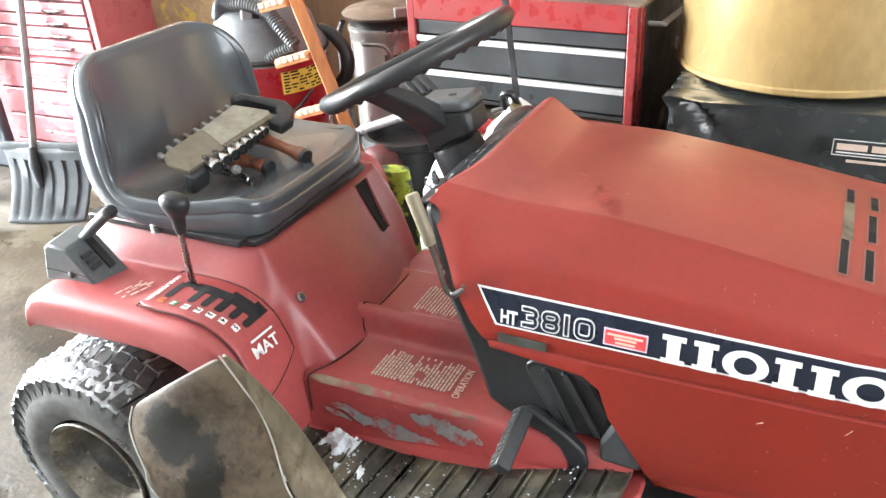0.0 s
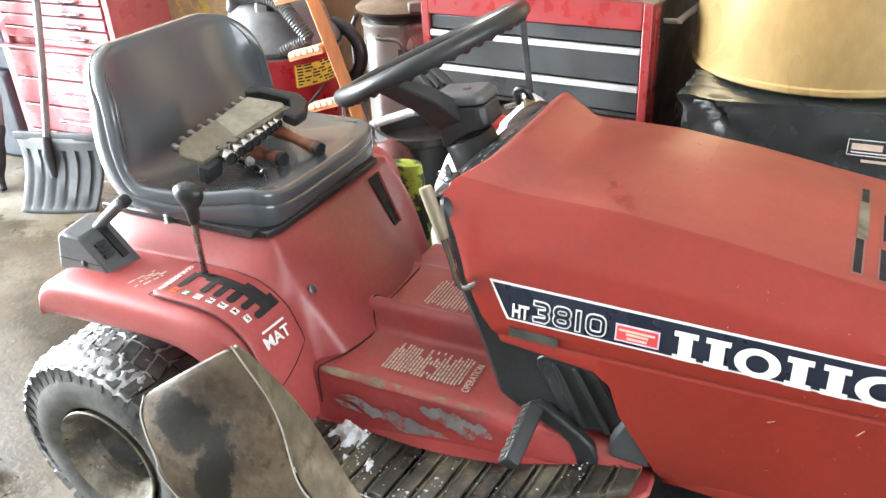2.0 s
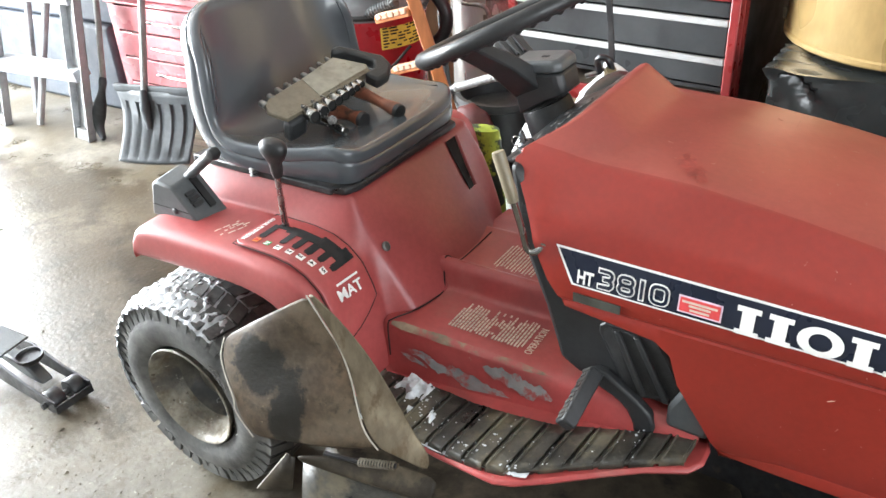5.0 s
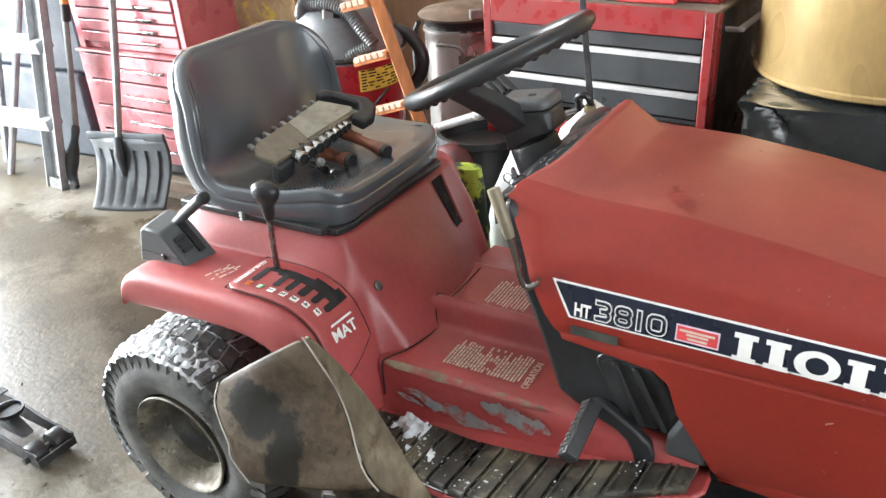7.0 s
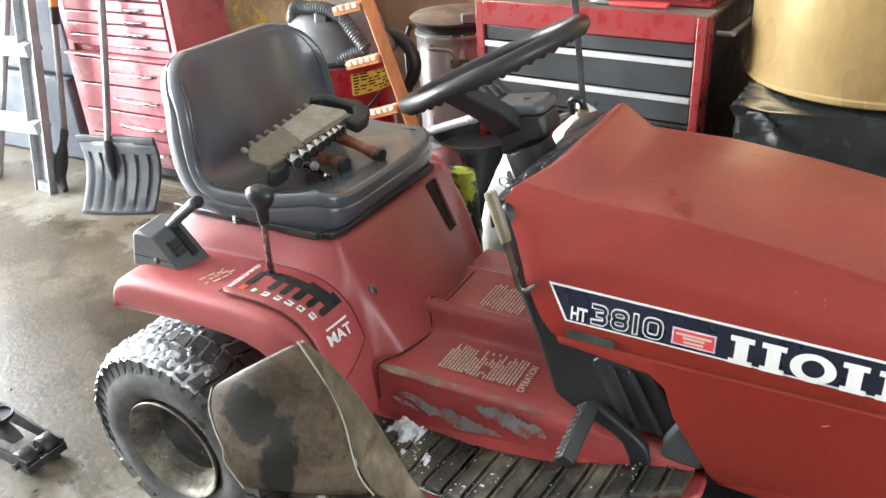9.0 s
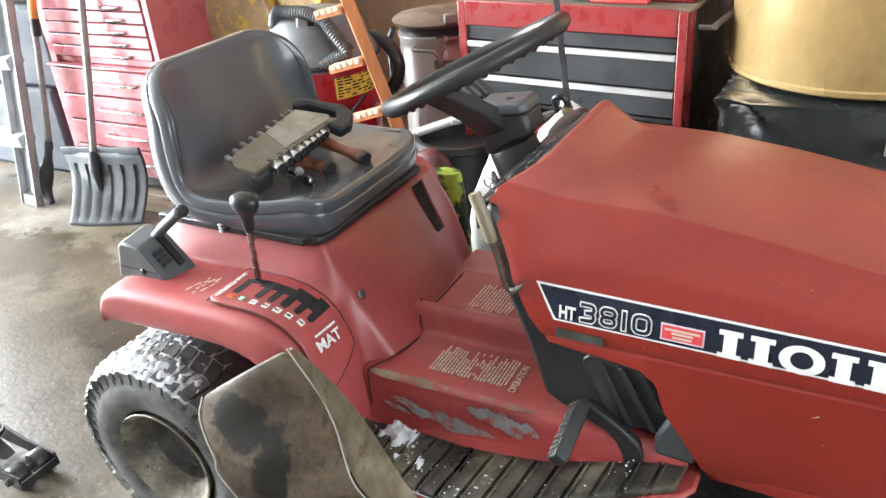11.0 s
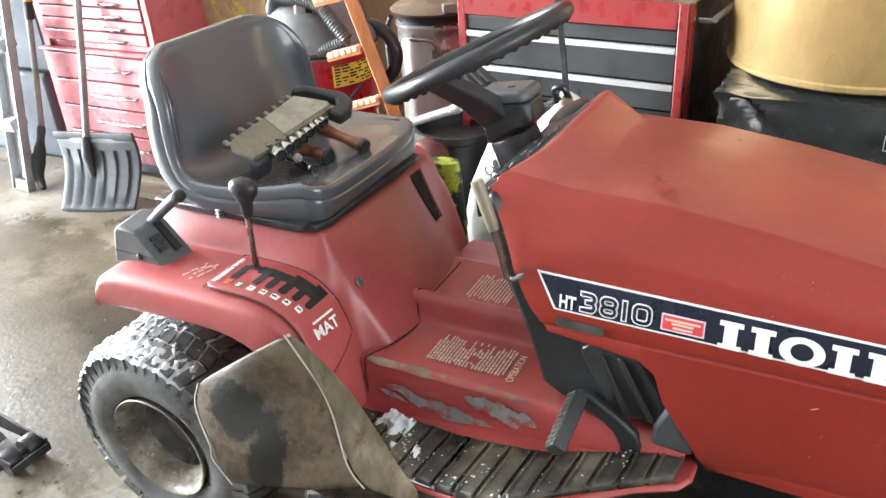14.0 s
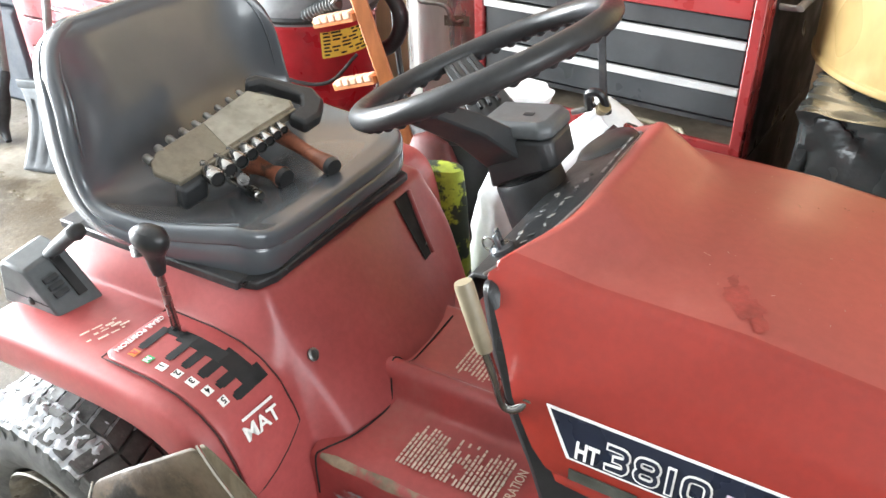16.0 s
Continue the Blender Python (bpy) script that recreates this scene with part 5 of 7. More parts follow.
for nm, pts, rr in (("hammer", [(0.155, -0.008, 0.775), (0.18, -0.012, 0.776), (0.215, -0.016, 0.774), (0.240, -0.019, 0.772)], 0.018), ("screwdriver", [(0.140, 0.075, 0.800), (0.18, 0.060, 0.796), (0.250, 0.042, 0.788), (0.297, 0.030, 0.783)], 0.0165)):
    h = thing(nm, pts[0], "red-brown wooden tool handle with a dark end on the seat", "hand tool")
    part("handle", tube(smooth_path(pts, 4), [rr * (0.82 + 0.18 * math.sin(0.6 + i * 0.55)) for i in range(13)], 16), handle_wood, h)
    e, d = Vector(pts[-1]), (Vector(pts[-1]) - Vector(pts[-2])).normalized()
    part("handle_end", tube([e - d * 0.004, e + d * 0.002, e + d * 0.010], [rr * 0.90, rr * 0.94, rr * 0.86], 16), plastic, h, "dark grimy end")
    if nm == "hammer":
        part("handle_band", tube([Vector(pts[0]) - d * 0.03, Vector(pts[0])], [0.012, 0.0165], 14), plastic, h)

# ---- wheels ----
TYRE = [(0.120, -0.012), (0.126, 0.003), (0.150, 0.014), (0.178, 0.014), (0.205, 0.004), (0.222, -0.014), (0.231, -0.04), (0.234, -0.08), (0.234, -0.13), (0.231, -0.165), (0.222, -0.19), (0.205, -0.206), (0.178, -0.214), (0.150, -0.214), (0.126, -0.205), (0.120, -0.19)]


def wheel(at, scale, turn, label, seed):
    m = Matrix.Translation(at) @ pose(0, 0, 0, 0, 0, turn) @ pose(0, 0, 0, 90) @ Matrix.Diagonal((scale, scale, scale, 1))
    rngw = random.Random(seed)
    w = part("wheel", lathe(TYRE, m, 56, closed=True), rubber, tractor, label)
    lug = bmesh.new()
    n = 46
    for k in range(n):
        t = 2 * math.pi * k / n
        for row, (h0, h1, dt, wd) in enumerate(((0.006, -0.046, 0.0, 0.80), (-0.051, -0.094, 0.55, 0.80), (-0.099, -0.142, 0.1, 0.80), (-0.148, -0.20, 0.5, 0.76))):
            a0 = t + (dt - wd / 2) * 2 * math.pi / n
            a1 = t + (dt + wd / 2) * 2 * math.pi / n
            sk = 0.35 * 2 * math.pi / n * (1 if row % 2 else -1)
            jig = rngw.uniform(-0.15, 0.15) * 2 * math.pi / n
            vs = []
            for lvl in (0, 1):
                for h, s in ((h0, 0), (h1, 1)):
                    shoulder = (h > -0.03) or (h < -0.17)
                    r = (0.204 if shoulder else 0.232) if lvl == 0 else (0.229 if shoulder else 0.2440)
                    for a in (a0, a1):
                        aa = a + sk * s + jig
                        vs.append(lug.verts.new(m @ Vector((r * math.cos(aa), r * math.sin(aa), h))))
            for f in ((0, 2, 3, 1), (4, 5, 7, 6), (0, 1, 5, 4), (2, 6, 7, 3), (0, 4, 6, 2), (1, 3, 7, 5)):
                lug.faces.new([vs[i] for i in f])
    for k in range(n):
        a0, a1 = (2 * math.pi * (k + q + rngw.uniform(-0.05, 0.05)) / n for q in (-0.30, 0.30))
        vs = [lug.verts.new(m @ Vector((r * math.cos(a), r * math.sin(a), h))) for r, lo, hi in ((0.192, 0.003, 0.0092), (0.230, -0.014, 0.0045)) for a in (a0, a1) for h in (lo, hi)]
        for f in ((0, 1, 3, 2), (4, 6, 7, 5), (0, 4, 5, 1), (2, 3, 7, 6), (1, 5, 7, 3), (0, 2, 6, 4)):
            lug.faces.new([vs[i] for i in f])
    bmesh.ops.recalc_face_normals(lug, faces=lug.faces)
    tagged(part("tread", lug, rubber, w, "chunky black tread blocks", smooth=False), kind="stuff")
    rim = part("rim", lathe([(0.110, -0.012), (0.118, 0.004), (0.123, 0.010), (0.121, 0.013), (0.115, 0.010), (0.108, -0.004), (0.105, -0.016), (0.100, -0.020), (0.096, -0.024), (0.094, -0.040), (0.089, -0.046)], m, 56, caps=False), rust_cream, w, "dirty cream steel rim")
    part("rim_disc", lathe([(0.0895, -0.046), (0.086, -0.062), (0.078, -0.078), (0.060, -0.086), (0.046, -0.078), (0.040, -0.060), (0.033, -0.056), (0.0001, -0.055)], m, 56, caps=False), rim_dark, rim, "grimy rim dish, depth shade put in its dark colour")
    part("rim_ring", lathe([(0.094, -0.036), (0.101, -0.026), (0.098, -0.020), (0.091, -0.034)], m, 56, closed=True), rust_cream, rim, "pressed ring of the rim")
    for k in range(4):
        t = radians(45 + 90 * k)
        part("wheel_bolt", lathe([(0.0085, -0.088), (0.0085, -0.074), (0.0001, -0.074)], m @ Matrix.Translation((0.062 * math.cos(t), 0.060 * math.sin(t), 0)), 6), dark_metal, rim)
    part("valve_stem", tube([m @ Vector(p) for p in ((0.096, 0.02, -0.040), (0.090, 0.02, -0.015), (0.084, 0.02, 0.003))], 0.004 * scale, 8), dark_metal, rim)
    return w


wheel((0.013, -0.416, 0.244), 1.0, 0, "snowy black tyre on a cream rim", 1)
wheel((0.013, mirror(-0.416), 0.244), 1.0, 180, "snowy black tyre on a cream rim", 2)
wheel((1.30, -0.36, 0.186), 0.76, 0, "small black front tyre on a cream rim", 3)
wheel((1.30, mirror(-0.36), 0.186), 0.76, 180, "small black front tyre on a cream rim", 4)
part("axle", tube([(0, -0.34, 0.244), (0, mirror(-0.34), 0.244)], 0.03, 12), dark_metal, tractor)
part("axle", tube([(1.30, -0.28, 0.186), (1.30, mirror(-0.28), 0.186)], 0.022, 12), dark_metal, tractor)
part("chassis", box(-0.05, 1.50, YC - 0.13, YC + 0.13, 0.20, 0.43), dark_metal, tractor, "dark chassis under the body", bevel=0.01)
deck = part("mower_deck", prism([(0.36, -0.40), (0.50, -0.47), (0.70, -0.475), (0.98, -0.40), (1.10, -0.2), (1.10, 0.25), (0.95, 0.43), (0.45, 0.43), (0.33, 0.2)], 0.15, Matrix.Translation((0, 0, 0.10))), grimy, tractor, "dirty dark mower deck", bevel=0.02)
# chute sheet below the splash guard, with its spring
LIP_TOP = [(0.407, -0.507, 0.335), (0.448, -0.486, 0.34), (0.538, -0.447, 0.34), (0.601, -0.435, 0.34), (0.664, -0.426, 0.34)]
LIP_LOW = [(0.405, -0.501, 0.318), (0.442, -0.502, 0.318), (0.525, -0.486, 0.312), (0.599, -0.471, 0.305), (0.666, -0.458, 0.3)]
chute = part("chute", sheet([LIP_TOP, [tuple(Vector(a).lerp(Vector(b), 0.5) + Vector((0, -0.004, 0.004))) for a, b in zip(LIP_TOP, LIP_LOW)], LIP_LOW]), grimy, deck, "dented muddy discharge chute", solid=0.006, sub=1)
# dark sheet hung below the lip in place of the mouth's shade
part("chute_mouth", sheet([[(x, y + 0.012, z - 0.004) for x, y, z in LIP_LOW], [(x - 0.01, y - 0.03, 0.10) for x, y, z in LIP_LOW]]), mat_black, chute, "dark sheet for the shade inside the chute mouth", solid=0.004)
part("chute_side", sheet([[(0.388, -0.512, 0.335), (0.404, -0.509, 0.33)], [(0.314, -0.534, 0.23), (0.382, -0.511, 0.24)]]), grimy, chute, "bent side plate of the chute", solid=0.005)
part("chute_edge", tube([(0.388, -0.512, 0.335), (0.314, -0.534, 0.23)], 0.0022, 6), torn_edge, chute, "bright worn edge")
spring = []
A, B = Vector((0.526, -0.475, 0.35)), Vector((0.588, -0.451, 0.35))
for k in range(110):
    f = k / 109
    t = f * 2 * math.pi * 13
    spring.append(A.lerp(B, f) + Vector((0, 0.007 * math.cos(t), 0.007 * math.sin(t))))
part("chute_spring", tube(spring, 0.0018, 6), rust_cream, deck, "rusty hinge spring")
part("hinge_rod", tube([(0.459, -0.488, 0.35), (0.526, -0.475, 0.35), (0.588, -0.451, 0.35)], 0.0045, 8), dark_metal, deck, "dark hinge rod")

# bent splash guard in front of the rear wheel
LEFT = [(0.388, -0.402, 0.615), (0.298, -0.424, 0.560), (0.205, -0.444, 0.488), (0.203, -0.460, 0.455), (0.222, -0.475, 0.425), (0.252, -0.492, 0.395), (0.258, -0.498, 0.368), (0.300, -0.505, 0.330)]
FOLD = [(0.394, -0.402, 0.617), (0.421, -0.406, 0.585), (0.452, -0.403, 0.528), (0.485, -0.420, 0.490), (0.508, -0.438, 0.448), (0.522, -0.448, 0.420), (0.540, -0.456, 0.402), (0.562, -0.460, 0.386)]
OUT = [(0.402, -0.400, 0.622), (0.457, -0.400, 0.587), (0.508, -0.400, 0.538), (0.545, -0.398, 0.480), (0.592, -0.418, 0.443), (0.630, -0.436, 0.418), (0.662, -0.446, 0.408), (0.664, -0.458, 0.378)]
left_edge = smooth_path(LEFT[2:], 7)
rows = []
for i in range(len(FOLD)):
    a, b = left_edge[round(i * (len(left_edge) - 1) / (len(FOLD) - 1))], Vector(FOLD[i])
    row = []
    for f in np.linspace(0, 1, 9):
        p = a.lerp(b, f) + Vector((0, -0.010 * math.sin(math.pi * f) * min(1, i / 2) + 0.002 * math.sin(7 * f + 1.7 * i), 0))
        p.z += 0.003 * math.sin(math.pi * f) * max(0.0, 1 - i / 2)
        row.append(p)
    rows.append(row)
guard = part("splash_guard", sheet(rows), mud_sheet, tractor, "bent muddy splash guard", solid=0.004, sub=1)
rows = []
for i in range(len(FOLD)):
    a, b = Vector(FOLD[i]), Vector(OUT[i])
    rows.append([a.lerp(b, f) for f in np.linspace(0, 1, 5)])
part("guard_return", sheet(rows), mud_light, guard, "dusty folded edge of the splash guard", solid=0.004, sub=1)
part("guard_edge", tube(smooth_path([(p[0], p[1] - 0.003, p[2]) for p in FOLD], 4), 0.0015, 6), torn_edge, guard, "pale torn edge")
part("guard_edge", tube(smooth_path([(p[0], p[1] - 0.002, p[2]) for p in LEFT[2:]], 4), 0.0014, 6), torn_edge, guard)

# snow on the mat: one heap with loose crumbs, lying between the ribs
def heap(x, y):
    h = -0.016
    for cx, cy, r, top in ((0.525, -0.288, 0.034, 0.024), (0.498, -0.282, 0.026, 0.020), (0.560, -0.294, 0.022, 0.019), (0.538, -0.318, 0.016, 0.018), (0.552, -0.352, 0.014, 0.017), (0.596, -0.350, 0.020, 0.016), (0.585, -0.315, 0.012, 0.014), (0.742, -0.372, 0.012, 0.017), (0.66, -0.335, 0.010, 0.011), (0.615, -0.375, 0.014, 0.015), (0.705, -0.408, 0.013, 0.014), (0.728, -0.405, 0.008, 0.013), (0.792, -0.414, 0.013, 0.016), (0.775, -0.404, 0.008, 0.013), (0.64, -0.39, 0.010, 0.014)):
        h += top * math.exp(-((x - cx) ** 2 + (y - cy) ** 2) / r ** 2)
    q = Vector((x, y, 0.3))
    return h - 0.004 + 0.016 * noise.noise(q * 48) + 0.009 * noise.noise(q * 120)


rows = []
for i in range(200):
    x = 0.455 + 0.37 * i / 199
    edge_y = lerp(MAT_IN, x) - 0.002
    rows.append([(x, edge_y - 0.128 * j / 69, foot_z(x) + max(0.001, 0.011 + min(0.014, heap(x, edge_y - 0.128 * j / 69)))) for j in range(70)])
tagged(part("snow", sheet(rows), snow, tractor, "small heap of snow on the mat"), kind="stuff")

# snow packed into the tyre's tread, and crumbs of dirt on the floor beside it
rng = random.Random(31)
rows = []
for i in range(230):
    t = radians(58 + 150 * i / 229)
    row = []
    for j in range(60):
        y = -0.428 + 0.205 * j / 59
        r = 0.2394 + 0.0022 * (y > -0.388) - 0.016 * max(0.0, (-0.395 - y) / 0.033) ** 1.5 - 0.012 * abs((math.degrees(t) - 122) / 76) ** 4 - 0.0035 * max(0.0, (math.degrees(t) - 140) / 40)
        q = Vector((r * math.cos(t), y, r * math.sin(t)))
        r += 0.003 * noise.noise(q * 17) + 0.009 * noise.noise(q * 75) + 0.003 * noise.noise(q * 210)
        row.append((0.013 + r * math.cos(t), y, 0.244 + r * math.sin(t)))
    rows.append(row)
tagged(part("snow", sheet(rows), snow, tractor, "snow packed in the tyre tread"), kind="stuff")


def lump(bm, c, r, flat=0.7):
    """A small uneven clod of eight faces."""
    vs = [bm.verts.new(c + Vector((p[0] * r * rng.uniform(0.6, 1.4), p[1] * r * rng.uniform(0.6, 1.4), p[2] * r * flat * rng.uniform(0.6, 1.4)))) for p in ((1, 0, 0), (0.2, 1, 0), (-1, 0.1, 0), (0, -1, 0), (0.1, 0, 1), (0, 0, -1))]
    for k in range(4):
        bm.faces.new((vs[k], vs[(k + 1) % 4], vs[4]))
        bm.faces.new((vs[(k + 1) % 4], vs[k], vs[5]))


crumbs = bmesh.new()
for k in range(60):
    x = 0.47 + 0.5 * rng.random() ** 1.6
    y = lerp(MAT_IN, x) + (lerp(MAT_OUT, x) - lerp(MAT_IN, x)) * rng.uniform(0.05, 0.95)
    lump(crumbs, Vector((x, y, foot_z(x) + 0.0125)), rng.uniform(0.0006, 0.0024), 0.4)
for cx, cy, n in ((0.742, -0.372, 9), (0.705, -0.405, 7), (0.790, -0.415, 8), (0.955, -0.272, 6), (0.60, -0.38, 12), (0.57, -0.34, 12), (0.64, -0.36, 8)):
    for k in range(n):
        x, y = rng.gauss(cx, 0.010), rng.gauss(cy, 0.010)
        lump(crumbs, Vector((x, y, foot_z(x) + 0.0115)), rng.uniform(0.0008, 0.0030), 0.35)
tagged(part("snow_crumbs", crumbs, snow, tractor, "loose crumbs of snow on the mat"), kind="stuff")
dirt = bmesh.new()
for k in range(900):
    a, d = rng.uniform(0, 6.3), abs(rng.gauss(0, 0.26))
    x, y = -0.12 + d * math.cos(a) * 1.6, -0.62 + d * math.sin(a) * 0.8
    if k > 420:
        x, y = rng.uniform(-1.9, 0.3), rng.uniform(-0.9, 0.6)
    r = rng.uniform(0.0008, 0.0034) if rng.random() < 0.96 else rng.uniform(0.004, 0.008)
    lump(dirt, Vector((x, y, r * 0.25)), r, 0.5)
dirt_ob = part("floor_dirt", dirt, surface("brown_dirt", (0.12, 0.10, 0.072), 0.8, 0, 0.5, 60, 20, 0.3, 90))
tagged(dirt_ob, "crumbs of mud and leaves on the floor", "dirt", kind="stuff")
tw = thing("twig", (-0.02, -0.58, 0), "thin dry twig lying on the floor", "twig")
part("twig", tube(smooth_path([(-0.10, -0.60, 0.004), (-0.04, -0.585, 0.006), (0.03, -0.575, 0.004), (0.07, -0.56, 0.005)], 4), 0.0022, 6), surface("dry_twig", (0.10, 0.07, 0.045), 0.8), tw)

# ---- red drawer cabinet and its top chest ----
def pull(x0, x1, y, z, parent, mat_=chrome):
    return part("drawer_pull", tube(smooth_path([(x0, y, z), (x0 + 0.01, y - 0.014, z), (x1 - 0.01, y - 0.014, z), (x1, y, z)], 3), 0.0085, 10, flat=0.75), mat_, parent, "chrome drawer pull")


CX0, CX1, CY = -1.955, -1.285, 1.0
cab = thing("drawer_cabinet", (-1.62, 1.22, 0), "red steel roller cabinet with three deep drawers", "tool cabinet")
part("cabinet_body", box(CX0, CX1, CY + 0.012, CY + 0.45, 0.10, 0.580), cab_red, cab, "glossy red cabinet body", bevel=0.006)
part("cabinet_top", box(CX0 - 0.006, CX1 + 0.006, CY - 0.018, CY + 0.45, 0.580, 0.592), cab_red, cab, "red ledge", bevel=0.006)
for x0, x1 in ((CX0, CX0 + 0.045), (CX1 - 0.03, CX1)):
    part("cabinet_post", box(x0, x1, CY - 0.003, CY + 0.012, 0.10, 0.580), cab_red, cab, bevel=0.003)
zs = [0.578, 0.463, 0.348, 0.233, 0.118]
for a, b in zip(zs, zs[1:]):
    dr = part("drawer", box(CX0 + 0.05, CX1 - 0.035, CY - 0.010, CY + 0.30, b + 0.004, a - 0.004), cab_red, cab, "red drawer front", bevel=0.003)
    part("drawer_gap", box(CX0 + 0.05, CX1 - 0.035, CY + 0.006, CY + 0.0115, b - 0.004, b + 0.004), black_hole, dr, smooth=False)
    pull(-1.685, -1.45, CY - 0.010, (a + b) / 2 - 0.001, dr)
part("cabinet_plinth", box(CX0 + 0.02, CX1 - 0.02, CY + 0.02, CY + 0.43, 0.06, 0.10), dark_metal, cab)
for x in (CX0 + 0.06, CX1 - 0.06):
    for y in (CY + 0.06, CY + 0.38):
        part("caster", lathe([(0.0001, -0.012), (0.028, -0.012), (0.030, 0.0), (0.028, 0.012), (0.0001, 0.012)], Matrix.Translation((x, y, 0.030)) @ pose(0, 0, 0, 0, 90, 0), 18), rubber, cab)
plank = thing("timber_board", (-1.4, 0.93, 0), "weathered timber boards lying by the cabinet", "board")
for k in range(2):
    part("board", box(-1.62, -1.10, 0.90 + 0.05 * k, 0.945 + 0.05 * k, 0.0, 0.038 + 0.018 * k), surface("weathered_timber_%d" % k, (0.33, 0.27, 0.20), 0.7, 0, 0.3, 60, 9, 0.2, 120, stretch=(0.2, 1, 1)), plank, bevel=0.004)
chest_top = thing("top_chest", (-1.62, 1.2, 0.592), "red steel top chest with shallow drawers on the cabinet", "tool chest")
part("chest_body", box(CX0 + 0.01, CX1 - 0.01, CY + 0.022, CY + 0.34, 0.592, 1.06), cab_red, chest_top, "glossy red chest body", bevel=0.006)
for x0, x1 in ((CX0 + 0.01, CX0 + 0.05), (CX1 - 0.04, CX1 - 0.01)):
    part("chest_post", box(x0, x1, CY + 0.006, CY + 0.022, 0.592, 1.06), cab_red, chest_top, bevel=0.003)
z = 0.624
for k in range(7):
    h = 0.0485 if k < 5 else 0.075
    dr = part("drawer", box(CX0 + 0.055, CX1 - 0.045, CY, CY + 0.25, z + 0.003, z + h - 0.003), cab_red, chest_top, "shallow red drawer front", bevel=0.003)
    pull(-1.54, -1.44, CY, z + h * 0.3, dr)
    part("drawer_gap", box(CX0 + 0.055, CX1 - 0.045, CY + 0.016, CY + 0.0215, z - 0.003, z + 0.003), black_hole, dr, smooth=False)
    z += h

# ---- snow shovel, long tool and ladder against the cabinet ----
sv = thing("snow_shovel", (-1.6, 0.8, 0), "black ribbed plastic snow shovel leaning on the cabinet", "snow shovel")
TL_, TR_, BL_, BR_ = Vector((-1.815, 0.835, 0.262)), Vector((-1.392, 0.880, 0.285)), Vector((-1.69, 0.675, 0.006)), Vector((-1.385, 0.790, 0.006))
across = [0.0, 0.03]
for k in range(6):
    c = 0.115 + 0.154 * k
    across += [c - 0.034, c - 0.026, c + 0.026, c + 0.034]
across += [0.97, 1.0]
rows = []
for i, g in enumerate((0.0, 0.10, 0.20, 0.24, 0.4, 0.6, 0.8, 0.92, 0.96, 1.0)):
    row = []
    for j, f in enumerate(across):
        p = TL_.lerp(TR_, f).lerp(BL_.lerp(BR_, f), g)
        groove = 0.010 if 1 < j < len(across) - 2 and (j - 2) % 4 in (1, 2) and 2 < i < 8 else 0.0
        row.append(p + Vector((0.1, 0.9, 0.3)) * (0.040 * math.sin(math.pi * g) - 0.012 + groove + 0.012 * (2 * f - 1) ** 2))
    rows.append(row)
blade = part("blade", sheet(rows), shovel_black, sv, "scuffed black ribbed blade", solid=0.006)
part("blade_edge", sheet([[TL_.lerp(TR_, f) + Vector((0, -0.004, dz)) for f in np.linspace(0, 1, 12)] for dz in (-0.012, 0.022)]), shovel_black, sv, solid=0.014, bevel=0.004)
part("socket", tube([(-1.600, 0.80, 0.12), (-1.620, 0.815, 0.20), (-1.635, 0.840, 0.275)], [0.012, 0.022, 0.018], 14), shovel_black, blade)
part("pole", tube([(-1.632, 0.838, 0.25), (-1.612, 0.90, 0.55), (-1.59, 0.965, 0.90), (-1.575, 1.0, 1.10)], 0.0145, 14), shovel_pole, sv, "grey tube handle")
tl = thing("garden_edger", (-1.93, 0.9, 0), "long-handled tool with dented grey blade by the ladder", "garden tool")
part("pole", tube([(-1.96, 0.88, 0.24), (-1.90, 0.90, 0.55), (-1.83, 0.93, 0.95)], 0.013, 12), shovel_pole, tl, "pale handle")
part("collar", tube([(-1.853, 0.92, 0.80), (-1.838, 0.925, 0.88)], 0.018, 12), orange, tl, "orange collar")
part("collar", tube([(-1.864, 0.915, 0.73), (-1.853, 0.92, 0.80)], 0.019, 12), plastic, tl, "black collar")
part("blade", tube(smooth_path([(-1.955, 0.885, 0.28), (-1.955, 0.86, 0.22), (-1.985, 0.84, 0.13), (-1.99, 0.82, 0.06), (-1.95, 0.80, 0.012)], 4), [0.012, 0.02, 0.022, 0.020, 0.018, 0.022, 0.030, 0.034, 0.036, 0.036, 0.034, 0.030, 0.028, 0.024, 0.022, 0.018, 0.014], 12, flat=0.85), shovel_black, tl)
ld = thing("step_ladder", (-2.2, 0.85, 0), "aluminium step ladder standing by the wall", "ladder")
for (x0, y0), (x1, y1) in (((-2.05, 0.79), (-1.98, 0.93)), ((-2.62, 0.74), (-2.52, 0.89))):
    rail = frame_of((x0, y0, 0), (x1 - x0, y1 - y0, 1.0), (0, 1, 0))
    L = 1.75
    part("rail", turned(join(join(box(0, L, -0.004, 0.004, -0.050, 0.050), box(0, L, -0.036, 0.004, -0.050, -0.044)), box(0, L, -0.036, 0.004, 0.044, 0.050)), rail), alu, ld, "channel-section aluminium rail", bevel=0.0015)
    part("foot", turned(box(-0.0, 0.05, -0.03, 0.008, -0.040, 0.040), rail), rubber, ld, "black rubber foot")
for z in (0.30, 0.63, 0.95, 1.28):
    a, b = Vector((-2.04 + 0.07 * z, 0.79 + 0.14 * z, z)), Vector((-2.60 + 0.1 * z, 0.74 + 0.15 * z, z))
    rm = frame_of(a, b - a, (0.1, 1, 0.2))
    part("step", turned(box(0, (b - a).length, -0.045, 0.04, -0.026, 0.026), rm), alu, ld, "flat aluminium step", bevel=0.003)
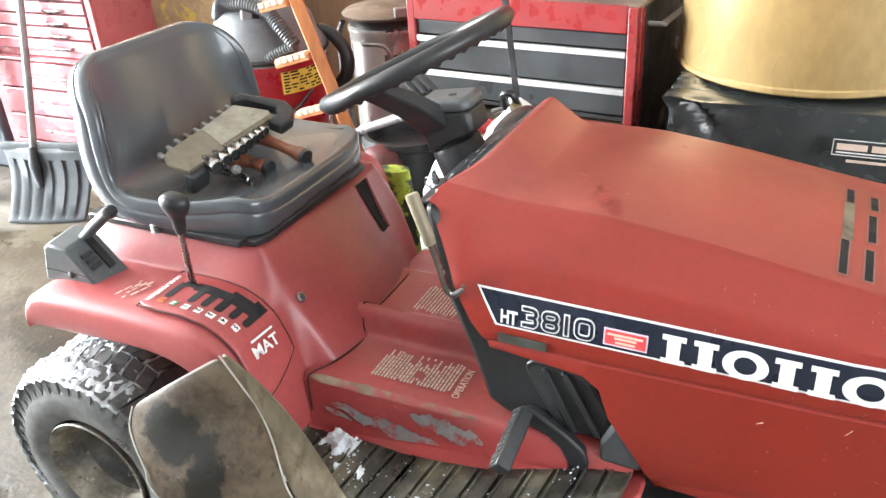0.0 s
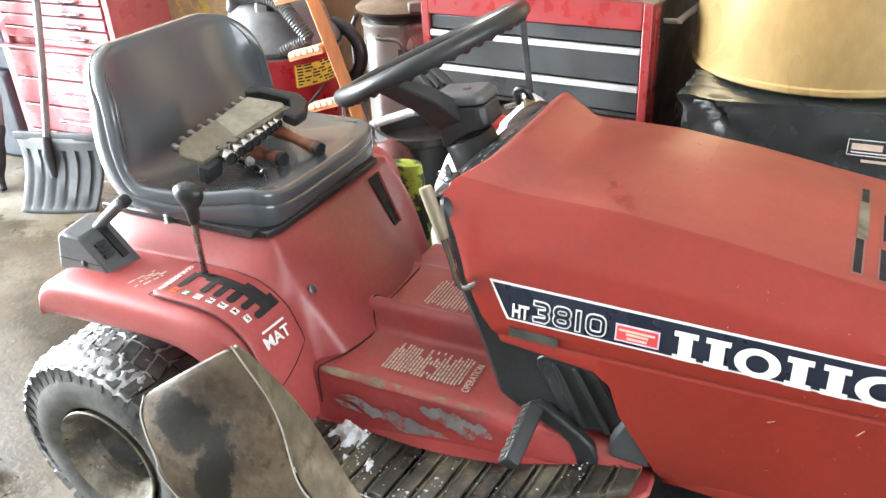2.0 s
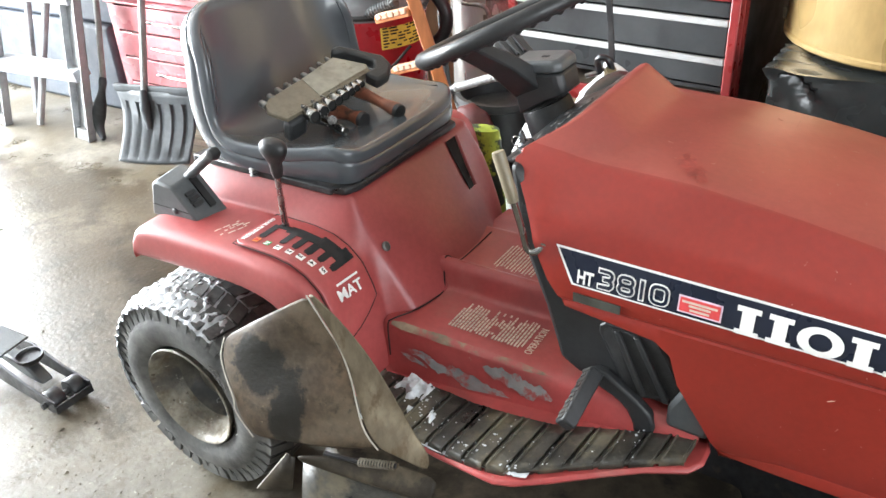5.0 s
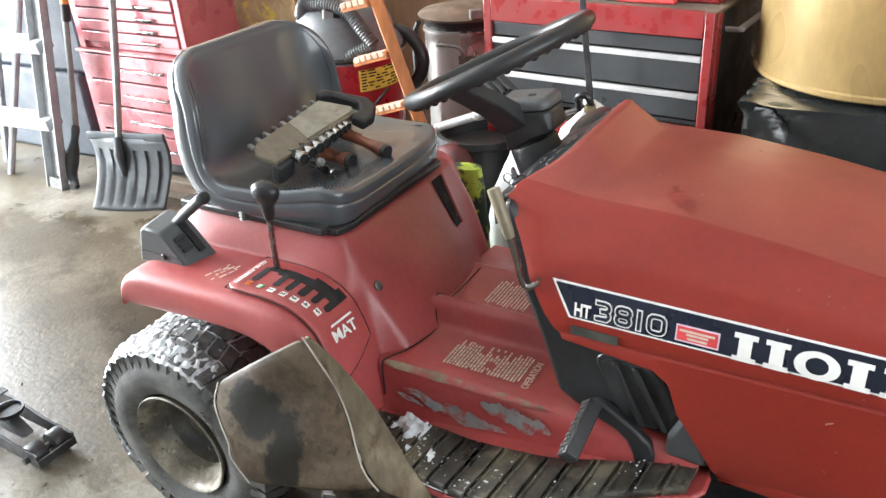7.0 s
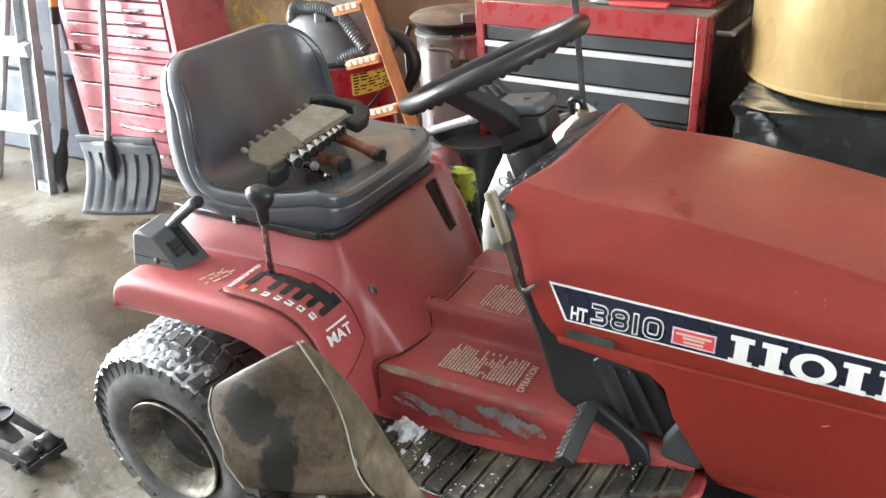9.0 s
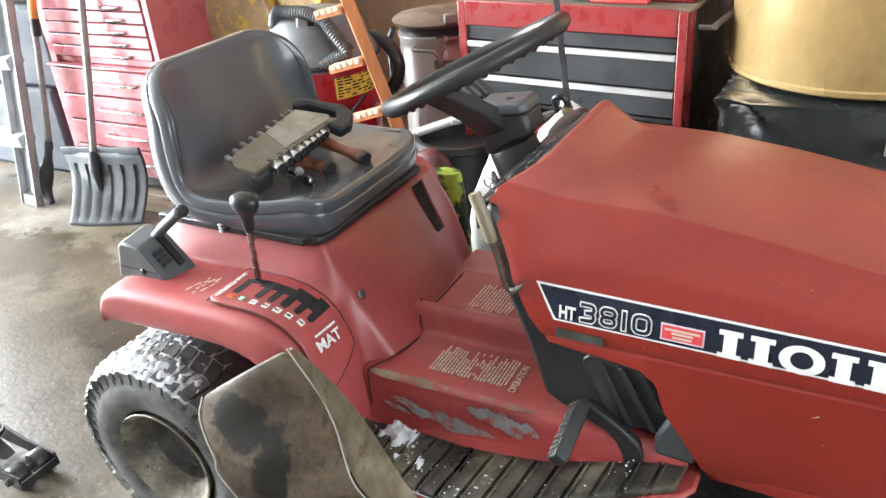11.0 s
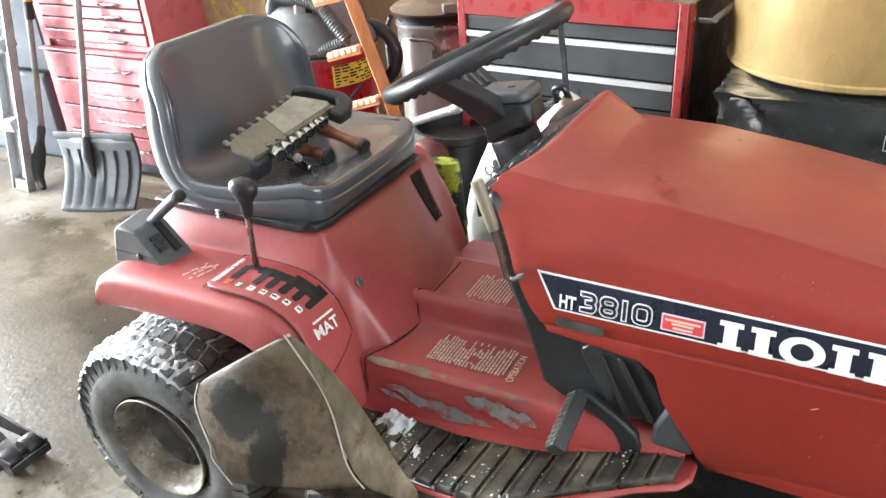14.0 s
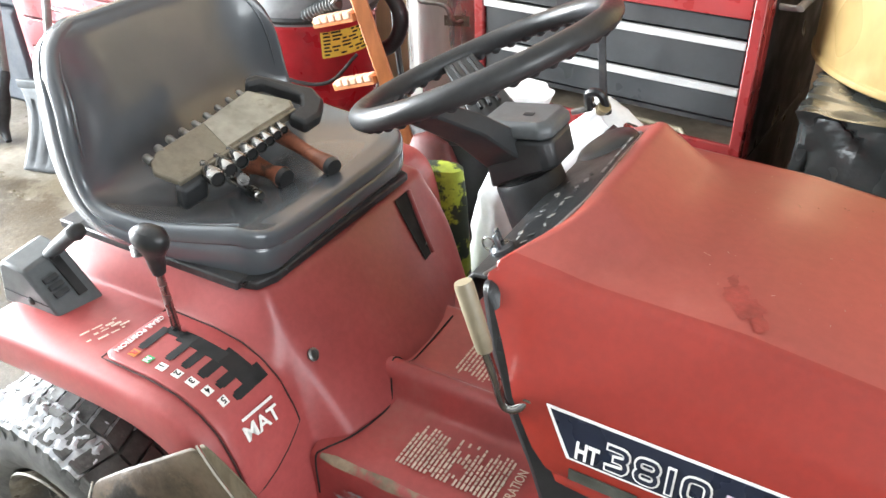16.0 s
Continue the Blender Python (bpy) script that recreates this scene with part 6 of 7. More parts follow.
for p, q in (((-2.43, 0.80, 0), (-2.12, 1.22, 1.6)), ((-2.60, 0.90, 0), (-2.50, 1.22, 1.6))):
    part("rear_leg", tube([p, q], 0.016, 8), alu, ld)
bench = thing("storage_crate", (-2.55, 1.25, 0), "storage crates behind the ladder, shadow put into their dark colours", "crate")
# crate colours are darkened to carry the shadow behind the ladder
part("crate", box(-3.5, -2.15, 1.10, 1.60, 0.0, 0.42), surface("shaded_blue_box", (0.055, 0.065, 0.08), 0.6), bench, bevel=0.02)
part("crate", box(-3.45, -2.10, 1.12, 1.60, 0.42, 0.80), surface("dark_blue_box", (0.045, 0.055, 0.075), 0.6), bench, bevel=0.02)
part("crate", box(-3.4, -2.15, 1.14, 1.60, 0.80, 1.25), surface("grey_box", (0.07, 0.075, 0.08), 0.6), bench, bevel=0.02)

# ---- trolley jack ----
jk = thing("trolley_jack", (-0.6, -0.46, 0), "low black trolley jack on the wet floor", "trolley jack")
JM = frame_of((-0.500, -0.425, 0.0), (-1.0, 0.03, 0), (-0.03, -1, 0)) @ Matrix.Diagonal((0.72, 0.72, 0.72, 1))
for y in (-0.075, 0.065):
    part("side_plate", turned(prism([(-0.03, 0.030), (-0.03, 0.078), (0.12, 0.085), (0.30, 0.12), (0.52, 0.11), (0.55, 0.05), (0.30, 0.035)], 0.010, Matrix.Translation((0, y, 0)) @ SIDE), JM), dark_metal, jk, "greasy dark steel side plate", bevel=0.002)
part("front_plate", turned(box(-0.034, -0.026, -0.075, 0.075, 0.028, 0.06), JM), dark_metal, jk, bevel=0.002)
part("front_axle", turned(tube([(0.03, -0.09, 0.045), (0.03, 0.09, 0.045)], 0.012, 10), JM), dark_metal, jk)
for y in (-0.04, 0.04):
    part("wheel", turned(lathe([(0.0001, -0.026), (0.040, -0.026), (0.044, -0.020), (0.044, 0.020), (0.040, 0.026), (0.0001, 0.026)], Matrix.Translation((0.03, y, 0.045)) @ pose(0, 0, 0, 90), 22), JM), dark_metal, jk, "worn steel wheel")
part("lift_arm", turned(prism([(0.12, 0.06), (0.22, 0.055), (0.46, 0.09), (0.45, 0.125), (0.20, 0.11)], 0.05, Matrix.Translation((0, -0.025, 0)) @ SIDE), JM), plastic_grey, jk, bevel=0.006)
part("saddle", turned(lathe([(0.0001, 0.12), (0.03, 0.12), (0.05, 0.14), (0.052, 0.155), (0.044, 0.155), (0.04, 0.145), (0.0001, 0.145)], Matrix.Translation((0.20, 0, 0.0)), 20), JM), dark_metal, jk, "cupped lifting saddle")
part("cross_plate", turned(box(0.26, 0.40, -0.085, 0.085, 0.150, 0.158), JM @ pose(0, 0, 0, 0, -8, 10)), plastic_grey, jk, "flat top plate", bevel=0.003)
part("handle_socket", turned(tube([(0.46, 0, 0.09), (0.60, 0, 0.20)], 0.028, 14), JM), dark_metal, jk)
part("handle", turned(tube([(0.58, 0, 0.18), (1.0, 0, 0.62)], 0.016, 12), JM), dark_metal, jk)

# ---- black-drawered tool chest, turned a little ----
TC = frame_of((0.150, 0.814, 0.0), (0.625, -0.056, 0), (0.056, 0.625, 0))
# depth stretched so the side hides the lit wall beyond
TW, TD = 0.628, 0.60
tc = thing("tool_chest", (0.45, 1.0, 0), "red tool trolley with black drawers and open shelf", "tool chest")


def tbox(x0, x1, y0, y1, z0, z1):
    return turned(box(x0, x1, y0, y1, z0, z1), TC)


for x0, x1 in ((-0.012, 0.012), (TW - 0.012, TW + 0.012)):
    part("corner_post", tbox(x0, x1, -0.012, 0.02, 0.03, 0.934), chest_red, tc, "red corner post", bevel=0.003)
# black stands for the shade on a red panel beside the drum
part("side_panel", tbox(TW - 0.004, TW + 0.006, 0.04, TD, 0.55, 0.925), drawer_black, tc, "side panel, black for the shade beside the drum", bevel=0.003)
part("side_panel", tbox(-0.010, 0.004, 0.02, TD, 0.55, 0.925), chest_red, tc, bevel=0.003)
part("side_flange", tbox(TW - 0.004, TW + 0.012, 0.02, 0.055, 0.03, 0.925), chest_red, tc, bevel=0.003)
# lower panel, black for the same shade
part("side_panel", tbox(TW - 0.004, TW + 0.006, 0.04, TD, 0.10, 0.55), drawer_black, tc, bevel=0.003)
part("back_panel", tbox(0.0, TW, TD - 0.01, TD, 0.10, 0.925), chest_red, tc)
part("top_ledge", tbox(-0.012, TW + 0.012, -0.006, TD, 0.925, 0.935), surface("grimy_ledge", (0.19, 0.155, 0.12), 0.7, 0, 0.3, 60, 8, 0.1, 100), tc, "dusty top ledge", bevel=0.002)
part("front_rail", tbox(0.012, TW - 0.012, -0.013, -0.0065, 0.870, 0.938), chest_red, tc, "red front rail", bevel=0.003)
part("lock", turned(lathe([(0.009, 0), (0.009, 0.004), (0.006, 0.006), (0.0001, 0.006)], TC @ Matrix.Translation((0.29, -0.013, 0.905)) @ pose(0, 0, 0, 90), 16), Matrix.Identity(4)), chrome, tc)
for a, b, strip in ((0.868, 0.830, False), (0.826, 0.735, True), (0.731, 0.660, True)):
    dr = part("drawer", tbox(0.014, TW - 0.014, -0.004, 0.30, b, a - (0.010 if strip else 0)), drawer_black, tc, "black drawer front", bevel=0.003)
    if strip:
        part("drawer_trim", tbox(0.014, TW - 0.014, -0.012, 0.0, a - 0.016, a), trim_alu, dr, "bright aluminium trim", bevel=0.002)
part("drawer_floor", tbox(0.014, TW - 0.014, 0.0, TD - 0.02, 0.646, 0.656), dark_metal, tc)
part("shelf", tbox(0.0, TW, 0.0, TD, 0.578, 0.588), shelf_tan, tc, "dusty shelf")
part("shelf_lip", tbox(0.0, TW, -0.012, 0.0, 0.560, 0.608), chest_red, tc, "red shelf lip", bevel=0.003)
part("shelf", tbox(0.0, TW, 0.0, TD, 0.10, 0.12), chest_red, tc)
part("side_handle", tube(smooth_path([tuple(TC @ Vector(p)) for p in ((TW + 0.01, 0.09, 0.875), (TW + 0.045, 0.09, 0.876), (TW + 0.05, 0.11, 0.88), (TW + 0.055, 0.40, 0.885), (TW + 0.05, 0.43, 0.885), (TW + 0.01, 0.43, 0.885))], 3), 0.009, 10, flat=0.6), trim_alu, tc, "bent steel side handle")
for x, y in ((0.04, 0.04), (TW - 0.04, 0.04), (0.04, TD - 0.04), (TW - 0.04, TD - 0.04)):
    part("caster", turned(lathe([(0.0001, -0.012), (0.026, -0.012), (0.028, 0.0), (0.026, 0.012), (0.0001, 0.012)], TC @ Matrix.Translation((x, y, 0.028)) @ pose(0, 0, 0, 0, 90, 0), 18), Matrix.Identity(4)), rubber, tc)
uc = thing("upper_chest", (0.5, 1.05, 0.935), "red upper tool chest standing on the trolley", "tool chest")
# stretched upward out of view to darken the drum's left side
part("chest_body", tbox(0.005, TW - 0.005, 0.075, TD, 0.935, 1.46), chest_red, uc, bevel=0.006)
for k in range(6):
    part("drawer", tbox(0.03, TW - 0.03, 0.065, 0.10, 0.952 + 0.085 * k, 1.027 + 0.085 * k), chest_red, uc, "red drawer front", bevel=0.004)
pl_ = thing("pliers", tuple(TC @ Vector((0.40, 0.05, 0.935))), "red-handled pliers on the chest ledge", "hand tool")
for dy in (0.0, 0.018):
    part("handle", tube(smooth_path([tuple(TC @ Vector(p)) for p in ((0.37, 0.035 + dy * 0.4, 0.942), (0.43, 0.032 + dy, 0.943), (0.52, 0.040 + dy, 0.942))], 4), 0.006, 8), sticker_red, pl_, "red rubber handle")
part("jaw", tube([tuple(TC @ Vector(p)) for p in ((0.31, 0.04, 0.942), (0.345, 0.04, 0.943), (0.37, 0.04, 0.943))], [0.003, 0.010, 0.008], 8), steel, pl_)
hk = thing("metal_hook", tuple(TC @ Vector((0.45, 0.05, 0.575))), "loose bent metal hook lying on the shelf", "hook")
part("bar", tube(smooth_path([tuple(TC @ Vector(p)) for p in ((0.310, 0.02, 0.600), (0.325, 0.03, 0.608), (0.340, 0.03, 0.606), (0.490, 0.02, 0.606), (0.505, 0.01, 0.608), (0.520, 0.0, 0.600))], 3), 0.006, 8), cream_grip, hk)

# ---- shop vacuum ----
VX, VY = -0.375, 0.83
vc = thing("shop_vacuum", (VX, VY, 0), "red and grey shop vacuum with corrugated black hose", "vacuum cleaner")
VMt = Matrix.Translation((VX, VY, 0))
part("tank", lathe([(0.0001, 0.06), (0.14, 0.06), (0.155, 0.08), (0.168, 0.40), (0.176, 0.715), (0.180, 0.72), (0.180, 0.735), (0.0001, 0.735)], VMt, 40), vac_red, vc, "glossy red tank")
part("motor_head", lathe([(0.182, 0.735), (0.184, 0.765), (0.172, 0.785), (0.158, 0.80), (0.148, 0.845), (0.125, 0.878), (0.09, 0.892), (0.0001, 0.896)], VMt, 40), surface("dark_grey_plastic", (0.13, 0.135, 0.14), 0.4, 0, 0.2), vc, "dark grey motor head")
part("head_ring", lathe([(0.186, 0.742), (0.190, 0.75), (0.186, 0.758)], VMt, 40, caps=False), plastic, vc)
sw = part("switch_box", turned(box(-0.045, 0.045, -0.03, 0.03, 0, 0.05), Matrix.Translation((VX + 0.045, VY - 0.085, 0.862)) @ pose(0, 0, 0, 12, 6, 30)), grey_plastic, vc, "pale switch housing", bevel=0.008)
part("switch", turned(box(-0.010, 0.010, -0.034, -0.03, 0.015, 0.04), Matrix.Translation((VX + 0.045, VY - 0.085, 0.862)) @ pose(0, 0, 0, 12, 6, 30)), black_hole, sw)
for k in range(4):
    t = radians(45 + 90 * k)
    part("caster", lathe([(0.0001, -0.012), (0.028, -0.012), (0.030, 0.0), (0.028, 0.012), (0.0001, 0.012)], Matrix.Translation((VX + 0.15 * math.cos(t), VY + 0.15 * math.sin(t), 0.030)) @ pose(0, 0, 0, 0, 90, 40 * k), 16), rubber, vc)
rows = []
for z in (0.648, 0.722):
    rows.append([(VX + (0.1735 + (z - 0.6) * 0.022) * math.cos(t), VY + (0.1735 + (z - 0.6) * 0.022) * math.sin(t), z) for t in np.linspace(radians(-44), radians(14), 14)])
vl = part("label", sheet(rows), label_yellow, vc, "yellow warning label with dark print")
rng = random.Random(4)
for k in range(7):
    z = 0.654 + k * 0.0093
    t = -42.0
    while t < 8:
        w = rng.uniform(3, 9)
        part("text_bar", sheet([[(VX + (0.1748 + (zz - 0.6) * 0.022) * math.cos(a), VY + (0.1748 + (zz - 0.6) * 0.022) * math.sin(a), zz) for a in (radians(t), radians(t + w / 2), radians(t + w))] for zz in (z, z + 0.0048)]), black_hole, vl, smooth=False)
        t += w + 2.0
        if rng.random() < 0.2:
            t += 8


def hose(name, points, r, parent, label):
    pts = smooth_path(points, 14)
    radii = [r * (1.0 if (i // 1) % 2 else 0.86) for i in range(len(pts))]
    return part(name, tube(pts, radii, 14), plastic_grey, parent, label, smooth=True)


hose("hose", [(-0.47, 0.74, 0.86), (-0.434, 0.72, 0.904), (-0.387, 0.71, 0.908), (-0.322, 0.71, 0.909), (-0.263, 0.71, 0.889), (-0.217, 0.70, 0.850), (-0.176, 0.70, 0.804)], 0.021, vc, "corrugated black hose")
hose("hose", [(-0.176, 0.70, 0.803), (-0.237, 0.695, 0.778), (-0.301, 0.69, 0.742), (-0.353, 0.69, 0.708), (-0.429, 0.69, 0.655), (-0.47, 0.70, 0.58)], 0.019, vc, "corrugated black hose")
part("hose_loop", tube(smooth_path([(-0.261, 0.95, 0.785), (-0.215, 0.95, 0.772), (-0.176, 0.95, 0.731), (-0.165, 0.95, 0.682), (-0.194, 0.95, 0.623), (-0.259, 0.95, 0.590), (-0.32, 0.95, 0.60)], 5), 0.021, 14), plastic, vc, "smooth black hose loop")
part("cord", tube(smooth_path([(-0.38, 0.645, 0.63), (-0.30, 0.650, 0.600), (-0.22, 0.69, 0.598), (-0.17, 0.75, 0.66)], 5), 0.005, 8), plastic, vc)

# ---- orange wooden stand with slatted arms ----
wd = thing("wooden_stand", (-0.05, 0.62, 0), "orange-stained wooden stand with slatted arms", "wooden stand")
P0, P1 = Vector((0.165, 0.68, 0.03)), Vector((-0.185, 0.68, 1.078))
pd = (P1 - P0).normalized()
part("post", turned(box(0, (P1 - P0).length, -0.018, 0.018, -0.010, 0.010), frame_of(P0, pd, (0.85, 0.5, 0.25))), orange_wood, wd, "orange wooden post", bevel=0.003)
for root, tip in (((-0.155, 0.67, 0.934), (-0.245, 0.665, 0.914)), ((-0.106, 0.67, 0.789), (-0.222, 0.665, 0.757)), ((-0.060, 0.67, 0.643), (-0.180, 0.665, 0.606))):
    c, tip = Vector(root), Vector(tip)
    ln = (tip - c).length
    am = frame_of(c, tip - c, (0, 0, 1))
    arm = part("arm", turned(box(0, ln, -0.012, 0.008, -0.014, 0.014), am), orange_wood, wd, "orange slatted arm", bevel=0.002)
    n = int(ln / 0.022)
    for k in range(n):
        part("slat", turned(box(0.006 + k * 0.022, 0.006 + k * 0.022 + 0.0195, -0.003, 0.014, -0.017, 0.017), am), pale_wood, arm, "pale wooden slat", bevel=0.003)

# ---- stainless pot on a dark stand ----
KX, KY, KR = -0.145, 1.20, 0.136
kg = thing("stainless_pot", (KX, KY, 0), "tall stainless pot with brown lid and black strap", "pot")
KM = Matrix.Translation((KX, KY, 0))
part("pot_body", lathe([(0.0001, 0.36), (KR - 0.012, 0.36), (KR - 0.004, 0.37), (KR, 0.40), (KR, 0.70), (KR, 0.735), (KR + 0.005, 0.742), (KR + 0.005, 0.752), (KR - 0.004, 0.756), (0.0001, 0.756)], KM, 48), stainless, kg, "brushed stainless body")
part("pot_band", lathe([(KR - 0.010, 0.754), (KR - 0.004, 0.760), (KR + 0.002, 0.785), (KR - 0.010, 0.79)], KM, 48, closed=True), plastic, kg, "black sealing band")
part("lid", lathe([(KR + 0.016, 0.788), (KR + 0.020, 0.796), (KR + 0.010, 0.804), (0.06, 0.818), (0.0001, 0.82)], KM, 48), lid_brown, kg, "brown metal lid")
part("lid_clip", turned(box(-0.02, 0.02, -0.012, 0.012, 0, 0.03), Matrix.Translation((KX + 0.105, KY - 0.11, 0.80)) @ pose(0, 0, 0, 0, 0, 40)), grey_plastic, kg, bevel=0.004)
hx = Vector((math.cos(radians(-75)), math.sin(radians(-75)), 0))
hs = Vector((-hx.y, hx.x, 0))
hc = Vector((KX, KY, 0)) + hx * KR
part("pot_handle", tube(smooth_path([hc - hs * 0.055 + Vector((0, 0, 0.722)), hc - hs * 0.045 + hx * 0.03 + Vector((0, 0, 0.722)), hc + hs * 0.02 + hx * 0.032 + Vector((0, 0, 0.715)), hc + hs * 0.045 + hx * 0.03 + Vector((0, 0, 0.67)), hc + hs * 0.06 + Vector((0, 0, 0.665))], 4), 0.007, 10), steel, kg, "round steel handle")
part("handle_plate", turned(box(-0.035, 0.035, -0.004, 0.003, -0.014, 0.014), frame_of(hc + hs * 0.045 + Vector((0, 0, 0.665)), hs, hx)), rust_cream, kg)
part("strap", tube(smooth_path([(KX - 0.13, KY - 0.085, 0.77), (KX - 0.155, KY - 0.075, 0.72), (KX - 0.15, KY - 0.085, 0.60), (KX - 0.155, KY - 0.06, 0.45), (KX - 0.13, KY - 0.08, 0.36)], 4), 0.010, 8), plastic, kg, "black strap")
part("stand", lathe([(0.0001, 0.0), (KR + 0.03, 0.0), (KR + 0.03, 0.33), (KR + 0.02, 0.36), (0.0001, 0.36)], KM, 32), plastic, kg, "dark round stand")

# ---- clutter between the chest and the tractor ----
gh = thing("grey_handle_tool", (0.18, 0.52, 0.65), "pale grey ribbed tool grip resting on a tub", "hand tool")
G0, G1 = Vector((0.122, 0.532, 0.640)), Vector((0.262, 0.518, 0.697))
grip_rings, grip_radii = [], []
for k in range(41):
    f = k / 40
    grip_rings.append(G0.lerp(G1, f))
    grip_radii.append(0.0120 - 0.0012 * (k % 4 == 0) + 0.0022 * (f > 0.93) + 0.0012 * (f < 0.06))
part("grip", tube(grip_rings, grip_radii, 18), surface("pale_grey_rubber", (0.25, 0.25, 0.245), 0.55, 0, 0.15, 60, 14, 0.1), gh, "ribbed pale grey grip")
part("grip_collar", tube([G1, G1.lerp(G0, -0.05), G1.lerp(G0, -0.12)], [0.014, 0.015, 0.011], 18), grey_plastic, gh)
part("tang", tube([(0.04, 0.545, 0.595), (0.09, 0.538, 0.622), (0.122, 0.532, 0.640)], [0.010, 0.011, 0.0115], 12), plastic, gh, "dark shaft")

dk = thing("dark_tub", (0.17, 0.66, 0), "black plastic tub on the floor", "tub")
part("tub", lathe([(0.0001, 0.0), (0.10, 0.0), (0.125, 0.56), (0.132, 0.565), (0.132, 0.585), (0.118, 0.585), (0.112, 0.54), (0.0001, 0.54)], Matrix.Translation((0.17, 0.70, 0)), 28), plastic, dk)
rf = thing("red_leather_bag", (0.16, 0.56, 0), "dark red leather bag slumped beside the tub", "bag")
part("bag", turned(lathe([(0.0001, 0.0), (0.10, 0.02), (0.11, 0.30), (0.085, 0.50), (0.05, 0.57), (0.0001, 0.59)], Matrix.Translation((0.15, 0.57, 0)) @ Matrix.Diagonal((0.9, 0.5, 1, 1)), 20), Matrix.Identity(4)), dark_red_fabric, rf)
hv = thing("hi_vis_bag", (0.245, 0.45, 0), "yellow-green and dark camouflage fabric bag", "bag")
hb = lathe([(0.0001, 0.0), (0.075, 0.02), (0.085, 0.25), (0.075, 0.48), (0.055, 0.545), (0.0001, 0.55)], Matrix.Translation((0.245, 0.450, 0)) @ Matrix.Diagonal((0.85, 0.45, 1.06, 1)), 28)
for v in hb.verts:
    v.co += Vector((1, 0.6, 0.2)) * 0.012 * noise.noise(v.co * 14)
part("bag", hb, hivis, hv)
wb = thing("white_sack", (0.36, 0.55, 0), "crumpled white plastic sack beside the chest", "sack", "white sacks by the tractor")
ws = lathe([(0.0001, 0.0), (0.10, 0.01), (0.13, 0.06), (0.125, 0.22), (0.10, 0.36), (0.075, 0.50), (0.05, 0.60), (0.07, 0.68), (0.085, 0.74), (0.0001, 0.73)], Matrix.Translation((0.375, 0.535, 0)) @ Matrix.Diagonal((1.0, 0.62, 1, 1)), 40)
bmesh.ops.subdivide_edges(ws, edges=ws.edges, cuts=2, use_grid_fill=True)
for v in ws.verts:
    v.co += Vector((1, 0.7, 0.25)) * (0.030 * noise.noise(v.co * Vector((9, 9, 4)).x) + 0.010 * noise.noise(v.co * 30))
part("sack", ws, white_bag, wb)
wb2 = thing("white_sack", (0.56, 0.50, 0), "crumpled white plastic sack behind the dash", "sack", "white sacks by the tractor")
ws = lathe([(0.0001, 0.0), (0.11, 0.01), (0.12, 0.30), (0.10, 0.57), (0.10, 0.64), (0.085, 0.70), (0.05, 0.74), (0.02, 0.78), (0.0001, 0.785)], Matrix.Translation((0.575, 0.48, 0)) @ Matrix.Diagonal((1.0, 0.6, 1, 1)), 36)
bmesh.ops.subdivide_edges(ws, edges=ws.edges, cuts=2, use_grid_fill=True)
for v in ws.verts:
    v.co += Vector((1, 0.7, 0.25)) * (0.045 * noise.noise(v.co * 9 + Vector((5, 0, 0))) + 0.020 * noise.noise(v.co * 24) + 0.008 * noise.noise(v.co * 60))
part("sack", ws, white_bag, wb2)
pb = thing("steel_bar", (0.62, 0.66, 0), "thin dark steel bar leaning on the chest", "bar")
part("bar", turned(box(-0.0075, 0.0075, -0.003, 0.003, 0, 1.27), frame_of((0.613, 0.60, 0.0), (1, 0.0, 0.107), (0.0, 1, 0))), dark_metal, pb, "flat dark bar", bevel=0.001)
lk = thing("brass_latch", (0.58, 0.47, 0.74), "small brass and black clamp on the white sack", "clamp")
part("frame", tube(smooth_path([(0.560, 0.455, 0.765), (0.562, 0.44, 0.80), (0.585, 0.44, 0.803), (0.595, 0.455, 0.765)], 4), 0.008, 8), plastic, lk)
part("screw", lathe([(0.009, 0), (0.012, 0.008), (0.012, 0.024), (0.0001, 0.026)], Matrix.Translation((0.58, 0.455, 0.765)) @ pose(0, 0, 0, 30, 40, 0), 14), surface("brass", (0.20, 0.16, 0.09), 0.4, 0.8), lk, "tarnished brass screw")
part("lever", tube([(0.53, 0.45, 0.755), (0.555, 0.45, 0.765), (0.57, 0.46, 0.775)], 0.006, 8), steel, lk)

# ---- covered box and fibre drum ----
cb = thing("covered_box", (1.3, 0.85, 0), "box under a creased black vinyl cover", "covered box")
bx = box(0.915, 1.85, 0.592, 1.30, 0.0, 0.772)
bmesh.ops.subdivide_edges(bx, edges=bx.edges, cuts=64, use_grid_fill=True)
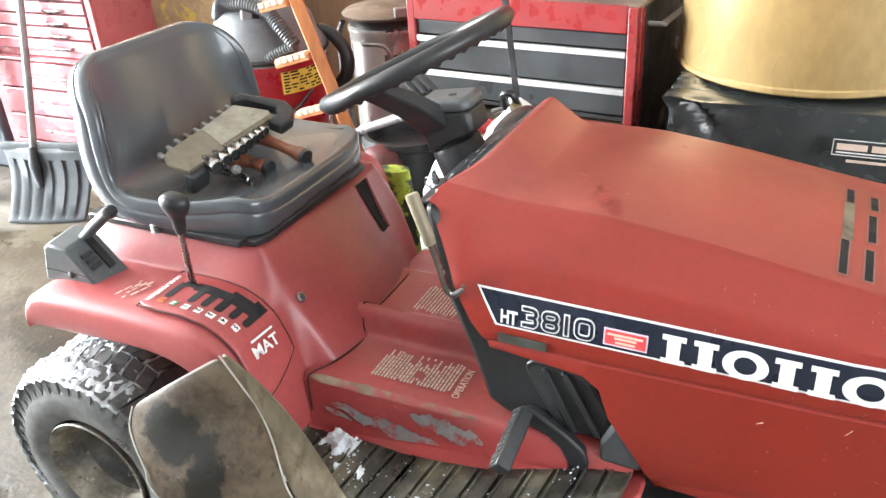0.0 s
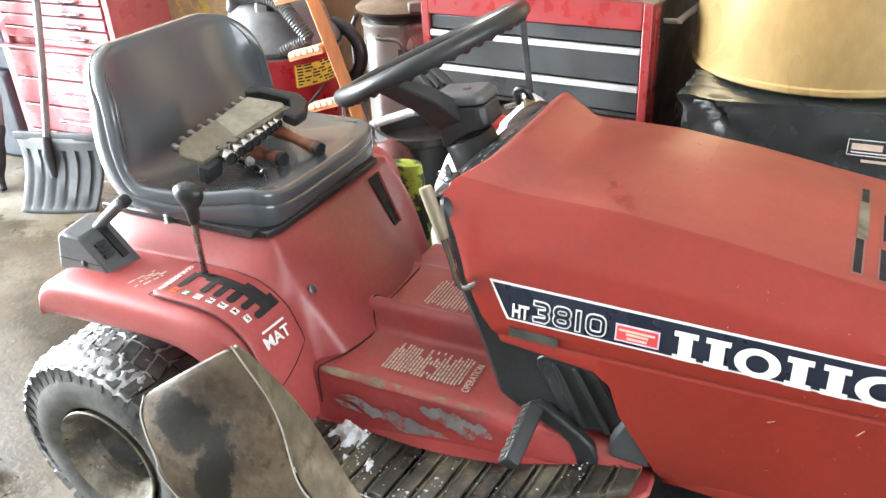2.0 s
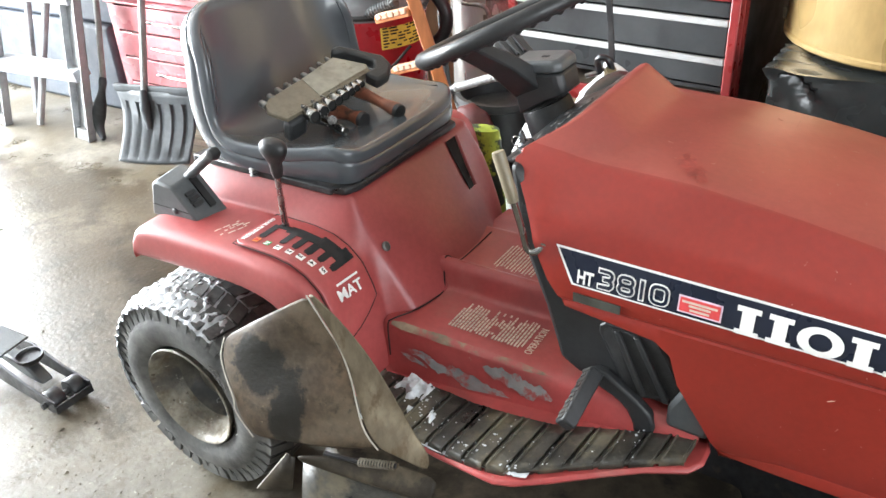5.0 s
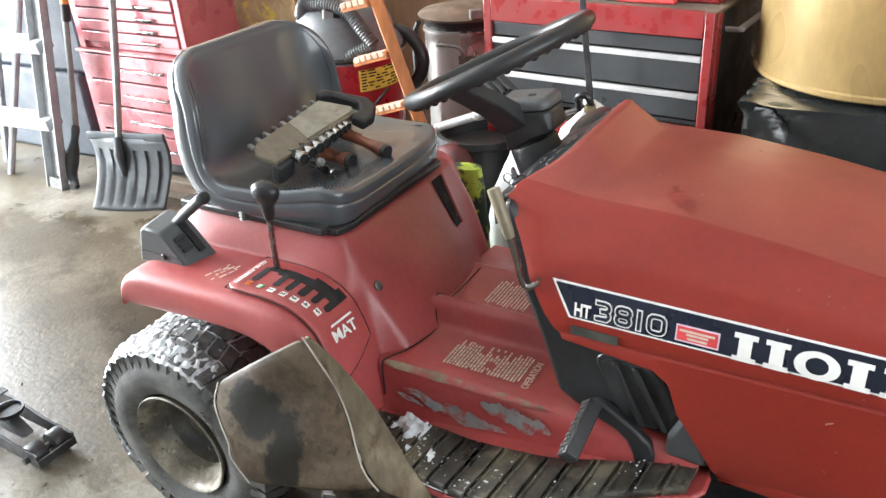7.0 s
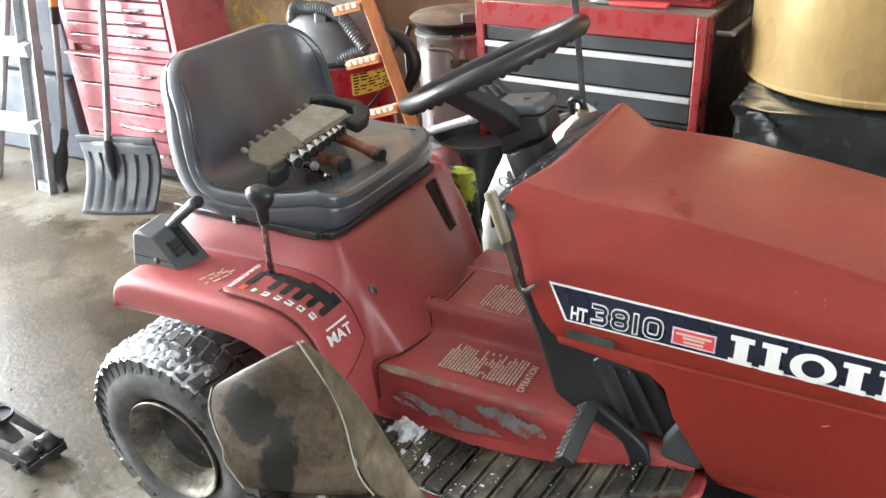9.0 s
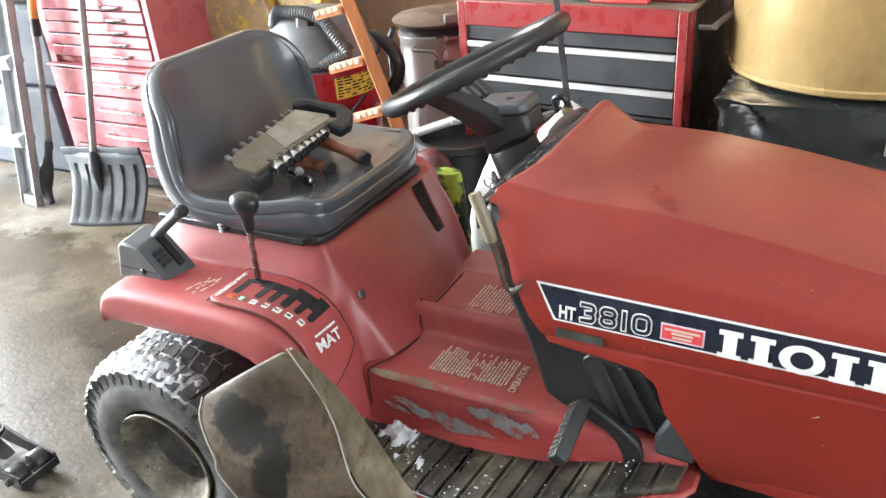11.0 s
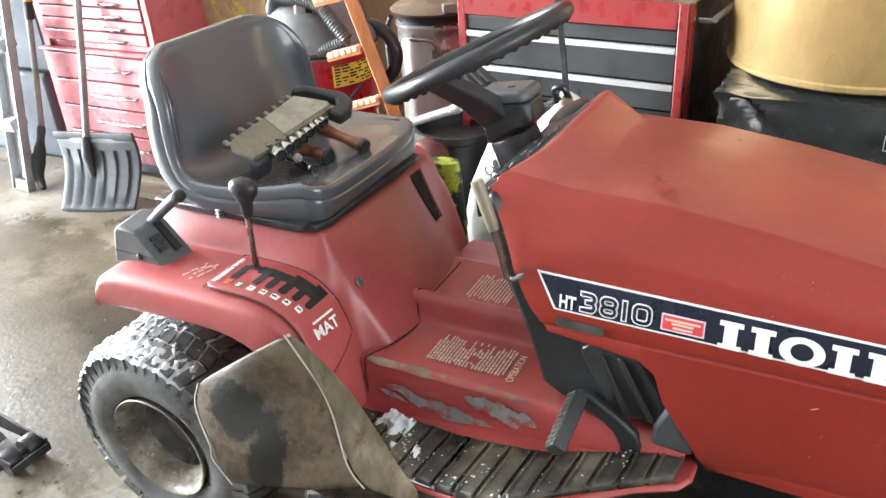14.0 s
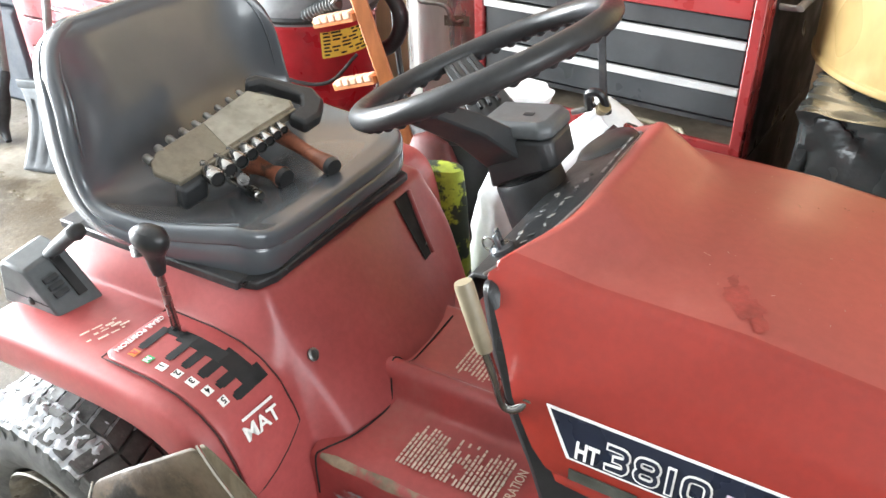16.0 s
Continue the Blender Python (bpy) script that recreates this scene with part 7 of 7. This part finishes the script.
for v in bx.verts:
    p = v.co.copy()
    n = noise.noise(p * 3.2) * 0.014 + noise.noise(p * 9 + Vector((3, 1, 0))) * 0.007
    near = max(0.0, 1 - abs(p.x - 0.93) / 0.15) ** 0.7
    # sharp folds run down from the gathered corner
    fan = math.atan2(p.x - 0.90, 0.80 - p.z + 0.02) if p.z < 0.77 else (p.y - 0.6) * 6
    fold = (1 - abs(noise.noise(Vector((fan * 4.5, p.y * 3, 2.1)))) * 2.2)
    crease = (1 - abs(noise.noise(Vector((p.x * 8, p.y * 5, p.z * 7)) + Vector((7, 2, 1))))) ** 6
    v.co += Vector((-0.5, -1.0, 0.2 if p.z > 0.7 else 0.0)) * (n + near * (0.034 * fold + 0.016 * noise.noise(p * 19)) + 0.005 * crease)
    if p.z > 0.70:
        v.co.z += 0.014 * math.exp(-((p.x - 0.93) / 0.06) ** 2) * (0.6 + 0.9 * noise.noise(p * 15))
    if p.z < 0.02:
        v.co.z = 0
part("cover", bx, tarp, cb, "creased black vinyl cover")
mk = part("badge", turned(box(0, 0.135, 0, 0.036, 0, 0.002), frame_of((1.247, 0.5705, 0.688), (1, 0.0, 0.0), (0, -0.05, 1))), tarp, cb, "white-printed badge", smooth=False)
bm_ = frame_of((1.247, 0.568, 0.688), (1, 0.0, 0.0), (0, -0.05, 1))
for a in ((0, 0.135, 0, 0.0016), (0, 0.135, 0.0344, 0.036), (0, 0.0016, 0, 0.036), (0.1334, 0.135, 0, 0.036)):
    part("badge_line", turned(box(*a, 0, 0.0008), bm_), white, mk, smooth=False)
for k, (a, b) in enumerate(((0.008, 0.066), (0.074, 0.128))):
    part("brand_bar", turned(box(a, b, 0.013, 0.027, 0, 0.0008), bm_), print_faded, mk, smooth=False)
part("brand_bar", turned(box(0.008, 0.128, 0.006, 0.0085, 0, 0.0008), bm_), white, mk, smooth=False)
part("text_bar", turned(box(0.03, 0.105, -0.014, -0.008, 0, 0.0008), bm_), print_faded, mk, smooth=False)
fd = thing("fibre_drum", (1.20, 0.90, 0.79), "large golden varnished fibreboard drum on the covered box", "drum")
FM = Matrix.Translation((1.165, 0.925, 0.787))
part("drum_body", lathe([(0.0001, 0.0), (0.292, 0.0), (0.30, 0.004), (0.302, 0.012), (0.302, 0.60), (0.0001, 0.60)], FM, 72), fibre_gold, fd, "golden fibreboard wall")
part("drum_rim", lathe([(0.302, 0.0), (0.306, 0.004), (0.306, 0.014), (0.302, 0.018)], FM, 72, caps=False), fibre_gold, fd)

# ---- sacks by the wall ----
for k, (x, y, sx, lab, mt_) in enumerate(((-1.15, 1.42, 0.17, "tan paper sack with printed patches by the wall", sack_tan), (-0.85, 1.45, 0.12, "tall printed sack standing by the wall", sack_tan))):
    sk = thing("paper_sack", (x, y, 0), lab, "sack", "sacks by the wall")
    sb = box(x - sx, x + sx, y - 0.10, y + 0.12, 0.0, 0.98 - 0.05 * k)
    bmesh.ops.subdivide_edges(sb, edges=sb.edges, cuts=12, use_grid_fill=True)
    for v in sb.verts:
        v.co += Vector((1, 1, 0.0)) * 0.03 * noise.noise(v.co * 6 + Vector((k, 0, 0)))
    part("sack", sb, mt_, sk)
pp = thing("metal_pipe", (-0.83, 1.28, 0), "grey metal pipe leaning on the wall", "pipe")
part("pipe", tube([(-0.84, 1.26, 0.0), (-0.80, 1.60, 1.7)], 0.016, 12), steel, pp)
